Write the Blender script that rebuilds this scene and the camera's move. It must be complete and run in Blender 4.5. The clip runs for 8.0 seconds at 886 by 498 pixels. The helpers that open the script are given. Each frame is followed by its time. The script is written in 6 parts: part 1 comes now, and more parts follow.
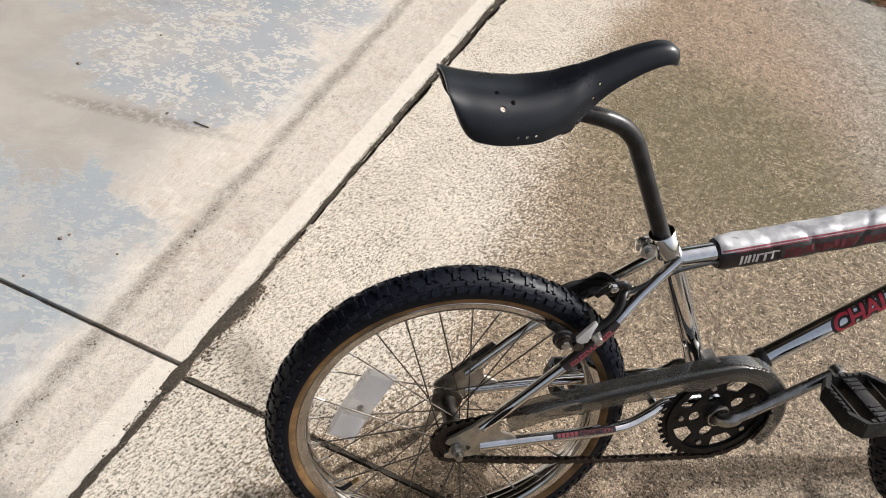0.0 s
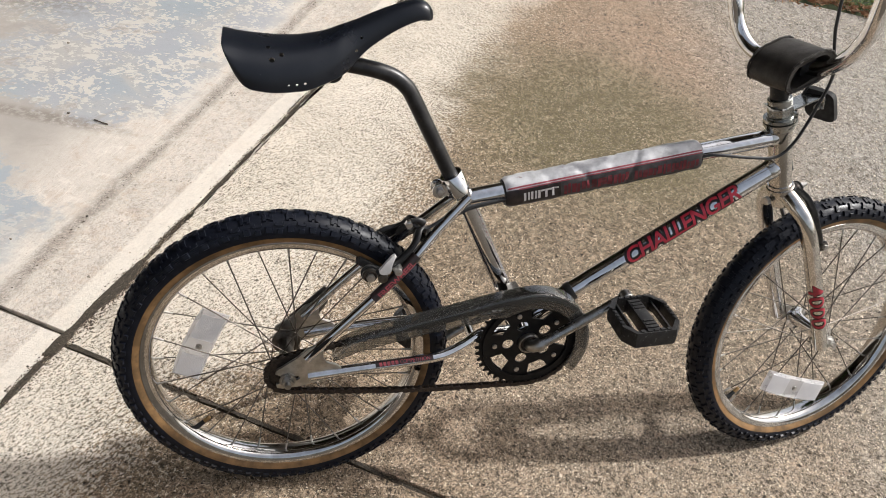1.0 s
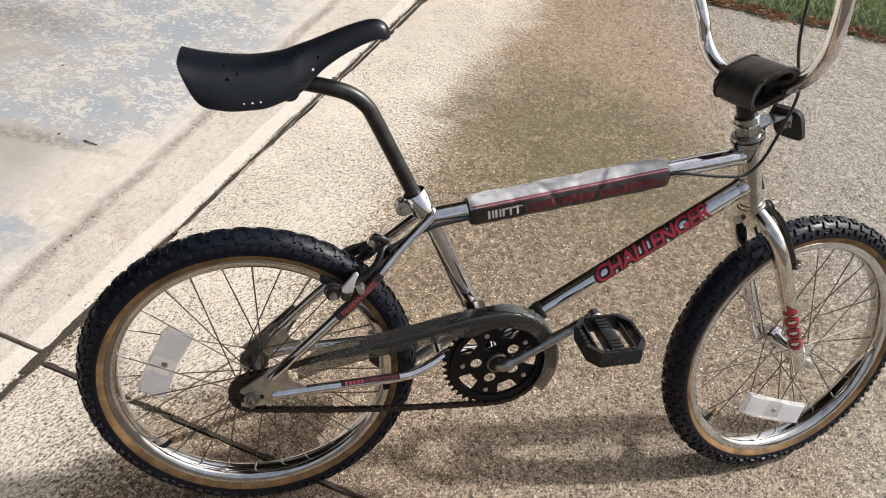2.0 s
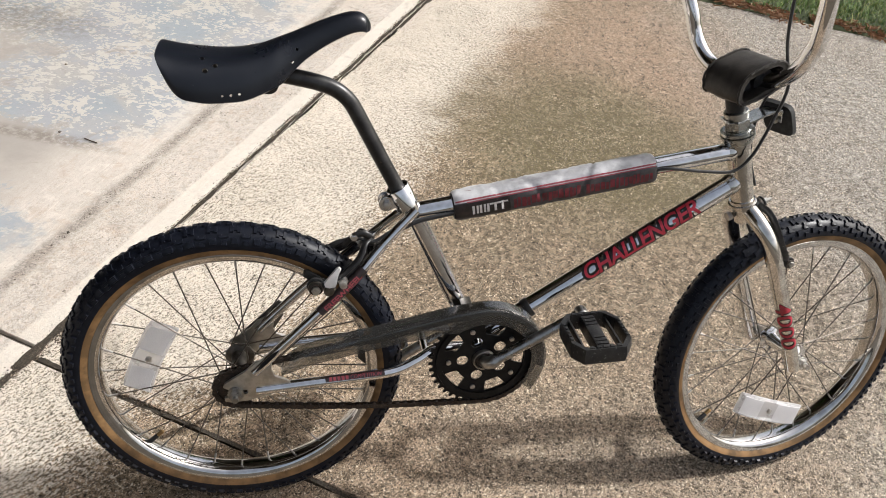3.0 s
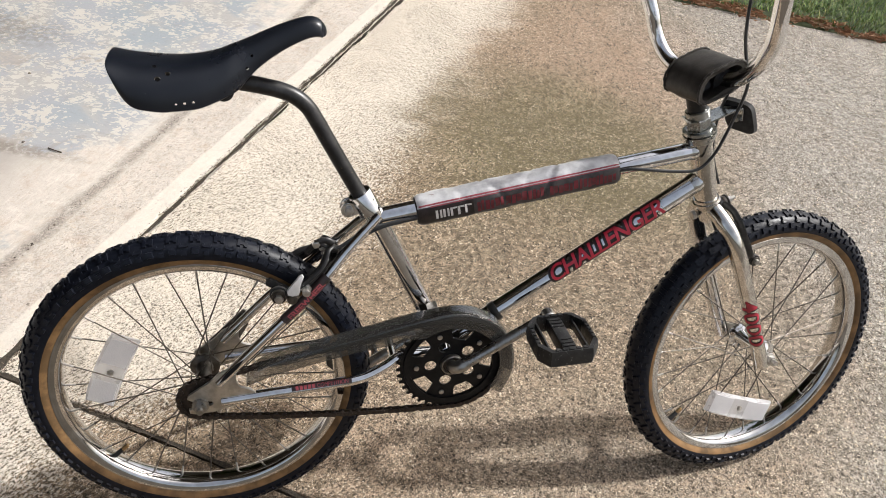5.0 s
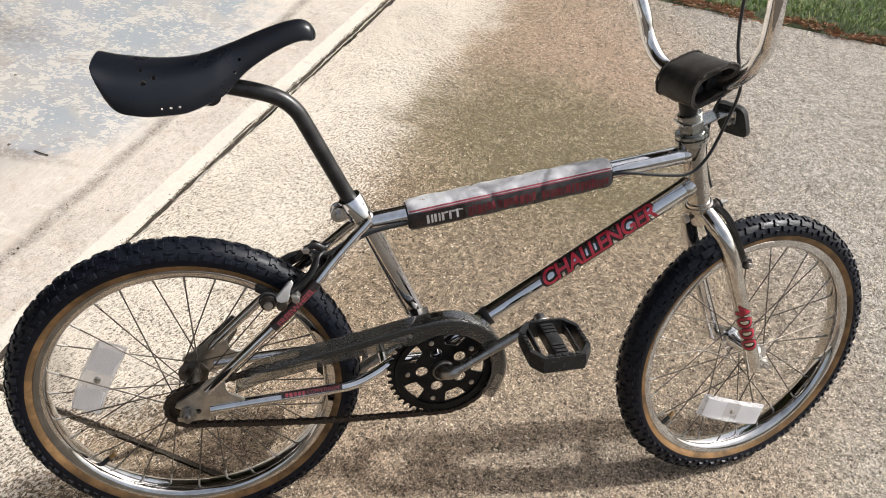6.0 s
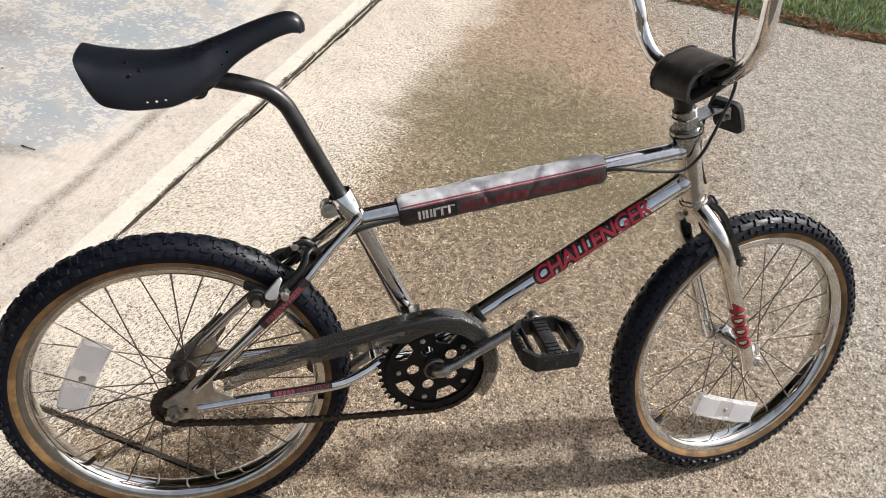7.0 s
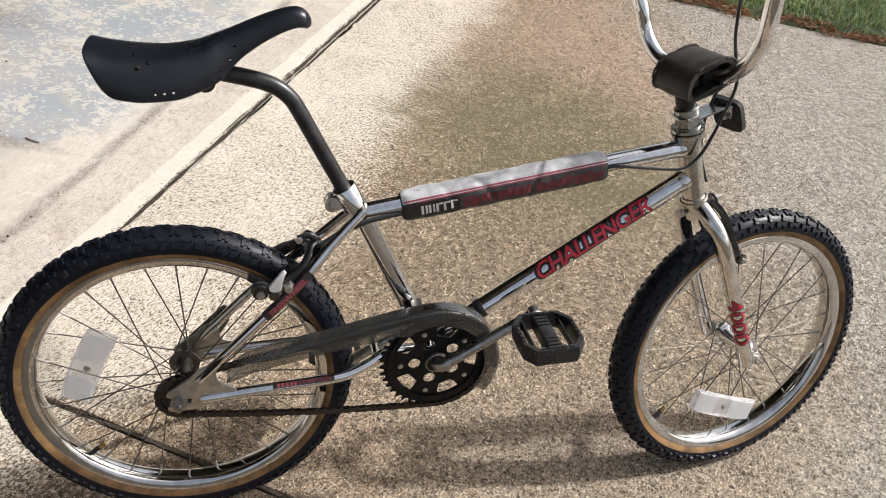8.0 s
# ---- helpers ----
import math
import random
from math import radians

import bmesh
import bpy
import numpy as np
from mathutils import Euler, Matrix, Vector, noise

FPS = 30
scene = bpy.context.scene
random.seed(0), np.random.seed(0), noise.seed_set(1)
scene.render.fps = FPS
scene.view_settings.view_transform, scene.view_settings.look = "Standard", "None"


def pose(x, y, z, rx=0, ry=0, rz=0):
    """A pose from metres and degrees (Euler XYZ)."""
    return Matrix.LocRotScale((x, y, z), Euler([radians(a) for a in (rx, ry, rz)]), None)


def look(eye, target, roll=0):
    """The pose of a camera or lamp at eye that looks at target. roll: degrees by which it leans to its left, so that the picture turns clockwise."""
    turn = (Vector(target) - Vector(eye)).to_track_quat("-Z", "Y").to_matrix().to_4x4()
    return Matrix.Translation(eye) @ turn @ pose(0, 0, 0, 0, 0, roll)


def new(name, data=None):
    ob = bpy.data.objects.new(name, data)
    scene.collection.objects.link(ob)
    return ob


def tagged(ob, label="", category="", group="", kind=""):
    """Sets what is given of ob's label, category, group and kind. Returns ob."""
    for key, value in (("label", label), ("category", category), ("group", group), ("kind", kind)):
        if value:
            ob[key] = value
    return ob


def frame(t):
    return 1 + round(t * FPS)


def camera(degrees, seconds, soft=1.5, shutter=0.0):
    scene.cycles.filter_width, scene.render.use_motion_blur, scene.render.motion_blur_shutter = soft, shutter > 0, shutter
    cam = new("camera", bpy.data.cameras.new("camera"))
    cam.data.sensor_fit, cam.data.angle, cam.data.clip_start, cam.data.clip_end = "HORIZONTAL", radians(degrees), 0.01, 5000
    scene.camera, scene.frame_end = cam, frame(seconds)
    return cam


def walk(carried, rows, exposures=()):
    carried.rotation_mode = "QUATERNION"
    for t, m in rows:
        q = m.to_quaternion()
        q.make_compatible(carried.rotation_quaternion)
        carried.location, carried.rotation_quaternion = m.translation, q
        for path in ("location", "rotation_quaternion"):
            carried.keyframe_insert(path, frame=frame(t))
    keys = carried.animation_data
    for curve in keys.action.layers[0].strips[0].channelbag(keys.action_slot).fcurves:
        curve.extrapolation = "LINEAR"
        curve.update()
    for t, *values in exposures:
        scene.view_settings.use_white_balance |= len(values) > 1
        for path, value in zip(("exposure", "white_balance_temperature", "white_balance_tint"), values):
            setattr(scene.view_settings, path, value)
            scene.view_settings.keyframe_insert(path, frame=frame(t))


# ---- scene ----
cam = camera(60.3, 8.0, soft=0.3)
PATH = [
    (0, (0.0209, 0.0122, 1.1480), (-0.0287, 1.4371, -0.2546), 11.76),
    (0.5, (0.1861, -0.0516, 1.1556), (0.1632, 1.3889, -0.2316), 11.20),
    (1, (0.2733, -0.1108, 1.1911), (0.2573, 1.3554, -0.1691), 10.21),
    (1.5, (0.2888, -0.1370, 1.1937), (0.2588, 1.3491, -0.1445), 9.54),
    (2, (0.3437, -0.1022, 1.1947), (0.2823, 1.3964, -0.1283), 9.14),
    (3.5, (0.3931, -0.0969, 1.1818), (0.2876, 1.4024, -0.1376), 8.25),
    (4, (0.4035, -0.0974, 1.1836), (0.3139, 1.4053, -0.1332), 8.13),
    (4.5, (0.4122, -0.0910, 1.1861), (0.3420, 1.4151, -0.1280), 8.18),
    (6, (0.4110, -0.0711, 1.1843), (0.3774, 1.4400, -0.1255), 8.71),
    (6.5, (0.4108, -0.0614, 1.1789), (0.3873, 1.4472, -0.1340), 8.96),
    (7, (0.4126, -0.0592, 1.1754), (0.3987, 1.4477, -0.1395), 9.31),
    (7.5, (0.4116, -0.0657, 1.1772), (0.4042, 1.4400, -0.1392), 9.66),
    (8, (0.4088, -0.0710, 1.1775), (0.3981, 1.4336, -0.1401), 9.93),
]
walk(cam, [(t, look(eye, target, roll)) for t, eye, target, roll in PATH], exposures=[(0.0, 0.31), (1.0, 0.33), (3.5, 0.42), (6.0, 0.48), (8.0, 0.44)])

# ---- light: a high sun ahead of the bicycle, blue sky with thin cloud ----
SUN_AZIMUTH, SUN_HEIGHT = radians(25.5), radians(44.0)
world = bpy.data.worlds.new("world")
scene.world = world
world.use_nodes = True
wn = world.node_tree.nodes
sky = wn.new("ShaderNodeTexSky")
sky.sky_type, sky.sun_disc = "NISHITA", False
sky.sun_elevation, sky.sun_rotation = SUN_HEIGHT, math.pi / 2 - SUN_AZIMUTH
sky.air_density, sky.dust_density, sky.ozone_density = 1.0, 6.0, 0.6
haze = wn.new("ShaderNodeHueSaturation")
haze.inputs["Saturation"].default_value = 0.55
world.node_tree.links.new(sky.outputs[0], haze.inputs["Color"])
world.node_tree.links.new(haze.outputs[0], wn["Background"].inputs[0])
wn["Background"].inputs[1].default_value = 0.134
sun = new("sun", bpy.data.lights.new("sun", "SUN"))
sun.data.energy, sun.data.angle, sun.data.color = 3.42, radians(2.5), (1.0, 0.998, 0.99)
away = Vector((math.cos(SUN_HEIGHT) * math.cos(SUN_AZIMUTH), math.cos(SUN_HEIGHT) * math.sin(SUN_AZIMUTH), math.sin(SUN_HEIGHT)))
sun.matrix_world = look(away * 20, (0, 0, 0))

# ---- materials ----
def nodes_of(name):
    m = bpy.data.materials.new(name)
    m.use_nodes = True
    t = m.node_tree
    return m, t.nodes, t.links, t.nodes["Principled BSDF"]


def math_node(n, l, op, a, b=None, c=None, clamp=False):
    k = n.new("ShaderNodeMath")
    k.operation, k.use_clamp = op, clamp
    for i, v in enumerate((a, b, c)):
        if v is None:
            continue
        if isinstance(v, (int, float)):
            k.inputs[i].default_value = v
        else:
            l.new(v, k.inputs[i])
    return k.outputs[0]


def ramp(n, l, value, lo, hi, a=0.0, b=1.0):
    k = n.new("ShaderNodeMapRange")
    k.interpolation_type = "SMOOTHSTEP"
    l.new(value, k.inputs[0])
    for i, v in zip((1, 2, 3, 4), (lo, hi, a, b)):
        k.inputs[i].default_value = v
    return k.outputs[0]


def mix(n, l, fac, a, b, blend="MIX"):
    k = n.new("ShaderNodeMix")
    k.data_type, k.blend_type = "RGBA", blend
    for socket, v in ((k.inputs[0], fac), (k.inputs[6], a), (k.inputs[7], b)):
        if isinstance(v, (int, float)):
            socket.default_value = v
        elif isinstance(v, tuple):
            socket.default_value = (*v, 1)
        else:
            l.new(v, socket)
    return k.outputs[2]


def noise_of(n, l, where, scale, detail=4.0, rough=0.55, warp=0.0):
    k = n.new("ShaderNodeTexNoise")
    k.inputs["Scale"].default_value, k.inputs["Detail"].default_value = scale, detail
    k.inputs["Roughness"].default_value, k.inputs["Distortion"].default_value = rough, warp
    l.new(where, k.inputs["Vector"])
    return k.outputs[0]


def cells(n, l, where, scale, feature="F1"):
    k = n.new("ShaderNodeTexVoronoi")
    k.feature = feature
    k.inputs["Scale"].default_value = scale
    l.new(where, k.inputs["Vector"])
    return k


def bump(n, l, bsdf, height, strength, distance):
    k = n.new("ShaderNodeBump")
    k.inputs["Strength"].default_value, k.inputs["Distance"].default_value = strength, distance
    l.new(height, k.inputs["Height"])
    l.new(k.outputs[0], bsdf.inputs["Normal"])


def place_of(n):
    return n.new("ShaderNodeTexCoord").outputs["Object"]


def plain(name, a, b, rough=0.5, metal=0.0, scale=60.0, rough_b=None, relief=0.0, relief_scale=400.0, spots=None, spec=0.5):
    """A surface that varies between two colours and two roughnesses, with fine relief, and spots of wear in a third colour."""
    m, n, l, s = nodes_of(name)
    where = place_of(n)
    f = noise_of(n, l, where, scale, 6.0, 0.6)
    colour = mix(n, l, ramp(n, l, f, 0.35, 0.65), a, b)
    if spots:
        g = noise_of(n, l, where, scale * 3.1, 5.0, 0.7, 0.4)
        colour = mix(n, l, ramp(n, l, g, spots[0], spots[0] + 0.06), colour, spots[1])
    l.new(colour, s.inputs["Base Color"])
    h = noise_of(n, l, where, scale * 0.37, 5.0, 0.65)
    l.new(ramp(n, l, h, 0.3, 0.7, rough, rough if rough_b is None else rough_b), s.inputs["Roughness"])
    s.inputs["Metallic"].default_value = metal
    s.inputs["Specular IOR Level"].default_value = spec
    if relief:
        bump(n, l, s, noise_of(n, l, where, relief_scale, 3.0), relief, 0.001)
    return m


CHROME = plain("chrome", (0.8, 0.8, 0.81), (0.68, 0.67, 0.66), 0.03, 1.0, 45.0, 0.09, 0.02, 900.0, spots=(0.72, (0.22, 0.15, 0.1)))
DULL_CHROME = plain("dull_chrome", (0.7, 0.685, 0.65), (0.56, 0.54, 0.505), 0.05, 1.0, 45.0, 0.16, 0.06, 700.0, spots=(0.7, (0.25, 0.17, 0.1)))
RIM_STEEL = plain("rim_steel", (0.66, 0.655, 0.65), (0.52, 0.512, 0.5), 0.025, 1.0, 35.0, 0.06, 0.015, 600.0, spots=(0.71, (0.3, 0.2, 0.12)))
ZINC = plain("zinc", (0.55, 0.54, 0.52), (0.38, 0.36, 0.33), 0.3, 1.0, 120.0, 0.5, 0.1, 900.0, spots=(0.62, (0.18, 0.1, 0.06)))
PLATE_STEEL = plain("plate_steel", (0.56, 0.54, 0.5), (0.42, 0.4, 0.36), 0.32, 1.0, 90.0, 0.46, 0.1, 500.0, spots=(0.68, (0.2, 0.13, 0.08)))
SATIN_STEEL = plain("satin_steel", (0.5, 0.505, 0.49), (0.36, 0.365, 0.35), 0.2, 1.0, 70.0, 0.34, 0.1, 500.0, spots=(0.7, (0.3, 0.26, 0.22)))
SPOKE_STEEL = plain("spoke_steel", (0.2, 0.18, 0.16), (0.12, 0.105, 0.09), 0.42, 1.0, 150.0, 0.55)
POST_STEEL = plain("post_steel", (0.035, 0.034, 0.034), (0.017, 0.0165, 0.0165), 0.34, 0.3, 50.0, 0.42, 0.12, 260.0, spots=(0.64, (0.09, 0.065, 0.048)))
CRANK_STEEL = plain("crank_steel", (0.42, 0.41, 0.39), (0.28, 0.27, 0.25), 0.22, 1.0, 80.0, 0.36, 0.1, 500.0, spots=(0.66, (0.17, 0.11, 0.07)))
CHAIN_STEEL = plain("chain_steel", (0.06, 0.048, 0.04), (0.03, 0.025, 0.022), 0.38, 0.7, 200.0, 0.55, 0.2, 800.0, spots=(0.6, (0.15, 0.08, 0.045)))
RING_BLACK = plain("ring_black", (0.006, 0.006, 0.0065), (0.012, 0.0115, 0.011), 0.3, 0.0, 70.0, 0.42, 0.1, 500.0, spots=(0.7, (0.1, 0.07, 0.05)), spec=0.14)
BLACK_METAL = plain("black_metal", (0.01, 0.01, 0.0105), (0.022, 0.021, 0.02), 0.32, 0.0, 90.0, 0.5, 0.1, 500.0, spots=(0.64, (0.2, 0.17, 0.14)), spec=0.4)
TREAD_RUBBER = plain("tread_rubber", (0.0045, 0.0058, 0.0105), (0.0085, 0.0102, 0.0162), 0.3, 0.0, 80.0, 0.5, 0.2, 700.0, spots=(0.7, (0.1, 0.095, 0.09)), spec=0.23)
GUM_RUBBER = plain("gum_rubber", (0.25, 0.142, 0.06), (0.115, 0.068, 0.03), 0.5, 0.0, 28.0, 0.7, 0.2, 500.0, spots=(0.66, (0.13, 0.07, 0.03)), spec=0.3)
SADDLE_PLASTIC = plain("saddle_plastic", (0.005, 0.0065, 0.0105), (0.008, 0.0095, 0.0135), 0.24, 0.0, 18.0, 0.36, 0.06, 900.0, spots=(0.68, (0.06, 0.06, 0.062)), spec=0.44)
PEDAL_PLASTIC = plain("pedal_plastic", (0.009, 0.009, 0.0095), (0.02, 0.0195, 0.019), 0.34, 0.0, 70.0, 0.62, 0.2, 600.0, spots=(0.61, (0.13, 0.125, 0.12)), spec=0.36)
BLACK_RUBBER = plain("black_rubber", (0.02, 0.02, 0.02), (0.035, 0.035, 0.035), 0.5, 0.0, 90.0, 0.65, 0.1, 500.0, spec=0.3)
CABLE_BLACK = plain("cable_black", (0.018, 0.018, 0.019), (0.03, 0.03, 0.03), 0.35, 0.0, 60.0, 0.45)
VINYL_BLACK = plain("vinyl_black", (0.03, 0.026, 0.022), (0.046, 0.04, 0.034), 0.42, 0.0, 60.0, 0.55, 0.25, 420.0, spec=0.3)
VINYL_SILVER = plain("vinyl_silver", (0.6, 0.6, 0.605), (0.3, 0.295, 0.31), 0.32, 0.25, 26.0, 0.5, 0.2, 260.0, spots=(0.66, (0.3, 0.24, 0.24)))
VINYL_GREY = plain("vinyl_grey", (0.036, 0.033, 0.034), (0.07, 0.064, 0.064), 0.4, 0.0, 70.0, 0.58, 0.2, 300.0, spots=(0.68, (0.2, 0.17, 0.16)))
VINYL_RED = plain("vinyl_red", (0.33, 0.06, 0.075), (0.24, 0.05, 0.06), 0.45, 0.0, 90.0, 0.6)
PRINT_RED = plain("print_red", (0.2, 0.025, 0.035), (0.11, 0.025, 0.03), 0.5, 0.0, 110.0, 0.6)
DECAL_RED = plain("decal_red", (0.46, 0.028, 0.05), (0.33, 0.025, 0.042), 0.3, 0.0, 100.0, 0.42)
DECAL_BLACK = plain("decal_black", (0.012, 0.01, 0.01), (0.03, 0.02, 0.02), 0.3, 0.0, 100.0, 0.42)
PRINT_WHITE = plain("print_white", (0.72, 0.7, 0.68), (0.55, 0.53, 0.52), 0.5, 0.0, 160.0, 0.6)
PIVOT_WHITE = plain("white_plastic", (0.8, 0.79, 0.77), (0.68, 0.67, 0.65), 0.35, 0.0, 60.0, 0.5)
BRASS = plain("brass", (0.5, 0.34, 0.16), (0.35, 0.22, 0.1), 0.35, 1.0, 100.0, 0.5)


def reflector_material():
    """Clear moulded plastic over a prism back."""
    m, n, l, s = nodes_of("reflector_plastic")
    where = place_of(n)
    f = noise_of(n, l, where, 40.0, 4.0)
    l.new(mix(n, l, ramp(n, l, f, 0.3, 0.7), (0.92, 0.92, 0.93), (0.82, 0.82, 0.84)), s.inputs["Base Color"])
    s.inputs["Roughness"].default_value = 0.22
    s.inputs["Transmission Weight"].default_value = 0.15
    s.inputs["IOR"].default_value = 1.45
    v = cells(n, l, where, 420.0)
    bump(n, l, s, v.outputs["Distance"], 0.4, 0.0012)
    return m


def smoked_plastic():
    """Dark frosted plastic: what lies close behind it shows through, dimly."""
    m, n, l, s = nodes_of("smoked_plastic")
    where = place_of(n)
    f = noise_of(n, l, where, 24.0, 5.0, 0.6)
    l.new(mix(n, l, ramp(n, l, f, 0.35, 0.65), (0.36, 0.352, 0.33), (0.27, 0.264, 0.247)), s.inputs["Base Color"])
    l.new(ramp(n, l, noise_of(n, l, where, 60.0, 5.0, 0.65), 0.3, 0.7, 0.025, 0.05), s.inputs["Roughness"])
    s.inputs["Transmission Weight"].default_value = 0.93
    s.inputs["IOR"].default_value = 1.3
    s.inputs["Coat Weight"].default_value = 1.0
    s.inputs["Coat Roughness"].default_value = 0.06
    bump(n, l, s, noise_of(n, l, where, 22.0, 3.0), 0.15, 0.001)
    return m


GUARD_PLASTIC = smoked_plastic()


def let_light_through(m, share, clear):
    """Adds light that soaks through thin plastic from behind, and a clear share that is simply seen through."""
    n, l = m.node_tree.nodes, m.node_tree.links
    t = n.new("ShaderNodeBsdfTranslucent")
    t.inputs["Color"].default_value = (0.9, 0.9, 0.92, 1)
    k = n.new("ShaderNodeMixShader")
    k.inputs[0].default_value = share
    l.new(n["Principled BSDF"].outputs[0], k.inputs[1])
    l.new(t.outputs[0], k.inputs[2])
    c = n.new("ShaderNodeBsdfTransparent")
    k2 = n.new("ShaderNodeMixShader")
    k2.inputs[0].default_value = clear
    l.new(k.outputs[0], k2.inputs[1])
    l.new(c.outputs[0], k2.inputs[2])
    l.new(k2.outputs[0], n["Material Output"].inputs["Surface"])


REFLECTOR = reflector_material()
let_light_through(REFLECTOR, 0.4, 0.12)
CLEAR_PLASTIC = plain("clear_plastic", (0.95, 0.95, 0.96), (0.88, 0.88, 0.9), 0.2, 0.0, 60.0, 0.34, 0.15, 300.0)
CLEAR_PLASTIC.node_tree.nodes["Principled BSDF"].inputs["Transmission Weight"].default_value = 0.4
let_light_through(CLEAR_PLASTIC, 0.4, 0.4)


def dot(n, l, where, direction, offset):
    """Signed distance from a line on the ground."""
    k = n.new("ShaderNodeVectorMath")
    k.operation = "DOT_PRODUCT"
    l.new(where, k.inputs[0])
    k.inputs[1].default_value = direction
    return math_node(n, l, "ADD", k.outputs["Value"], offset)


def blot(n, l, where, x, y, rx, ry, edge, wobble):
    """A patch: 1 within an ellipse about (x, y), 0 outside, with a ragged soft edge."""
    k = n.new("ShaderNodeMapping")
    k.inputs["Location"].default_value = (-x / rx, -y / ry, 0)
    k.inputs["Scale"].default_value = (1 / rx, 1 / ry, 0)
    l.new(where, k.inputs["Vector"])
    d = n.new("ShaderNodeVectorMath")
    d.operation = "LENGTH"
    l.new(k.outputs[0], d.inputs[0])
    e = math_node(n, l, "ADD", d.outputs["Value"], wobble)
    return ramp(n, l, e, 1.0 + edge, 1.0 - edge)


# the wide joint runs along (0.214, 0.9768); its sides are told apart by this normal
JOINT_N, JOINT_D = (0.9768, -0.214, 0.0), 0.5582
SEAL_N, SEAL_D = (0.985, -0.1724, 0.0), 0.702


def aggregate(n, l, where, light, mid):
    """Colour and height of worn concrete with its aggregate laid bare: grains of many tints, sharp pits, sand between."""
    wide = noise_of(n, l, where, 3.1, 5.0, 0.6, 0.3)
    sand = noise_of(n, l, where, 260.0, 3.0, 0.8)
    warped = n.new("ShaderNodeMixRGB")
    warped.inputs[0].default_value = 0.01
    l.new(where, warped.inputs[1])
    wn_ = n.new("ShaderNodeTexNoise")
    wn_.inputs["Scale"].default_value = 160.0
    l.new(where, wn_.inputs["Vector"])
    l.new(wn_.outputs["Color"], warped.inputs[2])
    grain = cells(n, l, warped.outputs[0], 380.0)
    tint = n.new("ShaderNodeSeparateColor")
    l.new(grain.outputs["Color"], tint.inputs[0])
    hole = cells(n, l, warped.outputs[0], 122.0)
    pick = n.new("ShaderNodeSeparateColor")
    l.new(hole.outputs["Color"], pick.inputs[0])
    colour = mix(n, l, ramp(n, l, wide, 0.3, 0.7), light, mid)
    return colour, wide, sand, grain, tint, hole, pick


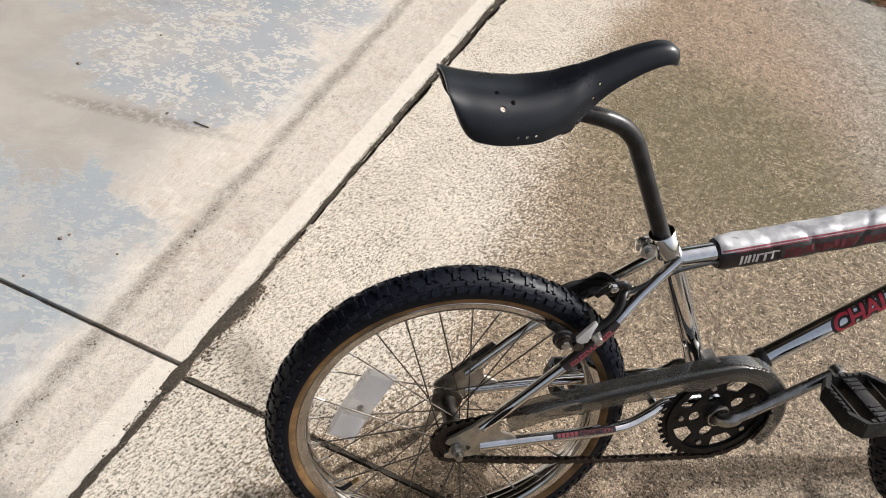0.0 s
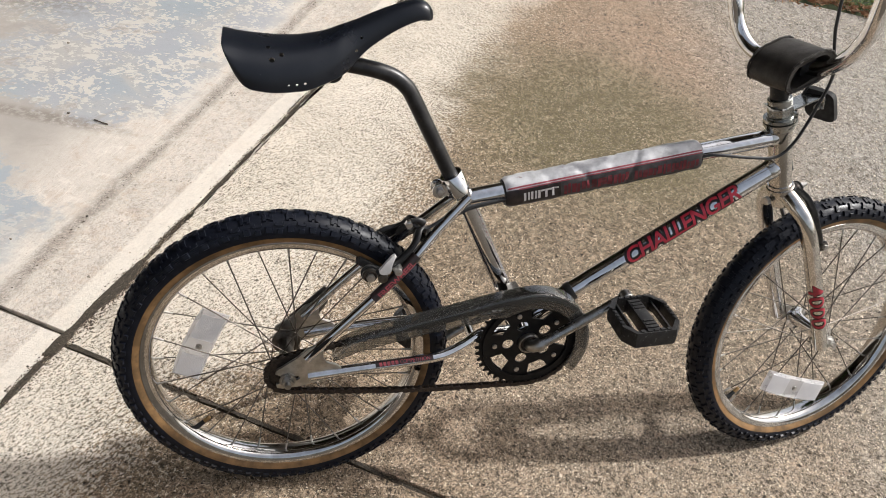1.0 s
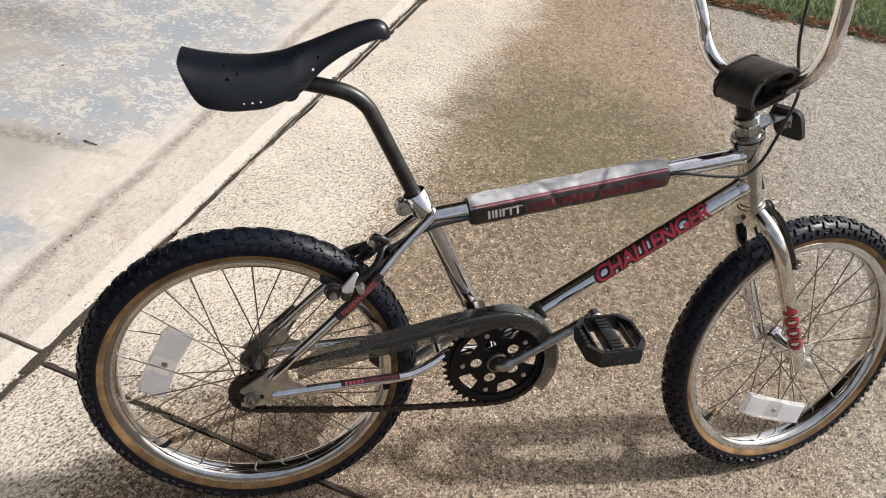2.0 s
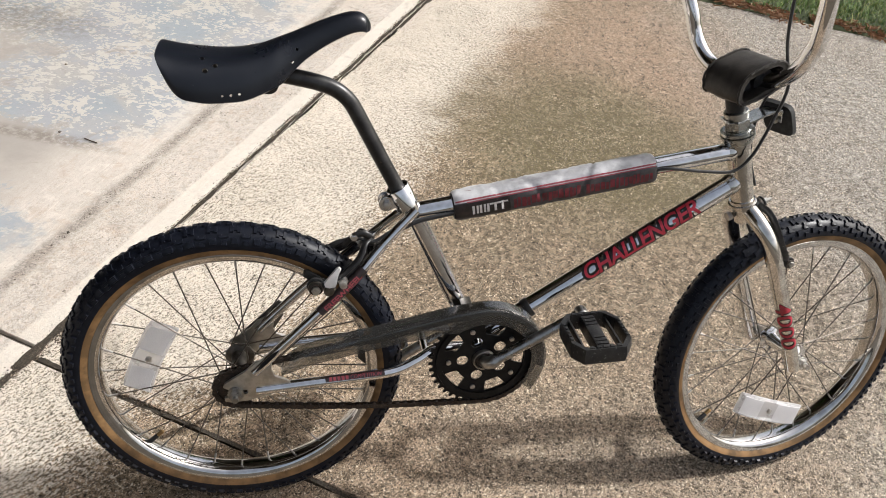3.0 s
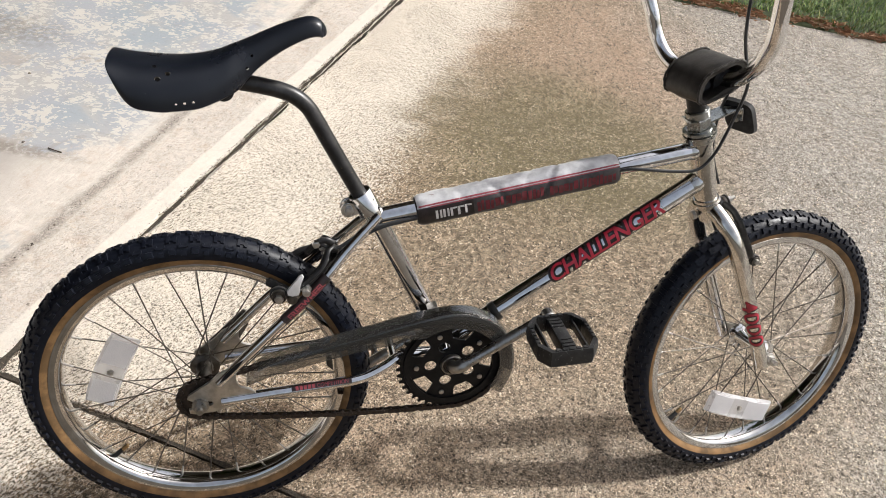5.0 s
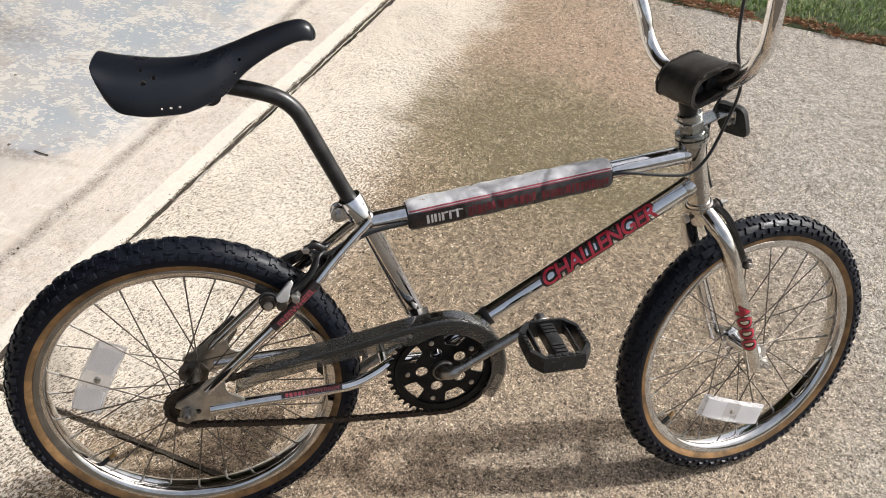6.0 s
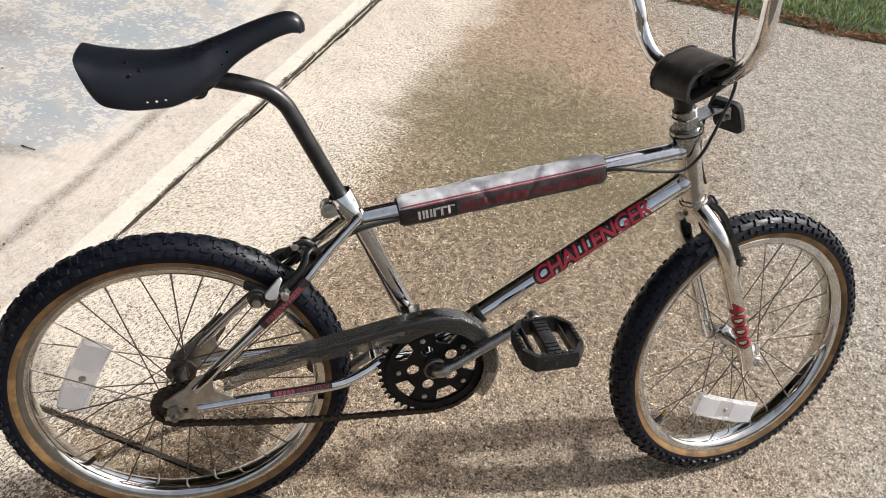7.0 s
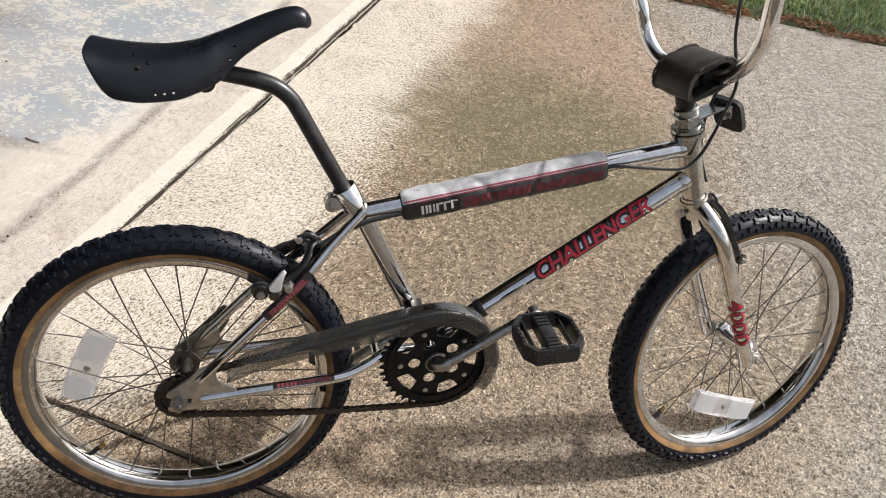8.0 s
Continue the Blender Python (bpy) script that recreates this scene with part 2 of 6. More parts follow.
def grained(n, l, colour, sand, grain, tint, hole, pick, strength, pits, cool=0.0):
    """Lays grains, sand and pits over a colour. strength, pits, cool (grey instead of warm grains): sockets or numbers."""
    where = hole.inputs["Vector"].links[0].from_socket
    shift = n.new("ShaderNodeVectorMath")
    shift.inputs[1].default_value = (3.7, 1.9, 0.6)
    l.new(where, shift.inputs[0])
    # cement skin: clumps of lighter and darker sand
    clump = noise_of(n, l, shift.outputs[0], 75.0, 5.0, 0.75, 0.4)
    colour = mix(n, l, math_node(n, l, "MULTIPLY", ramp(n, l, clump, 0.51, 0.59), math_node(n, l, "MULTIPLY", strength, 0.7)), colour, mix(n, l, cool, (0.4, 0.3, 0.212), (0.46, 0.43, 0.385)))
    colour = mix(n, l, math_node(n, l, "MULTIPLY", ramp(n, l, clump, 0.49, 0.41), math_node(n, l, "MULTIPLY", strength, 0.7)), colour, mix(n, l, cool, (0.135, 0.1, 0.062), (0.17, 0.155, 0.13)))
    colour = mix(n, l, math_node(n, l, "MULTIPLY", ramp(n, l, sand, 0.42, 0.3), math_node(n, l, "MULTIPLY", strength, 0.6)), colour, (0.085, 0.064, 0.042))
    colour = mix(n, l, math_node(n, l, "MULTIPLY", ramp(n, l, sand, 0.58, 0.7), math_node(n, l, "MULTIPLY", strength, 0.6)), colour, mix(n, l, cool, (0.5, 0.39, 0.285), (0.54, 0.5, 0.44)))
    # single grains: brown, cream; near black is shade between grains, put into the colour
    brown = math_node(n, l, "MULTIPLY", ramp(n, l, tint.outputs[0], 0.8, 0.86), strength)
    colour = mix(n, l, math_node(n, l, "MULTIPLY", brown, 0.55), colour, (0.13, 0.085, 0.05))
    pale = math_node(n, l, "MULTIPLY", ramp(n, l, noise_of(n, l, shift.outputs[0], 290.0, 2.0, 0.6, 0.3), 0.615, 0.645), strength)
    colour = mix(n, l, math_node(n, l, "MULTIPLY", pale, 0.9), colour, mix(n, l, cool, (0.68, 0.57, 0.44), (0.66, 0.62, 0.55)))
    stone = math_node(n, l, "MULTIPLY", ramp(n, l, tint.outputs[1], 0.955, 0.965), strength)
    colour = mix(n, l, math_node(n, l, "MULTIPLY", stone, 0.9), colour, (0.74, 0.64, 0.5))
    chip = math_node(n, l, "MULTIPLY", math_node(n, l, "MULTIPLY", ramp(n, l, pick.outputs[2], 0.9, 0.91), ramp(n, l, hole.outputs["Distance"], 0.46, 0.4)), strength)
    colour = mix(n, l, math_node(n, l, "MULTIPLY", chip, 0.85), colour, (0.62, 0.5, 0.36))
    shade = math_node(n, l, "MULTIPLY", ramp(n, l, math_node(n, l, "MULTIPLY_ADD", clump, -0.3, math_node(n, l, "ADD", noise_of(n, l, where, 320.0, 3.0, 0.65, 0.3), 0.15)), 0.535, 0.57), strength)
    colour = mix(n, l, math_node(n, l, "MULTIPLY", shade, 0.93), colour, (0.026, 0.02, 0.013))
    wide_fine = noise_of(n, l, where, 24.0, 4.0, 0.7)
    # pits: sunk in the relief, and their inner dark put into the colour
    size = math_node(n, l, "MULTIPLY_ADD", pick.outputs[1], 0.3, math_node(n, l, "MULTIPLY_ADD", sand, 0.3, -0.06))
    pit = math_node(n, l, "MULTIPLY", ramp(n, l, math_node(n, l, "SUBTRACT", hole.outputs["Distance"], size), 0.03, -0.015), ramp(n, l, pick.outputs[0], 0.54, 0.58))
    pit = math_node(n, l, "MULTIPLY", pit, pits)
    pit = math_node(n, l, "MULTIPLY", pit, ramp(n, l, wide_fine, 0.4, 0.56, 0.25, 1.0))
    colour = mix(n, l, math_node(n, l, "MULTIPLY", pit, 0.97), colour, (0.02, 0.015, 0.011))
    h = math_node(n, l, "MULTIPLY_ADD", grain.outputs["Distance"], -0.5, math_node(n, l, "MULTIPLY", sand, 0.7))
    h = math_node(n, l, "MULTIPLY", h, strength)
    h = math_node(n, l, "SUBTRACT", h, math_node(n, l, "MULTIPLY", math_node(n, l, "ADD", pit, shade), 0.6))
    return colour, pit, h


def strokes(n, l, where, turn, fine, stretch):
    """Noise drawn out along one direction on the ground, as a broom or a trowel leaves it."""
    k = n.new("ShaderNodeMapping")
    k.vector_type = "TEXTURE"
    k.inputs["Rotation"].default_value = (0, 0, radians(turn))
    k.inputs["Scale"].default_value = (stretch, 1, 1)
    l.new(where, k.inputs["Vector"])
    return noise_of(n, l, k.outputs[0], fine, 4.0, 0.7, 0.25)


def concrete_material():
    m, n, l, s = nodes_of("driveway_concrete")
    where = place_of(n)
    colour, wide, sand, grain, tint, hole, pick = aggregate(n, l, where, (0.66, 0.6, 0.515), (0.6, 0.545, 0.463))
    ragged = noise_of(n, l, where, 2.2, 6.0, 0.62, 0.5)
    fine = noise_of(n, l, where, 11.0, 5.0, 0.65)
    mid = noise_of(n, l, where, 4.6, 5.0, 0.6, 0.8)
    broom = strokes(n, l, where, 60.0, 230.0, 2.4)
    wob = math_node(n, l, "ADD", math_node(n, l, "MULTIPLY", ragged, 0.9), math_node(n, l, "MULTIPLY", fine, 0.4))
    across = dot(n, l, where, JOINT_N, JOINT_D)
    far = math_node(n, l, "ADD", across, math_node(n, l, "MULTIPLY", wob, -0.38))
    far = math_node(n, l, "ADD", far, math_node(n, l, "MULTIPLY_ADD", noise_of(n, l, where, 140.0, 3.0, 0.75), 0.75, -0.375))
    far = math_node(n, l, "ADD", far, math_node(n, l, "MULTIPLY_ADD", broom, 0.5, -0.25))
    far = math_node(n, l, "ADD", far, ramp(n, l, dot(n, l, where, (0.2237, 1.0, 0.0), 0.0), 0.82, 0.6, 0.0, 0.16))
    # grey scuffing between the clean and the brown concrete
    scuff = math_node(n, l, "MULTIPLY", ramp(n, l, far, -0.02, 0.16), ramp(n, l, broom, 0.47, 0.6))
    colour = mix(n, l, math_node(n, l, "MULTIPLY", scuff, 0.75), colour, (0.2, 0.175, 0.14))
    # brown weathering, away from the joint
    brown = ramp(n, l, far, 0.11, 0.2)
    patchy = mix(n, l, ramp(n, l, fine, 0.3, 0.7), (0.222, 0.16, 0.103), (0.17, 0.124, 0.08))
    patchy = mix(n, l, ramp(n, l, mid, 0.46, 0.62), patchy, (0.3, 0.205, 0.136))
    patchy = mix(n, l, ramp(n, l, mid, 0.44, 0.32), patchy, (0.14, 0.108, 0.062))
    colour = mix(n, l, math_node(n, l, "MULTIPLY", brown, 0.95), colour, patchy)
    # warmer, lighter tract beneath the bicycle
    wob2 = math_node(n, l, "MULTIPLY_ADD", wob, 1.3, -0.85)
    warm = math_node(n, l, "MULTIPLY", blot(n, l, where, 0.55, 0.8, 0.55, 0.34, 0.5, wob2), brown)
    colour = mix(n, l, math_node(n, l, "MULTIPLY", warm, 0.7), colour, (0.36, 0.272, 0.194))
    # a redder tract and a darker olive patch beyond the bicycle
    red = blot(n, l, where, 0.8, 2.45, 0.42, 0.4, 0.5, wob2)
    colour = mix(n, l, math_node(n, l, "MULTIPLY", red, 0.7), colour, (0.37, 0.25, 0.178))
    fringe = math_node(n, l, "MULTIPLY", ramp(n, l, far, 0.1, 0.2), ramp(n, l, far, 0.42, 0.22))
    colour = mix(n, l, math_node(n, l, "MULTIPLY", fringe, 0.45), colour, (0.27, 0.19, 0.112))
    olive_patch = blot(n, l, where, 0.64, 1.8, 0.36, 0.4, 0.45, wob2)
    colour = mix(n, l, math_node(n, l, "MULTIPLY", olive_patch, 0.8), colour, (0.128, 0.11, 0.052))
    # greyer towards the lawn
    grey = ramp(n, l, math_node(n, l, "ADD", dot(n, l, where, (0.995, 0.1, 0.0), -0.15), math_node(n, l, "MULTIPLY", wob, -0.5)), 0.6, 1.1)
    colour = mix(n, l, math_node(n, l, "MULTIPLY", grey, 0.75), colour, (0.325, 0.314, 0.294))
    worn_grey = math_node(n, l, "MULTIPLY", blot(n, l, where, 1.35, 0.75, 0.75, 0.6, 0.5, wob2), brown)
    colour = mix(n, l, math_node(n, l, "MULTIPLY", worn_grey, 0.5), colour, (0.33, 0.3, 0.262))
    # a wide, darker brown tract
    dark_tract = math_node(n, l, "MULTIPLY", blot(n, l, where, 0.750, 1.211, 0.6, 0.3, 0.6, wob2), brown)
    colour = mix(n, l, math_node(n, l, "MULTIPLY", dark_tract, 0.55), colour, (0.135, 0.112, 0.074))
    strength = math_node(n, l, "MULTIPLY_ADD", brown, 0.66, 0.34)
    flecks = math_node(n, l, "MULTIPLY_ADD", brown, 0.25, ramp(n, l, mid, 0.35, 0.6, 0.62, 0.9))
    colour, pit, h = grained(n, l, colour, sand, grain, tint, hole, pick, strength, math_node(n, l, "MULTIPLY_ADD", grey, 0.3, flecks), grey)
    colour = mix(n, l, math_node(n, l, "MULTIPLY", math_node(n, l, "MULTIPLY", olive_patch, ramp(n, l, mid, 0.35, 0.6, 0.5, 1.2)), 0.4), colour, (0.09, 0.08, 0.034))
    # small sharp holes in the clean concrete
    tiny = cells(n, l, where, 210.0)
    odds = n.new("ShaderNodeSeparateColor")
    l.new(tiny.outputs["Color"], odds.inputs[0])
    prick = math_node(n, l, "MULTIPLY", ramp(n, l, math_node(n, l, "SUBTRACT", tiny.outputs["Distance"], math_node(n, l, "MULTIPLY", odds.outputs[1], 0.3)), 0.1, 0.02), ramp(n, l, math_node(n, l, "MULTIPLY_ADD", mid, 0.6, odds.outputs[0]), 1.05, 1.1))
    colour = mix(n, l, math_node(n, l, "MULTIPLY", prick, 0.92), colour, (0.03, 0.024, 0.017))
    h = math_node(n, l, "SUBTRACT", h, math_node(n, l, "MULTIPLY", prick, 0.6))
    # a few deeper holes where stones broke out
    big_hole = cells(n, l, where, 31.0)
    chance = n.new("ShaderNodeSeparateColor")
    l.new(big_hole.outputs["Color"], chance.inputs[0])
    gone = math_node(n, l, "MULTIPLY", ramp(n, l, math_node(n, l, "ADD", big_hole.outputs["Distance"], math_node(n, l, "MULTIPLY_ADD", sand, 0.22, math_node(n, l, "MULTIPLY_ADD", chance.outputs[1], -0.1, -0.11))), 0.1, 0.05), math_node(n, l, "MULTIPLY", ramp(n, l, chance.outputs[0], 0.72, 0.76), brown))
    colour = mix(n, l, math_node(n, l, "MULTIPLY", gone, 0.8), colour, (0.05, 0.04, 0.03))
    h = math_node(n, l, "SUBTRACT", h, gone)
    # fine dark pores, drawn along the broom's strokes
    dots = noise_of(n, l, where, 330.0, 2.0, 0.6)
    pore = math_node(n, l, "MULTIPLY", ramp(n, l, math_node(n, l, "ADD", math_node(n, l, "MULTIPLY", broom, 0.6), math_node(n, l, "MULTIPLY", dots, 0.4)), 0.505, 0.57), ramp(n, l, mid, 0.3, 0.6, 0.45, 0.95))
    colour = mix(n, l, pore, colour, (0.105, 0.085, 0.062))
    l.new(colour, s.inputs["Base Color"])
    l.new(ramp(n, l, sand, 0.3, 0.7, 0.8, 0.95), s.inputs["Roughness"])
    s.inputs["Specular IOR Level"].default_value = 0.25
    h = math_node(n, l, "SUBTRACT", h, math_node(n, l, "MULTIPLY", pore, 0.4))
    bump(n, l, s, h, 0.5, 0.003)
    return m


def floor_material():
    """Smoother concrete with worn blue-grey paint beyond the line where the door seals."""
    m, n, l, s = nodes_of("garage_concrete")
    where = place_of(n)
    colour, wide, sand, grain, tint, hole, pick = aggregate(n, l, where, (0.54, 0.493, 0.44), (0.465, 0.425, 0.38))
    edge = dot(n, l, where, JOINT_N, JOINT_D)
    seal = dot(n, l, where, SEAL_N, SEAL_D)
    rough_here = ramp(n, l, seal, -0.06, 0.06, 0.1, 0.3)
    patch = noise_of(n, l, where, 7.0, 6.0, 0.62, 0.4)
    colour = mix(n, l, ramp(n, l, noise_of(n, l, where, 16.0, 6.0, 0.65, 0.6), 0.5, 0.68, 0.0, 0.55), colour, (0.43, 0.345, 0.28))
    colour = mix(n, l, ramp(n, l, noise_of(n, l, where, 21.0, 6.0, 0.7, 0.3), 0.52, 0.66, 0.0, 0.5), colour, (0.62, 0.58, 0.52))
    trowel = strokes(n, l, where, 80.0, 120.0, 6.0)
    colour = mix(n, l, ramp(n, l, trowel, 0.52, 0.66, 0.0, 0.4), colour, (0.4, 0.345, 0.29))
    colour = mix(n, l, ramp(n, l, trowel, 0.46, 0.36, 0.0, 0.4), colour, (0.64, 0.585, 0.52))
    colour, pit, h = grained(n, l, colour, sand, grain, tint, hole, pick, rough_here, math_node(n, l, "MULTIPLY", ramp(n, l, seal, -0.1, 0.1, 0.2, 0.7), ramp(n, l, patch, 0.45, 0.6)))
    # the tooled smooth edge along the joint
    ripple = noise_of(n, l, where, 14.0, 5.0, 0.65)
    lip = ramp(n, l, math_node(n, l, "MULTIPLY_ADD", ripple, 0.012, edge), -0.05, -0.042)
    colour = mix(n, l, math_node(n, l, "MULTIPLY", lip, 0.55), colour, (0.66, 0.61, 0.535))
    # paint, flaked into angular pale chips of several sizes
    big = noise_of(n, l, where, 1.9, 4.0, 0.55, 0.6)
    ragged = noise_of(n, l, where, 55.0, 4.0, 0.7, 0.3)
    warp_ = n.new("ShaderNodeTexNoise")
    warp_.inputs["Scale"].default_value = 45.0
    l.new(where, warp_.inputs["Vector"])
    shifted = n.new("ShaderNodeMixRGB")
    shifted.inputs[0].default_value = 0.024
    l.new(where, shifted.inputs[1])
    l.new(warp_.outputs["Color"], shifted.inputs[2])
    flat_ = n.new("ShaderNodeMapping")
    flat_.inputs["Scale"].default_value = (0.62, 1.0, 1.0)
    l.new(shifted.outputs[0], flat_.inputs["Vector"])
    spread = math_node(n, l, "ADD", math_node(n, l, "MULTIPLY_ADD", patch, 1.5, -0.62), math_node(n, l, "MULTIPLY_ADD", noise_of(n, l, where, 19.0, 4.0, 0.6), 0.9, -0.45))
    lost = None
    for size, share in ((88.0, 0.0), (44.0, -0.12), (170.0, 0.06)):
        chips = cells(n, l, flat_.outputs[0], size)
        which = n.new("ShaderNodeSeparateColor")
        l.new(chips.outputs["Color"], which.inputs[0])
        k = ramp(n, l, math_node(n, l, "SUBTRACT", math_node(n, l, "ADD", spread, share), which.outputs[0]), -0.02, 0.01)
        lost = k if lost is None else math_node(n, l, "MAXIMUM", lost, k)
    inside = ramp(n, l, math_node(n, l, "MULTIPLY_ADD", patch, 0.16, seal), 0.07, -0.02)
    wob = math_node(n, l, "MULTIPLY_ADD", patch, 1.2, -0.6)
    wob = math_node(n, l, "ADD", wob, math_node(n, l, "MULTIPLY_ADD", ragged, 0.7, -0.35))
    p = math_node(n, l, "MAXIMUM", blot(n, l, where, -0.95, 0.78, 0.46, 0.38, 0.1, wob), blot(n, l, where, -0.73, 1.66, 0.31, 0.25, 0.12, wob))
    p = math_node(n, l, "MAXIMUM", p, blot(n, l, where, -0.86, 2.2, 0.56, 0.42, 0.15, wob))
    p = math_node(n, l, "MAXIMUM", p, math_node(n, l, "MULTIPLY", ramp(n, l, big, 0.52, 0.58), ramp(n, l, seal, -0.5, -0.7)))
    worn = math_node(n, l, "MAXIMUM", blot(n, l, where, -0.660, 1.709, 0.45, 0.35, 0.4, wob), blot(n, l, where, -1.050, 2.171, 0.8, 0.5, 0.4, wob))
    worn = math_node(n, l, "MAXIMUM", worn, 0.25)
    flake = math_node(n, l, "MULTIPLY", lost, worn)
    bare = mix(n, l, ramp(n, l, patch, 0.35, 0.65), (0.35, 0.322, 0.292), (0.295, 0.27, 0.245))
    floor_colour = mix(n, l, inside, colour, mix(n, l, ramp(n, l, seal, -0.08, -0.3), colour, bare))
    tint_ = mix(n, l, ramp(n, l, big, 0.4, 0.6), (0.25, 0.283, 0.308), (0.285, 0.298, 0.318))
    tint_ = mix(n, l, ramp(n, l, noise_of(n, l, where, 5.0, 5.0, 0.6, 0.5), 0.46, 0.62), tint_, (0.33, 0.32, 0.305))
    tint_ = mix(n, l, ramp(n, l, ragged, 0.55, 0.7, 0.0, 0.6), tint_, (0.22, 0.235, 0.245))
    paint = math_node(n, l, "MULTIPLY", math_node(n, l, "MULTIPLY", p, inside), math_node(n, l, "SUBTRACT", 1.0, flake))
    colour = mix(n, l, math_node(n, l, "MULTIPLY", paint, 0.9), floor_colour, tint_)
    colour = mix(n, l, math_node(n, l, "MULTIPLY", math_node(n, l, "MULTIPLY", flake, p), 0.85), colour, (0.475, 0.45, 0.41))
    # dirt left by the door seal
    d = math_node(n, l, "ABSOLUTE", math_node(n, l, "MULTIPLY_ADD", patch, 0.03, math_node(n, l, "ADD", seal, -0.015)))
    dirt = math_node(n, l, "MULTIPLY", ramp(n, l, d, 0.03, 0.004), math_node(n, l, "MULTIPLY", ramp(n, l, noise_of(n, l, where, 26.0, 5.0, 0.7, 1.2), 0.3, 0.6, 0.25, 1.0), ramp(n, l, noise_of(n, l, where, 240.0, 4.0, 0.75), 0.38, 0.56, 0.35, 1.0)))
    colour = mix(n, l, math_node(n, l, "MULTIPLY", dirt, 0.85), colour, (0.155, 0.135, 0.115))
    grime = ramp(n, l, noise_of(n, l, where, 9.0, 6.0, 0.7, 0.8), 0.58, 0.72, 0.0, 0.45)
    colour = mix(n, l, grime, colour, (0.24, 0.205, 0.17))
    smear = math_node(n, l, "MULTIPLY", blot(n, l, where, -1.149, 1.967, 0.22, 0.1, 0.6, wob), ramp(n, l, ragged, 0.35, 0.6))
    smear = math_node(n, l, "MAXIMUM", smear, math_node(n, l, "MULTIPLY", blot(n, l, where, -0.799, 1.382, 0.22, 0.025, 0.5, wob), ramp(n, l, ragged, 0.35, 0.6)))
    colour = mix(n, l, math_node(n, l, "MULTIPLY", smear, 0.6), colour, (0.14, 0.12, 0.1))
    l.new(colour, s.inputs["Base Color"])
    l.new(mix(n, l, paint, (0.85, 0.85, 0.85), (0.6, 0.6, 0.6)), s.inputs["Roughness"])
    s.inputs["Specular IOR Level"].default_value = 0.3
    h = math_node(n, l, "ADD", h, math_node(n, l, "MULTIPLY", paint, 0.2))
    bump(n, l, s, h, 0.7, 0.003)
    return m


DRIVEWAY = concrete_material()
GARAGE_FLOOR = floor_material()
JOINT_DIRT = plain("joint_dirt", (0.016, 0.0125, 0.009), (0.055, 0.043, 0.03), 0.9, 0.0, 320.0, 1.0, 1.0, 330.0, spots=(0.6, (0.2, 0.16, 0.11)))
DARK_GROUND = plain("dark_ground", (0.045, 0.036, 0.026), (0.075, 0.06, 0.042), 0.9, 0.0, 30.0, 1.0, 0.8, 120.0)
LAWN = plain("lawn", (0.022, 0.032, 0.01), (0.04, 0.05, 0.016), 0.9, 0.0, 2.0, 1.0, 0.8, 60.0)
GREASY = plain("greasy_steel", (0.17, 0.155, 0.137), (0.075, 0.067, 0.058), 0.3, 0.9, 60.0, 0.5, 0.1, 400.0, spots=(0.64, (0.14, 0.09, 0.055)))
SHINGLE = plain("shingle", (0.07, 0.065, 0.06), (0.11, 0.1, 0.09), 0.9, 0.0, 9.0, 1.0, 0.6, 60.0)
STUCCO = plain("wall_paint", (0.16, 0.14, 0.115), (0.12, 0.105, 0.085), 0.8, 0.0, 6.0, 0.9, 0.4, 90.0)
CEILING_PAINT = plain("ceiling_paint", (0.06, 0.045, 0.032), (0.035, 0.027, 0.02), 0.8, 0.0, 5.0, 0.9)


def island_material(name, a, b, c, rough):
    """Each blade or strip takes its own shade between three colours."""
    m, n, l, s = nodes_of(name)
    r = n.new("ShaderNodeNewGeometry").outputs["Random Per Island"]
    colour = mix(n, l, ramp(n, l, r, 0.0, 0.55), a, b)
    l.new(mix(n, l, ramp(n, l, r, 0.8, 0.95), colour, c), s.inputs["Base Color"])
    s.inputs["Roughness"].default_value = rough
    return m


GRASS = island_material("grass_blade", (0.032, 0.085, 0.012), (0.15, 0.24, 0.038), (0.36, 0.35, 0.11), 0.6)
LITTER = island_material("dry_litter", (0.15, 0.07, 0.034), (0.31, 0.15, 0.07), (0.47, 0.31, 0.19), 0.75)
LEAVES = island_material("hedge_leaf", (0.02, 0.045, 0.012), (0.05, 0.085, 0.022), (0.09, 0.12, 0.03), 0.5)
BARK = plain("bark", (0.09, 0.065, 0.045), (0.05, 0.036, 0.026), 0.9, 0.0, 12.0, 1.0, 1.0, 40.0)
GRIT = island_material("joint_grit", (0.014, 0.011, 0.008), (0.075, 0.055, 0.037), (0.42, 0.34, 0.25), 0.9)
PEBBLE = plain("pebble", (0.12, 0.1, 0.085), (0.22, 0.19, 0.15), 0.8, 0.0, 60.0, 0.9, 0.4, 300.0)


# ---- builders ----
def mesh_of(name, bm, material, crease=38.0):
    bmesh.ops.recalc_face_normals(bm, faces=bm.faces)
    me = bpy.data.meshes.new(name)
    for f in bm.faces:
        f.smooth = True
    bm.to_mesh(me)
    bm.free()
    me.set_sharp_from_angle(angle=radians(crease))
    me.materials.append(material)
    return me


def part(name, bm, material, parent, label="", m=None, crease=38.0):
    """One mesh object under a thing or a part, its vertices in the thing's own space."""
    if m is not None:
        bm.transform(m)
    ob = new(name, mesh_of(name, bm, material, crease))
    ob.parent = parent
    return tagged(ob, label)


def thing(name, bm, material, label, category, kind="", group="", crease=38.0):
    return tagged(new(name, mesh_of(name, bm, material, crease)), label, category, group, kind)


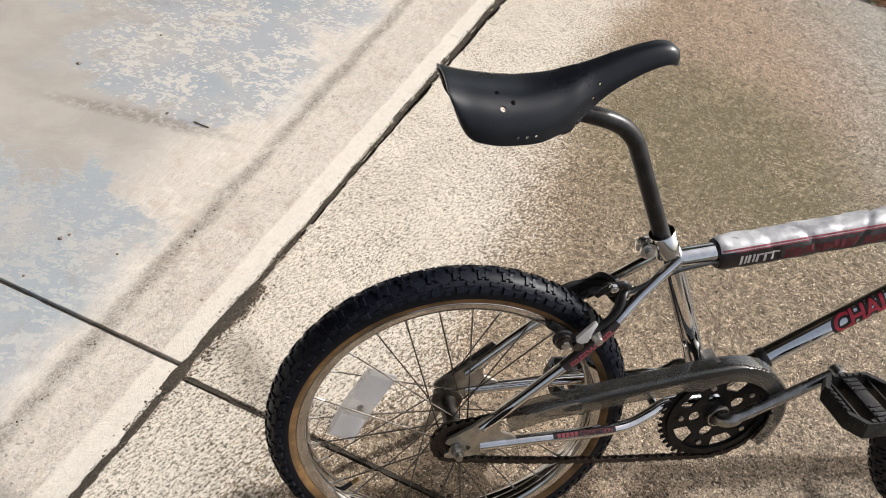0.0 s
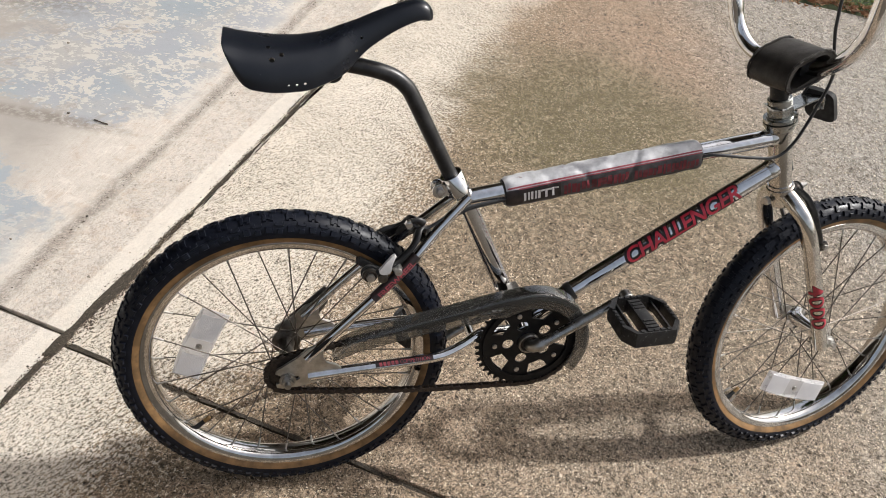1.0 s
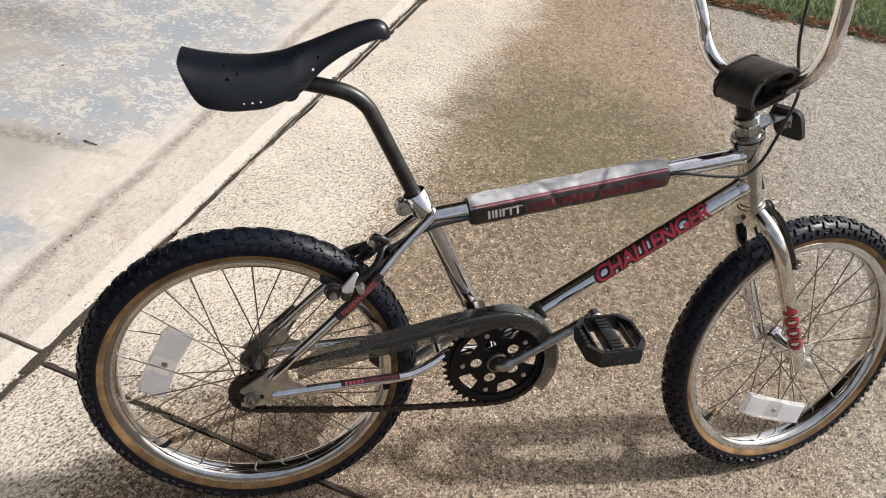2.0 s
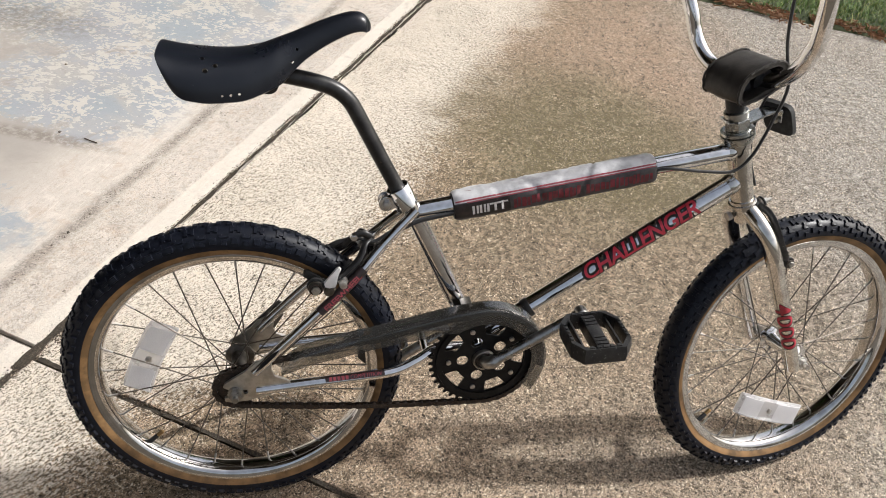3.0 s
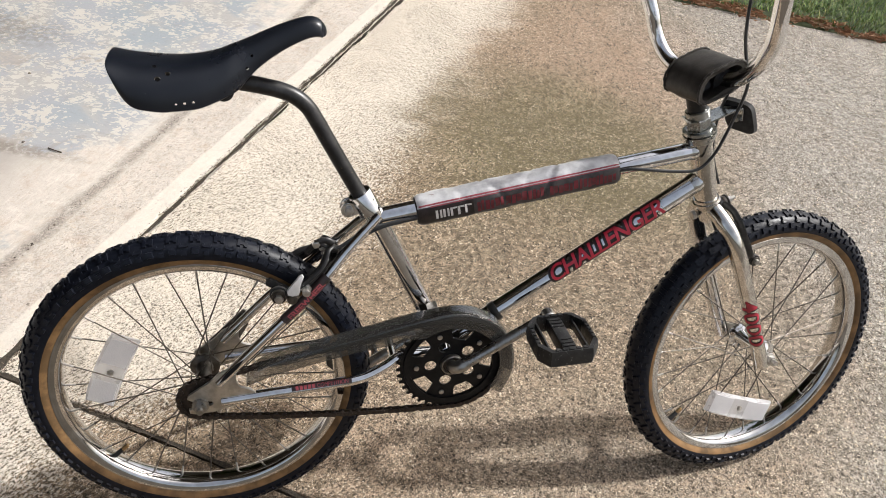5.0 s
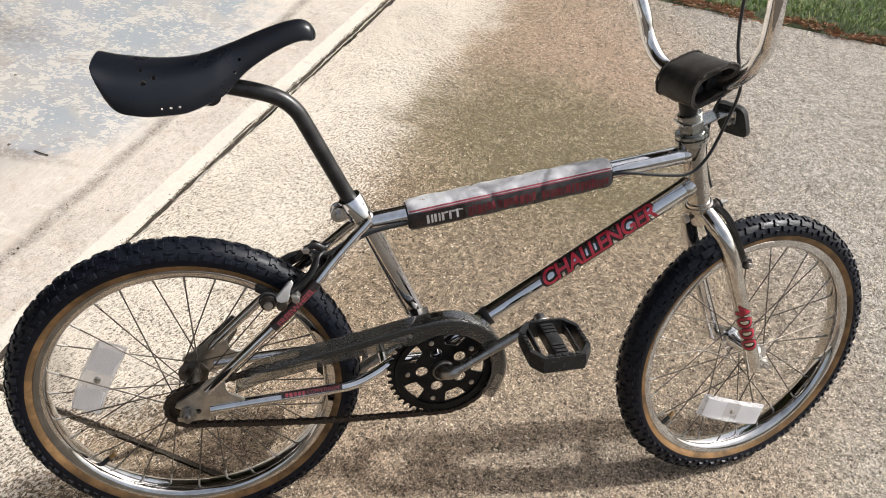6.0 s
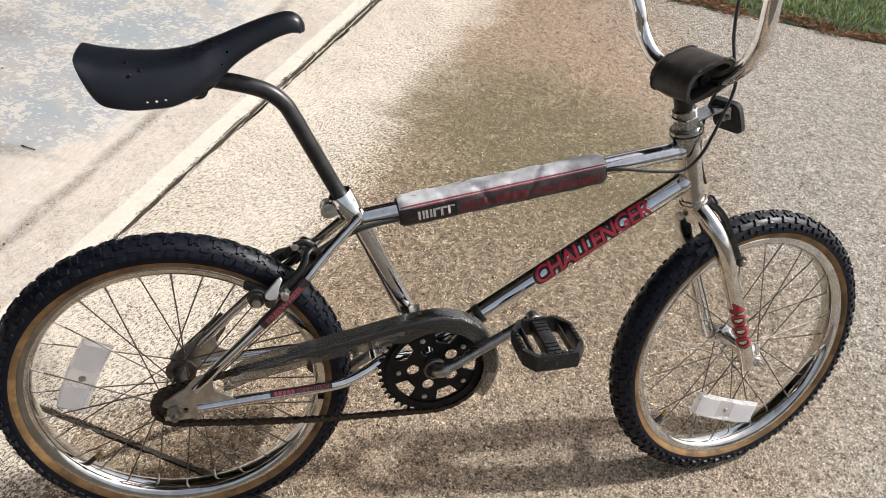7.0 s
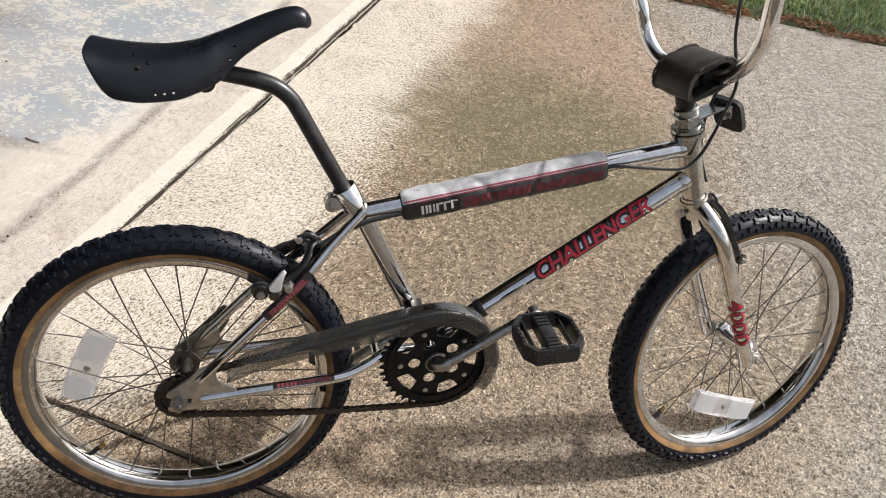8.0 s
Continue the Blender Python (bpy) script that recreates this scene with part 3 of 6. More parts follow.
def curve_points(pts, steps=8):
    """A smooth line through the points."""
    pts = [Vector(p) for p in pts]
    out = []
    for i in range(len(pts) - 1):
        a, b = pts[max(i - 1, 0)], pts[i]
        c, d = pts[i + 1], pts[min(i + 2, len(pts) - 1)]
        for k in range(steps):
            t = k / steps
            out.append(0.5 * (2 * b + (c - a) * t + (2 * a - 5 * b + 4 * c - d) * t * t + (3 * b - a - 3 * c + d) * t ** 3))
    return out + [pts[-1]]


def tube(bm, pts, radius, seg=14, flat=None, cap=True):
    """A round bar along pts. radius: one, or one for each point. flat: factors across and along the second axis."""
    pts = [Vector(p) for p in pts]
    radii = radius if isinstance(radius, (list, tuple)) else [radius] * len(pts)
    rings, side = [], None
    for i, p in enumerate(pts):
        way = (pts[min(i + 1, len(pts) - 1)] - pts[max(i - 1, 0)]).normalized()
        if side is None:
            side = way.cross(Vector((0, 1, 0)) if abs(way.y) < 0.9 else Vector((1, 0, 0))).normalized()
        side = (side - way * side.dot(way)).normalized()
        up = way.cross(side)
        fa, fb = flat or (1, 1)
        rings.append([bm.verts.new(p + (side * math.cos(k) * fa + up * math.sin(k) * fb) * radii[i]) for k in (2 * math.pi * j / seg for j in range(seg))])
    for a, b in zip(rings, rings[1:]):
        for j in range(seg):
            bm.faces.new((a[j], a[(j + 1) % seg], b[(j + 1) % seg], b[j]))
    if cap:
        bm.faces.new(rings[0][::-1])
        bm.faces.new(rings[-1])
    return bm


def lathe(bm, profile, x, z, seg=48, closed=True, y0=0.0):
    """Turns (radius, y) points round an axis along y through (x, z)."""
    rings = [[bm.verts.new((x + r * math.cos(k), y0 + y, z + r * math.sin(k))) for k in (2 * math.pi * j / seg for j in range(seg))] for r, y in profile]
    pairs = list(zip(rings, rings[1:])) + ([(rings[-1], rings[0])] if closed else [])
    for a, b in pairs:
        for j in range(seg):
            bm.faces.new((a[j], a[(j + 1) % seg], b[(j + 1) % seg], b[j]))
    return bm


def plate(bm, outline, y0, y1, bevel=0.0):
    """A plate with an outline in (x, z), from y0 to y1."""
    a = [bm.verts.new((x, y0, z)) for x, z in outline]
    b = [bm.verts.new((x, y1, z)) for x, z in outline]
    faces = [bm.faces.new(a), bm.faces.new(b[::-1])]
    k = len(outline)
    for i in range(k):
        faces.append(bm.faces.new((a[i], b[i], b[(i + 1) % k], a[(i + 1) % k])))
    if bevel:
        rim = [e for e in {e for f in faces[:2] for e in f.edges}]
        bmesh.ops.bevel(bm, geom=rim, offset=bevel, segments=2, affect="EDGES", profile=0.6)
    return bm


def brick(bm, m, sx, sy, sz, bevel=0.0):
    made = bmesh.ops.create_cube(bm, size=1.0, matrix=m @ Matrix.Diagonal((sx, sy, sz, 1)))
    if bevel:
        edges = list({e for v in made["verts"] for e in v.link_edges})
        bmesh.ops.bevel(bm, geom=edges, offset=bevel, segments=2, affect="EDGES", profile=0.6)
    return bm


def disc(bm, x, y, z, radius, depth, seg=16, bevel=0.0):
    """A short cylinder whose axis runs along y, from y to y - depth."""
    return plate(bm, [(x + radius * math.cos(2 * math.pi * j / seg), z + radius * math.sin(2 * math.pi * j / seg)) for j in range(seg)], y, y - depth, bevel)


def circle(x, z, radius, a0, a1, steps):
    return [(x + radius * math.cos(radians(a0 + (a1 - a0) * i / steps)), z + radius * math.sin(radians(a0 + (a1 - a0) * i / steps))) for i in range(steps + 1)]


def lettering(words, size, shear=0.0, swell=0.0, width=1.0, cuts=10, spacing=1.0):
    """A bmesh of flat letters in x and y, from x = 0, cut across so that it can be wrapped."""
    font = bpy.data.curves.new("letters", "FONT")
    font.body, font.size, font.shear, font.offset, font.space_character = words, size, shear, swell, spacing
    font.fill_mode, font.resolution_u = "FRONT", 4
    ob = new("letters", font)
    bpy.context.view_layer.update()
    me = bpy.data.meshes.new_from_object(ob.evaluated_get(bpy.context.evaluated_depsgraph_get()))
    bm = bmesh.new()
    bm.from_mesh(me)
    bpy.data.objects.remove(ob)
    bpy.data.meshes.remove(me)
    for v in bm.verts:
        v.co.x *= width
    for i in range(cuts + 1):
        bmesh.ops.bisect_plane(bm, geom=bm.verts[:] + bm.edges[:] + bm.faces[:], plane_co=(0, size * (-0.25 + 1.1 * i / cuts), 0), plane_no=(0, 1, 0), dist=1e-6)
    return bm


def wrap(bm, start, way, radius, angle, lift):
    """Lays flat letters round a tube: x along it, y round it. angle: where y = 0 lies, in degrees above the tube's outer side (-y)."""
    way = Vector(way).normalized()
    out = Vector((0, -1, 0))
    out = (out - way * out.dot(way)).normalized()
    up = out.cross(way)
    up = up if up.z > 0 else -up
    for v in bm.verts:
        k = radians(angle) + v.co.y / radius
        v.co = Vector(start) + way * v.co.x + (out * math.cos(k) + up * math.sin(k)) * (radius + lift)
    return bm


# ---- the ground ----
def ragged_line(a, b, step, amount, seed):
    """Points from a to b with a chipped, uneven course."""
    a, b = Vector(a), Vector(b)
    n = max(2, int((b - a).length / step))
    side = Vector((-(b - a).y, (b - a).x)).normalized()
    pts = []
    for i in range(n + 1):
        p = a.lerp(b, i / n)
        w = noise.noise((p.x * 9, p.y * 9, seed)) * 0.6 + noise.noise((p.x * 41, p.y * 41, seed)) * 0.5
        if noise.noise((p.x * 23, p.y * 23, seed + 7)) > 0.42:
            w -= 0.9
        pts.append(p + side * w * amount)
    return pts


def slab(name, sides, material, parent, label):
    """A concrete slab from its sides (a list of ragged lines, anticlockwise), with a worn, rounded edge."""
    loop = [p for s in sides for p in s[:-1]]
    n = len(loop)
    bm = bmesh.new()
    inner = []
    for i in range(n):
        t = (loop[(i + 1) % n] - loop[i - 1]).normalized()
        inner.append(loop[i] + Vector((-t.y, t.x)) * 0.0018)
    rows = [[bm.verts.new((p.x, p.y, z)) for p in ring] for ring, z in ((inner, 0.0), ([a.lerp(b, 0.3) for a, b in zip(loop, inner)], -0.0018), (loop, -0.006), (loop, -0.09))]
    bm.faces.new(rows[0])
    for a, b in zip(rows, rows[1:]):
        for i in range(n):
            bm.faces.new((a[i], b[i], b[(i + 1) % n], a[(i + 1) % n]))
    bmesh.ops.triangulate(bm, faces=[f for f in bm.faces if len(f.verts) > 4])
    return part(name, bm, material, parent, label, crease=8.0)


def on_joint(y, off):
    """A point beside the wide joint's middle line."""
    return Vector((-0.5668 + 0.2167 * y + off * 0.9773, y - off * 0.2118))


# unseen dark ground sheet, added so that the chrome reflects dark from below
bm = bmesh.new()
bmesh.ops.create_grid(bm, x_segments=8, y_segments=8, size=600.0, matrix=pose(0, 0, -0.06))
ground = thing("ground", bm, DARK_GROUND, "dark unseen ground round the slabs, added to darken the chrome's reflections", "ground", "structure")

bm = bmesh.new()
brick(bm, pose(0.4, 2.55, -0.04), 11.6, 4.9, 0.03)
driveway = thing("driveway", bm, JOINT_DIRT, "weathered concrete driveway slabs with dirt-filled joints", "driveway", "structure")

GAP = 0.0043
cross_r = lambda x: 0.634 - 0.2237 * x
cross_l = lambda x: 0.6545 - 0.2237 * x
cr0 = on_joint(0.727, GAP)
cl0 = on_joint(0.747, -GAP)
far_r, far_l = on_joint(3.3, GAP), on_joint(5.0, -GAP)
# the near slab stops out of view here, to leave dark ground in reflections
near_y = lambda x: 0.12 - 0.2135 * x
near_r, near_l = on_joint(0.25, GAP), on_joint(-2.2, -GAP)
step = 0.012
edge_y = lambda x: 3.167 - 0.1077 * x
# beyond the cross joint, beside the wide joint
slab("slab", [ragged_line((cr0.x, cross_r(cr0.x) + 0.005), (6.2, cross_r(6.2) + 0.005), step, 0.003, 3), [Vector((6.2, cross_r(6.2) + 0.005)), Vector((6.2, edge_y(6.2)))],
              [Vector((6.2, edge_y(6.2))), Vector((far_r.x, edge_y(far_r.x)))], ragged_line((far_r.x, edge_y(far_r.x)), (cr0.x, cross_r(cr0.x) + 0.005), 0.004, 0.0062, 5)],
     DRIVEWAY, driveway, "brown-stained exposed-aggregate concrete slab")
slab("slab", [[Vector(near_r), Vector((6.2, near_y(6.2)))], [Vector((6.2, near_y(6.2))), Vector((6.2, cross_r(6.2) - 0.005))],
              ragged_line((6.2, cross_r(6.2) - 0.005), (cr0.x, cross_r(cr0.x) - 0.005), step, 0.0028, 8), ragged_line((cr0.x, cross_r(cr0.x) - 0.005), (near_r.x, near_r.y), 0.004, 0.0062, 9)],
     DRIVEWAY, driveway, "sandy exposed-aggregate concrete slab")
slab("slab", [ragged_line((-5.4, cross_l(-5.4) + 0.004), (cl0.x, cross_l(cl0.x) + 0.004), step, 0.0014, 12), ragged_line((cl0.x, cross_l(cl0.x) + 0.004), (far_l.x, far_l.y), 0.004, 0.0042, 14),
              [Vector(far_l), Vector((-5.4, 5.0))], [Vector((-5.4, 5.0)), Vector((-5.4, cross_l(-5.4) + 0.004))]],
     GARAGE_FLOOR, driveway, "garage floor slab with flaking pale blue paint")
slab("slab", [[Vector((-5.4, -2.2)), Vector(near_l)], ragged_line((near_l.x, near_l.y), (cl0.x, cross_l(cl0.x) - 0.004), 0.004, 0.0042, 17),
              ragged_line((cl0.x, cross_l(cl0.x) - 0.004), (-5.4, cross_l(-5.4) - 0.004), step, 0.0014, 19), [Vector((-5.4, cross_l(-5.4) - 0.004)), Vector((-5.4, -2.2))]],
     GARAGE_FLOOR, driveway, "garage floor slab with worn pale blue paint")


def dirt_ribbon(a, b, width, seed, bulge=None):
    """Dirt packed in a joint, heaped and spilt here and there. bulge: (along, half-length, extra half-width, to which side)."""
    a, b = Vector(a), Vector(b)
    long = (b - a).length
    way = (b - a).normalized()
    side = Vector((-way.y, way.x))
    n = int(long / 0.006)
    bm = bmesh.new()
    rows = []
    for i in range(n + 1):
        s = long * i / n
        p = a + way * s
        w = width * (0.75 + 0.7 * noise.noise((s * 17, seed, 0.3)) + 0.45 * noise.noise((s * 60, seed, 1.3)))
        lw = rw = max(w, width * 0.25)
        pile = 0.0
        for at, reach, extra, to in bulge or ():
            k = max(0.0, 1 - ((s - at) / reach) ** 2)
            k *= 0.8 + 0.6 * noise.noise((s * 45, seed, 4.0)) + 0.2 * noise.noise((s * 120, seed, 6.0))
            pile = max(pile, k)
            if to >= 0:
                lw += extra * k
            if to <= 0:
                rw += extra * k
        row = []
        for f in (-1, -0.6, -0.2, 0.2, 0.6, 1):
            q = p + side * (f * (lw if f > 0 else rw))
            heap = min(1.0, pile * 2.2) * (1.0 if abs(f) < 0.9 else 0.0)
            z = 0.0014 * noise.noise((q.x * 150, q.y * 150, seed)) - 0.0065 + 0.0085 * heap
            row.append(bm.verts.new((q.x, q.y, z)))
        rows.append(row)
    for r0, r1 in zip(rows, rows[1:]):
        for j in range(5):
            bm.faces.new((r0[j], r0[j + 1], r1[j + 1], r1[j]))
    return bm


a, b = on_joint(0.26, 0), on_joint(2.9, 0)
part("joint_dirt", dirt_ribbon(a, b, 0.007, 2.0, [(0.66, 0.085, 0.017, -1), (0.6, 0.13, 0.009, 0), (0.47, 0.05, 0.009, 0), (0.38, 0.06, 0.008, -1), (0.2, 0.16, 0.0045, 0), (0.52, 0.12, 0.004, 1)]), JOINT_DIRT, driveway, "dark gritty dirt filling the wide joint")
part("joint_dirt", dirt_ribbon((cr0.x + 0.005, cross_r(cr0.x)), (2.9, cross_r(2.9)), 0.0055, 5.0, [(0.05, 0.05, 0.004, 0), (0.45, 0.2, 0.003, 0)]), JOINT_DIRT, driveway, "dark dirt in the cross joint")
part("joint_dirt", dirt_ribbon((-3.9, cross_l(-3.9)), (cl0.x + 0.004, cross_l(cl0.x)), 0.0032, 6.0), JOINT_DIRT, driveway, "dark dirt in the narrow saw cut")
part("joint_dirt", dirt_ribbon((cl0.x + 0.003, cross_l(cl0.x)), (cr0.x - 0.002, cross_r(cr0.x) - 0.004), 0.004, 8.0), JOINT_DIRT, driveway, "crack linking the two joints")

# grit spilt along the joints
def grit_along(a, b, count, spread, seed, clusters):
    r = random.Random(seed)
    a, b = Vector(a), Vector(b)
    way = (b - a).normalized()
    side = Vector((-way.y, way.x))
    bm = bmesh.new()
    made = 0
    while made < count:
        s = r.uniform(0, (b - a).length)
        if noise.noise((s * 11, seed, 0.0)) < r.uniform(-0.5, 0.5):
            continue
        off = r.gauss(0, spread)
        for at, reach, extra in clusters:
            if abs(s - at) < reach and r.random() < 0.7:
                off = -abs(r.gauss(0, extra)) if r.random() < 0.7 else r.gauss(0, extra * 0.6)
        p = a + way * s + side * off
        size = r.uniform(0.0006, 0.0015) * (1.7 if r.random() < 0.15 else 1.0)
        top = bm.verts.new((p.x, p.y, size * 1.2))
        turn = r.uniform(0, 6.28)
        foot_ = [bm.verts.new((p.x + size * r.uniform(0.7, 1.5) * math.cos(turn + k * 1.571), p.y + size * r.uniform(0.7, 1.5) * math.sin(turn + k * 1.571), 0.0002)) for k in range(4)]
        for k in range(4):
            bm.faces.new((foot_[k], foot_[(k + 1) % 4], top))
        made += 1
    return bm


ob = part("joint_grit", grit_along(a, b, 3000, 0.0045, 3, ((0.64, 0.1, 0.02), (0.42, 0.1, 0.012))), GRIT, driveway, "dark grit spilt beside the joint")
tagged(ob, kind="stuff")
for start_, end_, count_, spread_ in (((0.77, 0.008), (0.97, 0.012), 2600, 0.0095), ((0.93, 0.004), (1.12, 0.002), 500, 0.005), ((0.6, -0.002), (0.76, 0.004), 900, 0.006)):
    ob = part("joint_grit", grit_along(on_joint(*start_), on_joint(*end_), count_, spread_, 31, ()), GRIT, driveway, "coarse grit heaped on the dirt of the joint")
    tagged(ob, kind="stuff")
ob = part("joint_grit", grit_along((cr0.x, cross_r(cr0.x)), (2.9, cross_r(2.9)), 1300, 0.004, 9, ()), GRIT, driveway, "dark grit spilt beside the cross joint")
tagged(ob, kind="stuff")

seal_at = lambda y: Vector(((-SEAL_D - SEAL_N[1] * y) / SEAL_N[0] + 0.004, y))
ob = part("seal_grit", grit_along(seal_at(0.3), seal_at(3.0), 420, 0.006, 21, ()), GRIT, driveway, "dark grit left along the door seal's line")
tagged(ob, kind="stuff")

# lawn, litter along its edge
bm = bmesh.new()
outline = [Vector((x * 0.1, edge_y(x * 0.1) + 0.035 * noise.noise((x * 0.37, 3.0, 0)))) for x in range(-3, 71)]
front = [bm.verts.new((p.x, p.y, -0.012)) for p in outline]
mid = [bm.verts.new((p.x, p.y + 0.12, 0.01)) for p in outline]
back = [bm.verts.new((p.x * 1.0, 14.0, 0.02)) for p in outline]
skirt = [bm.verts.new((p.x, p.y - 0.01, -0.06)) for p in outline]
for a, b in ((skirt, front), (front, mid), (mid, back)):
    for i in range(len(outline) - 1):
        bm.faces.new((a[i], a[i + 1], b[i + 1], b[i]))
lawn = thing("lawn", bm, LAWN, "green lawn bordering the concrete driveway", "lawn", "structure")

rng = random.Random(7)
bm = bmesh.new()
for _ in range(30000):
    x = rng.uniform(0.85, 3.0)
    y = edge_y(x) + 0.05 + abs(rng.gauss(0, 0.55))
    if noise.noise((x * 3.0, y * 3.0, 5.0)) < -0.25 or (y < edge_y(x) + 0.14 and rng.random() < 0.55):
        continue
    h, w, turn = rng.uniform(0.018, 0.046), rng.uniform(0.001, 0.0024), rng.uniform(0, 6.28)
    dx, dy = math.cos(turn), math.sin(turn)
    lean = rng.uniform(0.2, 1.0) * h
    prev = None
    for k in range(4):
        f = k / 3
        c = Vector((x + dx * lean * f * f, y + dy * lean * f * f, 0.004 + h * f * (1 - 0.25 * f)))
        ww = w * (1 - f * 0.92)
        row = (bm.verts.new(c + Vector((-dy * ww, dx * ww, 0))), bm.verts.new(c - Vector((-dy * ww, dx * ww, 0))))
        if prev:
            bm.faces.new((prev[0], prev[1], row[1], row[0]))
        prev = row
thing("grass", bm, GRASS, "short green grass blades on the lawn", "grass", "stuff")

bm = bmesh.new()
for _ in range(2300):
    x = rng.uniform(0.7, 2.9)
    y = edge_y(x) + rng.gauss(0.0, 0.03) + 0.025 + 0.03 * noise.noise((x * 4, 1, 2))
    if noise.noise((x * 9, y * 9, 8.0)) < -0.12:
        continue
    long, w, turn = rng.uniform(0.008, 0.042), rng.uniform(0.0014, 0.004), rng.gauss(-0.2, 1.0)
    bend = rng.uniform(-0.6, 0.6)
    z0 = rng.uniform(0.002, 0.014)
    pts = []
    for k in range(4):
        f = k / 3 - 0.5
        a = turn + bend * f
        pts.append((x + long * f * math.cos(a), y + long * f * math.sin(a), z0 + 0.006 * abs(math.sin(3 * f + bend))))
    tube(bm, pts, [w * 0.5, w, w, w * 0.4], 5, flat=(1.0, 0.4))
thing("leaf_litter", bm, LITTER, "reddish-brown dry bark strips and needles along the lawn's edge", "litter", "stuff")

# grit lying on the garage floor
for i, (x, y, r) in enumerate(((-1.019, 1.527, 0.006), (-0.754, 0.962, 0.005), (-0.743, 0.978, 0.0035), (-0.765, 0.855, 0.003), (-0.634, 0.957, 0.003), (-0.739, 1.413, 0.004), (-0.509, 1.135, 0.003), (-0.899, 1.730, 0.004))):
    bm = bmesh.new()
    bmesh.ops.create_icosphere(bm, subdivisions=2, radius=r, matrix=pose(x, y, r * 0.4))
    for v in bm.verts:
        v.co += (v.co - Vector((x, y, 0))).normalized() * r * 0.5 * noise.noise(v.co * 300)
        v.co.z = max(v.co.z * 0.6, 0.0004)
    thing("pebble", bm, PEBBLE, "small dark grit pebble on the painted floor", "pebble", group="grit on the floor")
bm = bmesh.new()
tube(bm, curve_points([(-0.668, 1.405, 0.002), (-0.65, 1.398, 0.0035), (-0.63, 1.396, 0.002)]), 0.0016, 6)
thing("twig", bm, BARK, "thin dark twig on the painted floor", "twig")

# ---- an unseen garage, added over the seal line to darken the chrome's reflections ----
GARAGE = Matrix.Translation((-0.72, 0.0, 0.0)) @ Matrix.Rotation(radians(-10.2), 4, "Z")


def wall(name, x, y, z, sx, sy, sz, label, category="wall", material=STUCCO):
    bm = bmesh.new()
    brick(bm, GARAGE @ pose(x, y, z), sx, sy, sz)
    return thing(name, bm, material, label, category, "structure")


wall("wall_west", -4.9, 1.2, 1.2, 0.2, 6.6, 2.6, "plain back wall of an unseen garage, added for dark reflections")
wall("wall_north", -2.55, 4.4, 1.2, 4.5, 0.2, 2.6, "plain side wall of an unseen garage, added for dark reflections")
wall("wall_south", -2.55, -2.0, 1.2, 4.5, 0.2, 2.6, "plain side wall of an unseen garage, added for dark reflections")
wall("wall_east", -0.22, 1.2, 2.38, 0.16, 6.2, 0.24, "plain header of an unseen garage, added for dark reflections")
wall("ceiling", -2.55, 1.2, 2.56, 4.9, 6.8, 0.1, "plain ceiling of an unseen garage, added for dark reflections", "ceiling", CEILING_PAINT)
bm = bmesh.new()
plate(bm, [(0.25, 2.62), (-2.5, 3.75), (-5.3, 2.62), (-5.3, 2.74), (-2.5, 3.9), (0.25, 2.74)], -2.5, 4.9)
bm.transform(GARAGE)
thing("roof", bm, SHINGLE, "plain dark roof of an unseen garage, added for dark reflections", "roof", "structure")

# unseen tall trees, added to block that side of the sky in reflections
def tree(x, y, height, spread, seed):
    r = random.Random(seed)
    root = tagged(new("tree"), "unseen tall tree with a dense crown, added to darken reflections", "tree", "trees beyond the lawn")
    root.location = (x, y, 0)
    bm = bmesh.new()
    trunk = curve_points([(0, 0, -0.05), (0.1, 0.05, height * 0.2), (-0.1, 0.1, height * 0.45), (0.05, 0, height * 0.8)], 5)
    tube(bm, trunk, [0.26 * (1 - 0.8 * i / len(trunk)) + (0.12 if i < 2 else 0) for i in range(len(trunk))], 10)
    tips = []
    for k in range(11):
        f = 0.1 + 0.075 * k
        a = k * 2.4 + r.uniform(-0.3, 0.3)
        s0 = trunk[int(f * (len(trunk) - 1))]
        reach = spread * (1.0 - 0.55 * abs(f - 0.45)) * r.uniform(0.75, 1.1)
        e = s0 + Vector((math.cos(a) * reach, math.sin(a) * reach, reach * r.uniform(0.2, 0.7)))
        m_ = s0.lerp(e, 0.5) + Vector((0, 0, 0.25))
        tube(bm, curve_points([s0, m_, e], 4), [0.09, 0.08, 0.07, 0.06, 0.05, 0.04, 0.03, 0.025, 0.02], 7)
        tips += [s0.lerp(e, 0.45), m_, s0.lerp(e, 0.8), e]
    tips += [trunk[-1], trunk[-3]]
    part("trunk", bm, BARK, root)
    bm = bmesh.new()
    for c in tips:
        for _ in range(420):
            p = c + Vector((r.gauss(0, 0.75), r.gauss(0, 0.75), r.gauss(0, 0.6)))
            s = r.uniform(0.14, 0.28)
            mm = Matrix.Translation(p) @ Euler((r.uniform(-0.9, 0.9), r.uniform(-0.9, 0.9), r.uniform(0, 6.28))).to_matrix().to_4x4()
            q = [bm.verts.new(mm @ Vector(c_)) for c_ in ((-s, 0, 0), (0, -s * 0.45, s * 0.12), (s, 0, 0), (0, s * 0.45, s * 0.12))]
            bm.faces.new(q)
    tagged(part("crown", bm, LEAVES, root), kind="stuff")


for x, y, h, sp, k in ((-7.2, 7.0, 12.5, 3.4, 1), (-3.4, 6.8, 14.0, 3.5, 2), (-5.2, 8.6, 13.0, 3.6, 4)):
    tree(x, y, h, sp, k)

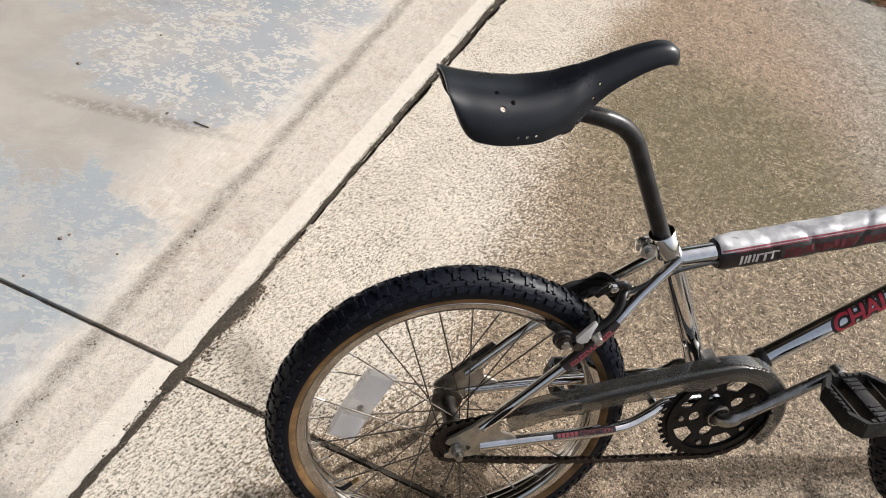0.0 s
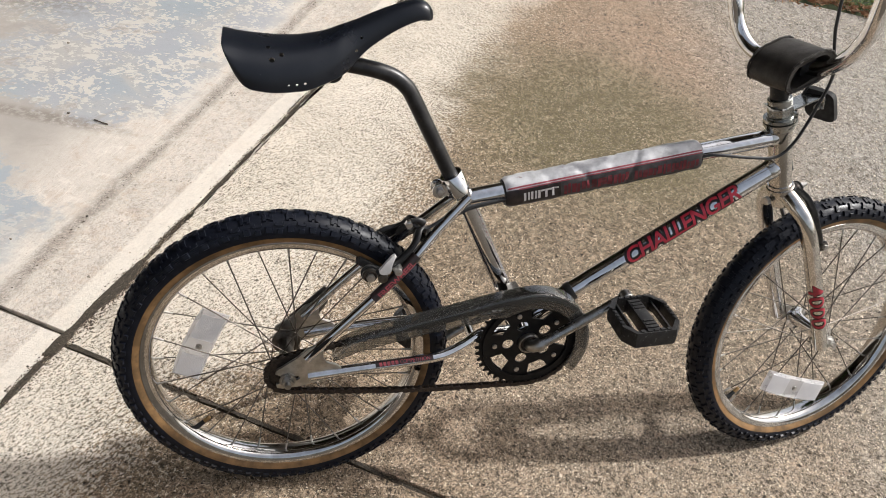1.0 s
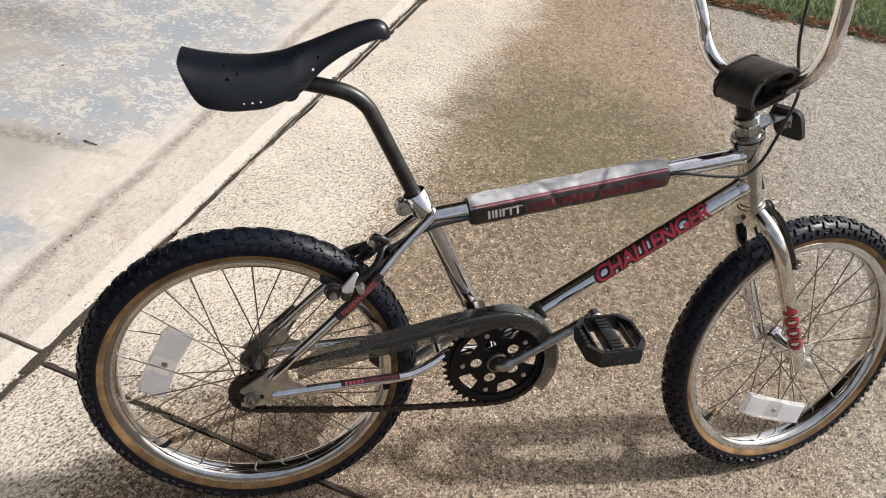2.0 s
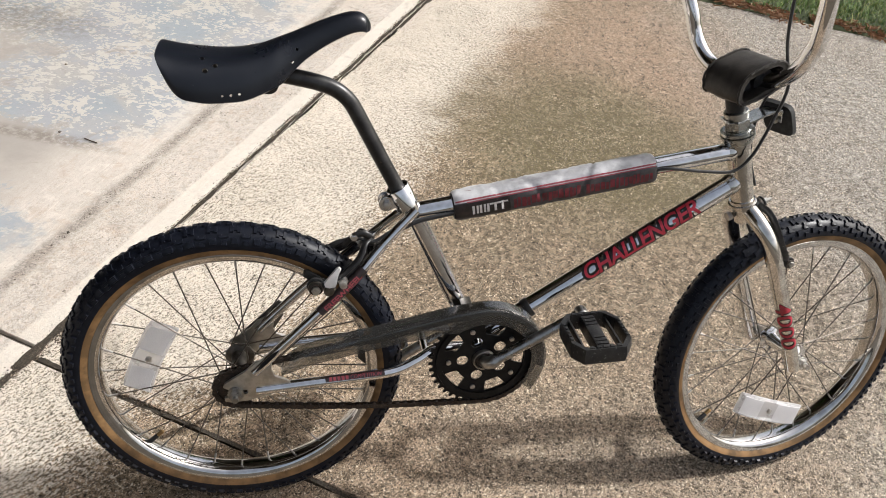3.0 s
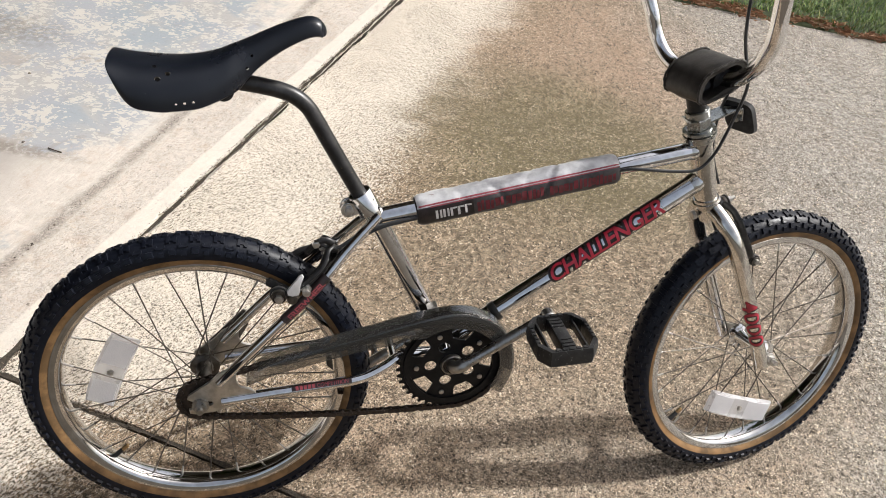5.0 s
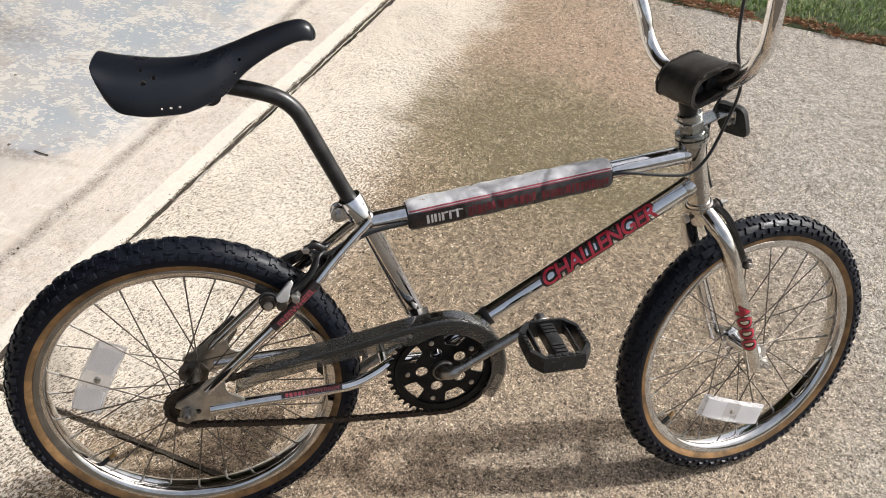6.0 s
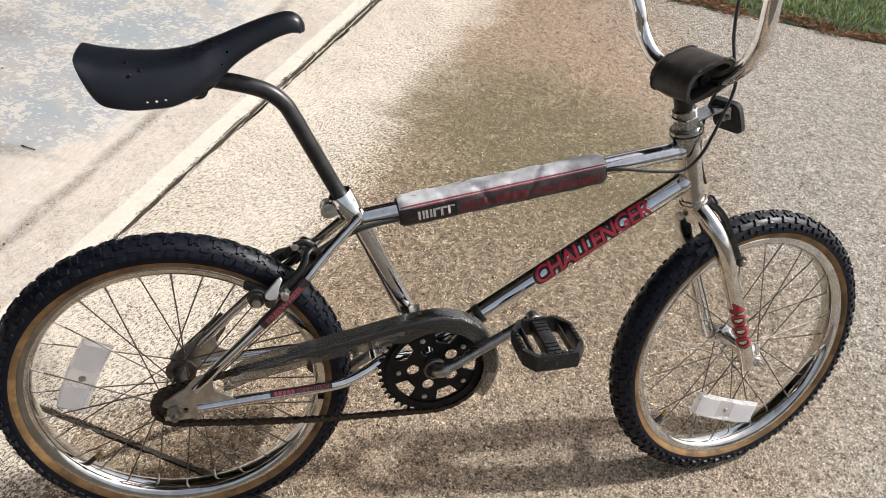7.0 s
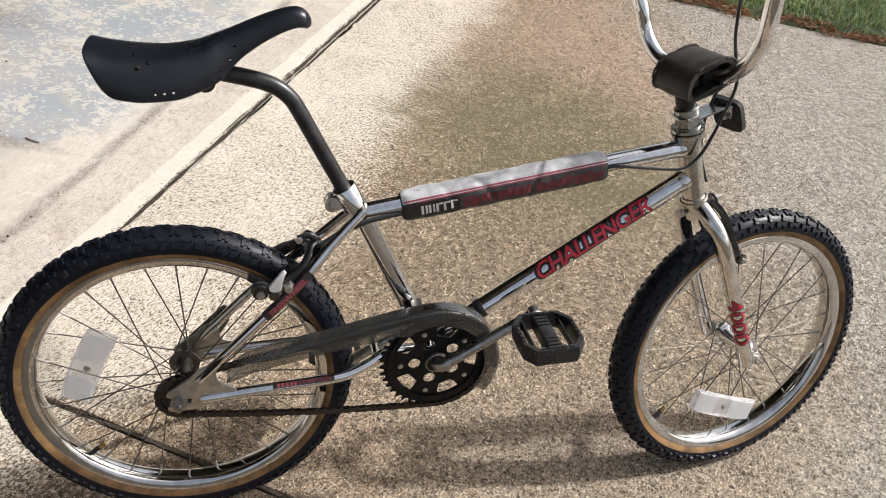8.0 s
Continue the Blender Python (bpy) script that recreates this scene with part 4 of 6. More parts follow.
# ---- the bicycle: x ahead, y to its left, z up, from where the rear tyre stands; it leans on its kickstand ----
HUB_Z, WHEEL, FRONT_Z = 0.257, 0.944, 0.249
SIZE = 0.981
BIKE_POSE = Matrix(((0.95203, -0.29801, -0.06953, 0.07549), (0.30601, 0.92713, 0.21631, 0.55387), (0.0, -0.22721, 0.97385, 0.0), (0, 0, 0, 1)))
bicycle = tagged(new("bicycle"), "chrome bicycle with knobbly gum-wall tyres leaning on its kickstand", "bicycle")
bicycle.matrix_world = BIKE_POSE @ Matrix.Scale(SIZE, 4)
HEAD_TOP, HEAD_LOW = Vector((0.7349, 0, 0.6656)), Vector((0.7801, 0, 0.5373))
STEER_AXIS = (HEAD_TOP - HEAD_LOW).normalized()
STEER = Matrix.Translation(HEAD_LOW) @ Matrix.Rotation(radians(8.0), 4, STEER_AXIS) @ Matrix.Translation(-HEAD_LOW)
BB = Vector((0.377, 0, 0.293))


def knob(bm, m, sx, sy, h):
    """A tapered rubber block: m's y runs round the tyre, x across it, z outward."""
    lo = [bm.verts.new(m @ Vector((x * sx, y * sy, -0.002))) for x, y in ((-1, -1), (1, -1), (1, 1), (-1, 1))]
    hi = [bm.verts.new(m @ Vector((x * sx * 0.8, y * sy * 0.8, h))) for x, y in ((-1, -1), (1, -1), (1, 1), (-1, 1))]
    bm.faces.new(hi)
    for i in range(4):
        bm.faces.new((lo[i], lo[(i + 1) % 4], hi[(i + 1) % 4], hi[i]))


def build_wheel(name, x, z, label, phase, reflector, valve_angle, flange, m, hub_metal, count):
    """Rim, tyre, hub, spokes, reflector and valve of one wheel."""
    rim = bmesh.new()
    half = [(0.1936, 0.0), (0.194, -0.005), (0.195, -0.0095), (0.1968, -0.0135), (0.1992, -0.0162), (0.2025, -0.0174), (0.2065, -0.0181), (0.2085, -0.0187), (0.21, -0.0186), (0.2108, -0.0178), (0.2102, -0.0168), (0.202, -0.0138), (0.1985, -0.006)]
    lathe(rim, half + [(0.1975, 0.0)] + [(r, -y) for r, y in half[:0:-1]], x, z, 128)
    wheel = part(name, rim, RIM_STEEL, bicycle, label, m)

    # casing: a black tread over tan walls
    rc, rt = 0.2255, 0.0228
    def section(angle, grow=0.0):
        return (rc + (rt + grow) * math.cos(radians(angle)) * 1.0, (rt + grow) * 1.02 * math.sin(radians(angle)))
    bm = bmesh.new()
    lathe(bm, [section(a) for a in range(-116, 117, 8)], x, z, 120, closed=False)
    lanes = []
    for q in (-1, 1):
        o = 0.0 if q < 0 else 0.5
        if count == 50:
            lanes += [(q * 27, o - 0.15, 0.0058, 0.0022, 0.0015), (q * 27, o + 0.15, 0.0058, 0.0022, 0.0015), (q * 27, o, 0.0026, 0.004, 0.0012), (q * 3, o + 0.25, 0.0045, 0.0036, 0.002),
                      (q * 54, o + 0.5, 0.0018, 0.0056, 0.0018), (q * 50, o + 0.34, 0.0024, 0.0016, 0.0018), (q * 50, o + 0.66, 0.0024, 0.0016, 0.0018), (q * 69, o, 0.0042, 0.0046, 0.0024), (q * 76, o + 0.5, 0.0032, 0.0036, 0.0016)]
        else:
            lanes += [(q * 21, o - 0.14, 0.006, 0.002, 0.0017), (q * 21, o + 0.14, 0.006, 0.002, 0.0017), (q * 21, o, 0.0028, 0.003, 0.0015), (q * 47, o + 0.5, 0.0062, 0.0028, 0.002), (q * 54, o + 0.5, 0.0028, 0.005, 0.002),
                      (q * 72, o + 0.02, 0.0044, 0.0036, 0.0022), (q * 84, o + 0.5, 0.0034, 0.0034, 0.0016)]
    for i in range(count):
        a = 2 * math.pi * (i + 0.2) / count
        for lane, off, sx, sy, h in lanes:
            k = a + off * 2 * math.pi / count
            r, y = section(lane)
            radial = Vector((math.cos(k), 0, math.sin(k)))
            round_ = Vector((-math.sin(k), 0, math.cos(k)))
            outward = radial * math.cos(radians(lane)) + Vector((0, 1, 0)) * math.sin(radians(lane))
            across = round_.cross(outward)
            place = Vector((x, 0, z)) + radial * r + Vector((0, y, 0))
            mm = Matrix((across, round_, outward)).transposed().to_4x4()
            mm.translation = place
            knob(bm, mm, sx * 1.1, sy * 1.1, h * (1.3 if abs(lane) > 60 else 1.15))
    tyre = part("tyre", bm, TREAD_RUBBER, wheel, "black knobbly tyre tread with dusty blocks", m)
    for side in (-1, 1):
        bm = bmesh.new()
        pts = [section(side * a, 0.0004) for a in range(104, 169, 5)]
        lathe(bm, pts + [(0.2075, side * 0.0108)], x, z, 120, closed=False)
        part("sidewall", bm, GUM_RUBBER, tyre, "tan gum sidewall, scuffed and darkened", m)

    bm = bmesh.new()
    f0, f1 = flange
    lathe(bm, [(0.0, -0.052), (0.0048, -0.052), (0.0048, f0 - 0.009), (0.012, f0 - 0.007), (0.0155, f0 - 0.004), (0.022, f0 - 0.003), (0.0225, f0), (0.022, f0 + 0.002), (0.0135, f0 + 0.005), (0.0115, f0 + 0.014), (0.0115, f1 - 0.014),
               (0.0135, f1 - 0.005), (0.022, f1 - 0.002), (0.0225, f1), (0.022, f1 + 0.003), (0.0155, f1 + 0.004), (0.012, f1 + 0.007), (0.0048, f1 + 0.009), (0.0048, 0.052), (0.0, 0.052)], x, z, 28, closed=False)
    part("hub", bm, hub_metal, wheel, "greasy steel hub" if hub_metal is GREASY else "chromed steel front hub", m)

    for i in range(28):
        a = radians(phase + i * 360 / 28)
        side = f0 if i % 2 == 0 else f1
        lead = radians(62 if (i // 2) % 2 == 0 else -62)
        rim_y = 0.003 if side > 0 else -0.003
        p0 = Vector((x + 0.02 * math.cos(a + lead), side + (0.0015 if (i // 2) % 2 else -0.0015), z + 0.02 * math.sin(a + lead)))
        p1 = Vector((x + 0.1935 * math.cos(a), rim_y, z + 0.1935 * math.sin(a)))
        bm = bmesh.new()
        n0 = p1.lerp(p0, 0.075)
        tube(bm, [p0, n0], 0.00105, 6)
        part("spoke", bm, SPOKE_STEEL, wheel, "", m)
        bm = bmesh.new()
        tube(bm, [n0, n0.lerp(p1, 0.1), p1], [0.0012, 0.0016, 0.0018], 6)
        part("nipple", bm, ZINC, wheel, "", m)

    # a clear plate clipped among the spokes: its middle, its long way, and how it crosses the wheel's plane
    (rx, rz), turn, y_in, y_out = reflector
    way, side = Vector((math.cos(radians(turn)), 0, math.sin(radians(turn)))), Vector((-math.sin(radians(turn)), 0, math.cos(radians(turn))))
    bm = bmesh.new()
    grids = ([], [])
    for i in range(9):
        f = i / 8 - 0.5
        mid_y = y_in + (y_out - y_in) * (i / 8)
        bow = side * (0.0035 * (4 * f * f - 0.4)) * (-1 if (Vector((rx - x, 0, rz - z)).dot(side) > 0) else 1)
        end = i in (0, 8)
        for k, grid in zip((-1, 1), grids):
            grid.append([bm.verts.new(Vector((rx, mid_y, rz)) + bow + way * (0.125 * f) + side * (0.0215 * g * (0.93 if end else 1)) + Vector((0, k * (0.0018 if end or abs(g) == 1 else 0.0055), 0))) for g in (-1, -0.86, 0.86, 1)])
    for grid in grids:
        for i in range(8):
            for j in range(3):
                bm.faces.new((grid[i][j], grid[i + 1][j], grid[i + 1][j + 1], grid[i][j + 1]))
    for i in range(8):
        for j in (0, 3):
            bm.faces.new((grids[0][i][j], grids[0][i + 1][j], grids[1][i + 1][j], grids[1][i][j]))
    for i in (0, 8):
        for j in range(3):
            bm.faces.new((grids[0][i][j], grids[0][i][j + 1], grids[1][i][j + 1], grids[1][i][j]))
    refl = part("reflector", bm, CLEAR_PLASTIC, wheel, "clear white spoke reflector, dusty", m, crease=25.0)
    for f0_, f1_ in ((-0.46, -0.14), (0.1, 0.46)):
        bm = bmesh.new()
        rows_ = []
        for i in range(15):
            f = f0_ + (f1_ - f0_) * i / 14
            bow = side * (0.0035 * (4 * f * f - 0.4)) * (-1 if (Vector((rx - x, 0, rz - z)).dot(side) > 0) else 1)
            lift = 0.0062 + (0.00012 if i % 2 else 0.0)
            rows_.append([bm.verts.new(Vector((rx, y_in + (y_out - y_in) * (f + 0.5) - (lift if 0 < j < 3 else 0.005), rz)) + bow + way * (0.125 * f) + side * (0.0215 * g)) for j, g in enumerate((-0.84, -0.8, 0.8, 0.84))])
        for ra, rb in zip(rows_, rows_[1:]):
            for j in range(3):
                bm.faces.new((ra[j], rb[j], rb[j + 1], ra[j + 1]))
        part("prism", bm, REFLECTOR, refl, "ribbed prism panel", m, crease=10.0)
    bm = bmesh.new()
    mid_y = (y_in + y_out) / 2
    disc(bm, rx, mid_y - 0.005, rz, 0.0048, 0.003, 14, 0.0008)
    disc(bm, rx, mid_y - 0.008, rz, 0.0022, 0.001, 10)
    part("screw", bm, ZINC, refl, "small steel screw", m)
    a = radians(valve_angle)
    way = Vector((math.cos(a), 0, math.sin(a)))
    c = Vector((x, 0, z))
    bm = bmesh.new()
    tube(bm, [c + way * r for r in (0.196, 0.185, 0.178)], [0.0042, 0.0036, 0.0034], 10)
    part("valve", bm, BLACK_RUBBER, wheel, "black rubber valve stem", m)
    bm = bmesh.new()
    tube(bm, [c + way * r for r in (0.179, 0.168, 0.1665)], [0.0034, 0.0034, 0.0022], 10)
    part("valve_cap", bm, BRASS, wheel, "dull brass valve tip", m)
    return wheel


def grown(x, z, tip=0.0):
    """Brings a wheel to its full size about its hub, and tips it over about the line of travel."""
    c = Vector((x, 0, z))
    return Matrix.Translation(c) @ Matrix.Rotation(radians(tip), 4, "X") @ Matrix.Scale(1 / SIZE, 4) @ Matrix.Translation(-c)


rear_wheel = build_wheel("rear_wheel", 0.0, HUB_Z, "chromed steel wheel with gum-wall knobbly tyre", 11.4, ((-0.1265, 0.2865), 65.7, 0.0, 0.0), -136.5, (-0.026, 0.034), grown(0.0, HUB_Z), GREASY, 50)
front_wheel = build_wheel("front_wheel", WHEEL, FRONT_Z, "chromed steel front wheel turned slightly aside", 9.9, ((0.927, 0.133), -16.0, -0.012, -0.03), -137.0, (-0.03, 0.03), STEER @ grown(WHEEL, FRONT_Z, -2.5), CHROME, 54)

# ---- tubes of the bicycle ----
bm = bmesh.new()
lathe(bm, [(0.0, -0.037), (0.0205, -0.037), (0.0225, -0.0355), (0.0225, 0.0355), (0.0205, 0.037), (0.0, 0.037)], BB.x, BB.z, 28, closed=False)
frame_part = part("frame", bm, CHROME, bicycle, "chrome-plated steel frame with red decals")


def frame_tube(name, pts, r, label="", material=CHROME, seg=20):
    bm = bmesh.new()
    tube(bm, pts, r, seg)
    return part(name, bm, material, frame_part, label)


seat_top = Vector((0.2505, 0, 0.545))
frame_tube("seat_tube", [BB + Vector((-0.006, 0, 0.012)), seat_top], 0.0143)
frame_tube("top_tube", [(0.258, 0, 0.5262), (0.744, 0, 0.6262)], 0.0138)
DOWN = BB + Vector((0.0, 0, 0.006)), Vector((0.7575, 0, 0.5757))
frame_tube("down_tube", [DOWN[0].lerp(DOWN[1], 0.03), DOWN[1]], 0.0155)
axis = STEER_AXIS
low, top = HEAD_LOW + axis * 0.004, HEAD_TOP - axis * 0.025
frame_tube("head_tube", [low, low + axis * 0.006, low + axis * 0.0061, top - axis * 0.0061, top - axis * 0.006, top], [0.0192, 0.0192, 0.0172, 0.0172, 0.0188, 0.0188], "", DULL_CHROME, 28)
# welds where the tubes meet
for p, way, r in ((Vector((0.728, 0, 0.6229)), Vector((0.486, 0, 0.1)).normalized(), 0.0138), (Vector((0.745, 0, 0.5666)), (DOWN[1] - DOWN[0]).normalized(), 0.0155)):
    bm = bmesh.new()
    tube(bm, [p, p + way * 0.003, p + way * 0.007, p + way * 0.012], [r, r + 0.0006, r + 0.0012, r + 0.0004], 20, cap=False)
    part("weld", bm, DULL_CHROME, frame_part)
bm = bmesh.new()
d = (DOWN[1] - DOWN[0]).normalized()
tube(bm, [DOWN[0] + d * k for k in (0.089, 0.09, 0.1, 0.101)], [0.0158, 0.0163, 0.0163, 0.0158], 20)
part("tube_clamp", bm, BLACK_METAL, frame_part, "black clamp band of the chain guard")

for side in (-1, 1):
    out = side * 0.0545
    pts = curve_points([(0.03, out, 0.2575), (0.1, out * 1.0, 0.2655), (0.19, out * 0.98, 0.2735), (0.24, out * 0.9, 0.279), (0.275, out * 0.74, 0.291), (0.305, out * 0.56, 0.3035), (0.36, out * 0.4, 0.3)], 6)
    frame_tube("chain_stay", pts, 0.0082, seg=14)
    pts = curve_points([(0.028, out, 0.291), (0.1, out * 0.97, 0.3675), (0.17, out * 0.8, 0.438), (0.215, out * 0.5, 0.488), (0.262, out * 0.26, 0.537)], 6)
    frame_tube("seat_stay", pts, 0.0075, seg=14)
    bm = bmesh.new()
    shape = [(-0.0165, 0.2645), (-0.014, 0.2715), (-0.006, 0.2765), (0.016, 0.291), (0.03, 0.307), (0.047, 0.316), (0.056, 0.308), (0.0535, 0.292), (0.058, 0.281), (0.074, 0.276), (0.083, 0.268), (0.079, 0.259), (0.045, 0.246), (0.02, 0.239),
             (-0.006, 0.236), (-0.0145, 0.2385), (-0.0155, 0.2455), (-0.008, 0.2475), (0.018, 0.2505), (0.021, 0.2555), (0.018, 0.26), (-0.008, 0.2595)]
    plate(bm, [(x - 0.002, z + 0.002) for x, z in shape], out * 1.06, out * 0.97, 0.0009)
    part("dropout", bm, PLATE_STEEL, frame_part, "grey steel axle plate")
bm = bmesh.new()
tube(bm, [(0.2, -0.032, 0.472), (0.2, 0.032, 0.472)], 0.0065, 12)
part("brake_bridge", bm, DULL_CHROME, frame_part)
bm = bmesh.new()
tube(bm, [(0.288, -0.034, 0.296), (0.288, 0.034, 0.296)], 0.007, 12)
part("stay_bridge", bm, DULL_CHROME, frame_part)

# decals
def wrap_curve(bm, line, at, radius, angle, lift):
    """As wrap, along a bent tube's middle line from the distance at."""
    acc = [0.0]
    for a, b in zip(line, line[1:]):
        acc.append(acc[-1] + (b - a).length)
    for v in bm.verts:
        s = at + v.co.x
        i = max(0, min(len(line) - 2, int(np.searchsorted(acc, s) - 1)))
        way = (line[i + 1] - line[i]).normalized()
        out = Vector((0, -1, 0))
        out = (out - way * out.dot(way)).normalized()
        up = out.cross(way)
        up = up if up.z > 0 else -up
        k = radians(angle) + v.co.y / radius
        v.co = line[i] + way * (s - acc[i]) + (out * math.cos(k) + up * math.sin(k)) * (radius + lift)
    return bm


dt0, dt1 = DOWN
dway = (dt1 - dt0).normalized()
start = dt0 + dway * 0.2

def fit_length(bm, long):
    """Stretches flat letters to a length along x."""
    lo, hi = min(v.co.x for v in bm.verts), max(v.co.x for v in bm.verts)
    for v in bm.verts:
        v.co.x = (v.co.x - lo) * long / (hi - lo)
    return bm


# the black outline is widened to paint in the tube's dark reflection
for swell, lift, material, long, at in ((0.0042, 0.0004, DECAL_BLACK, 0.21, -0.0042), (0.0007, 0.0009, DECAL_RED, 0.2015, 0.0)):
    bm = fit_length(lettering("CHALLENGER", 0.036, 0.22, swell, cuts=12, spacing=0.9), long)
    wrap(bm, start + dway * at, dway, 0.0155, -16.0, lift)
    part("lettering", bm, material, frame_part, "red slanted model lettering" if material is DECAL_RED else "black outline of the lettering, widened for the tube's dark reflection")
stay_line = curve_points([(0.028, -0.0545, 0.291), (0.1, -0.0529, 0.3675), (0.17, -0.0436, 0.438), (0.215, -0.02725, 0.488), (0.262, -0.01417, 0.537)], 6)
bm = bmesh.new()
tube(bm, stay_line[8:15], 0.0079, 14)
part("decal_band", bm, DECAL_BLACK, frame_part, "black sticker band")
# flat black patch for the shade inside the stay's folded, flattened end
for line, at, long in ((stay_line, 0.006, 0.05),):
    bm = bmesh.new()
    rows = [[bm.verts.new((long * i / 12, 0.0028 * math.sin(math.pi * min(1.0, 0.12 + i / 5, 0.12 + (12 - i) / 5) / 2) * (j - 2) / 2, 0)) for j in range(5)] for i in range(13)]
    for a, b in zip(rows, rows[1:]):
        for j in range(4):
            bm.faces.new((a[j], b[j], b[j + 1], a[j + 1]))
    wrap_curve(bm, line, at, 0.0075, 20.0, 0.0004)
    part("slot_shade", bm, RING_BLACK, frame_part, "black patch painting the shade in the folded stay end")
bm = fit_length(lettering("FREEWHEEL", 0.0108, 0.0, 0.0003, cuts=8), 0.07)
wrap_curve(bm, stay_line, 0.15, 0.0079, -26.0, 0.0007)
part("lettering", bm, VINYL_RED, frame_part, "red lettering on the stay")
cway = (Vector((0.19, -0.0534, 0.2735)) - Vector((0.1, -0.0545, 0.2655))).normalized()
bm = bmesh.new()
for i in range(13):
    for j in range(7):
        bm.verts.new((0.09 * i / 12, 0.001 + 0.009 * j / 6, 0))
bm.verts.ensure_lookup_table()
for i in range(12):
    for j in range(6):
        bm.faces.new([bm.verts[k] for k in (i * 7 + j, i * 7 + 7 + j, i * 7 + 8 + j, i * 7 + j + 1)])
wrap(bm, Vector((0.132, -0.0542, 0.26835)), cway, 0.0084, 15.0, 0.0003)
part("decal_band", bm, DECAL_BLACK, frame_part, "dark red-lettered sticker strip")
bm = fit_length(lettering("COMPETITION", 0.0085, 0.15, 0.0, cuts=6), 0.047)
wrap(bm, Vector((0.17, -0.0537, 0.2718)), cway, 0.0084, 28.0, 0.0008)
part("lettering", bm, VINYL_RED, frame_part, "small red lettering on the stay")
bm = bmesh.new()
for k in range(5):
    q = bmesh.ops.create_grid(bm, x_segments=1, y_segments=3, size=0.5, matrix=Matrix.Translation((0.003 + k * 0.0062, 0.003, 0)) @ Matrix.Diagonal((0.0044, 0.0058, 1, 1)))
wrap(bm, Vector((0.137, -0.0541, 0.2688)), cway, 0.0084, 26.0, 0.0008)
part("decal_mark", bm, VINYL_RED, frame_part, "red printed mark bars")

# ---- seat clamp, post and saddle ----
post_way = (Vector((0.1965, 0, 0.6279)) - Vector((0.232, 0, 0.5633))).normalized()
bm = bmesh.new()
c = Vector((0.2425, 0, 0.5515))
tube(bm, [c - post_way * 0.016, c - post_way * 0.0155, c + post_way * 0.0165, c + post_way * 0.0175, c + post_way * 0.0175, c + post_way * 0.01], [0.0162, 0.0176, 0.0172, 0.0164, 0.0142, 0.0142], 28)
seat_clamp = part("seat_clamp", bm, CHROME, bicycle, "chrome seat clamp with bolt")
for y in (-0.008, 0.008):
    bm = bmesh.new()
    ear = c + Vector((-0.0235, 0, -0.0075))
    plate(bm, circle(ear.x, ear.z, 0.0112, 60, 300, 10) + [(ear.x + 0.014, ear.z - 0.006), (ear.x + 0.014, ear.z + 0.012)], y - 0.002, y + 0.002, 0.0006)
    part("clamp_ear", bm, CHROME, seat_clamp)
bm = bmesh.new()
disc(bm, ear.x, -0.0105, ear.z, 0.0062, 0.006, 6, 0.0006)
disc(bm, ear.x, 0.016, ear.z, 0.0062, 0.005, 6, 0.0006)
tube(bm, [(ear.x, -0.011, ear.z), (ear.x, 0.014, ear.z)], 0.0035, 10)
part("bolt", bm, ZINC, seat_clamp, "weathered steel bolt")

bm = bmesh.new()
tube(bm, curve_points([(0.249, 0, 0.538), (0.2352, 0, 0.5633), (0.2002, 0, 0.6279), (0.1752, 0, 0.6745), (0.1642, 0, 0.692), (0.147, 0, 0.7063), (0.1245, 0, 0.715), (0.0885, 0, 0.7225), (0.05, 0, 0.729)], 7), 0.0108, 20)
part("seatpost", bm, POST_STEEL, bicycle, "bent dark steel seatpost with worn finish")

STATIONS = ((-0.073, 0.7605, 0.0485, 0.024), (-0.071, 0.7605, 0.053, 0.033), (-0.063, 0.759, 0.0568, 0.0425), (-0.05, 0.757, 0.0588, 0.0485), (-0.032, 0.7555, 0.0595, 0.05), (-0.01, 0.7545, 0.0585, 0.051), (0.015, 0.755, 0.056, 0.0505), (0.035, 0.758, 0.0525, 0.0515),
            (0.055, 0.763, 0.046, 0.05), (0.07, 0.769, 0.0405, 0.05), (0.082, 0.774, 0.034, 0.048), (0.094, 0.779, 0.028, 0.0405), (0.11, 0.7865, 0.024, 0.0335), (0.132, 0.796, 0.021, 0.028), (0.153, 0.8035, 0.0194, 0.024), (0.168, 0.807, 0.0183, 0.0215),
            (0.178, 0.806, 0.0168, 0.019), (0.185, 0.8015, 0.0138, 0.016), (0.1888, 0.796, 0.0085, 0.01), (0.1903, 0.7915, 0.003, 0.004))


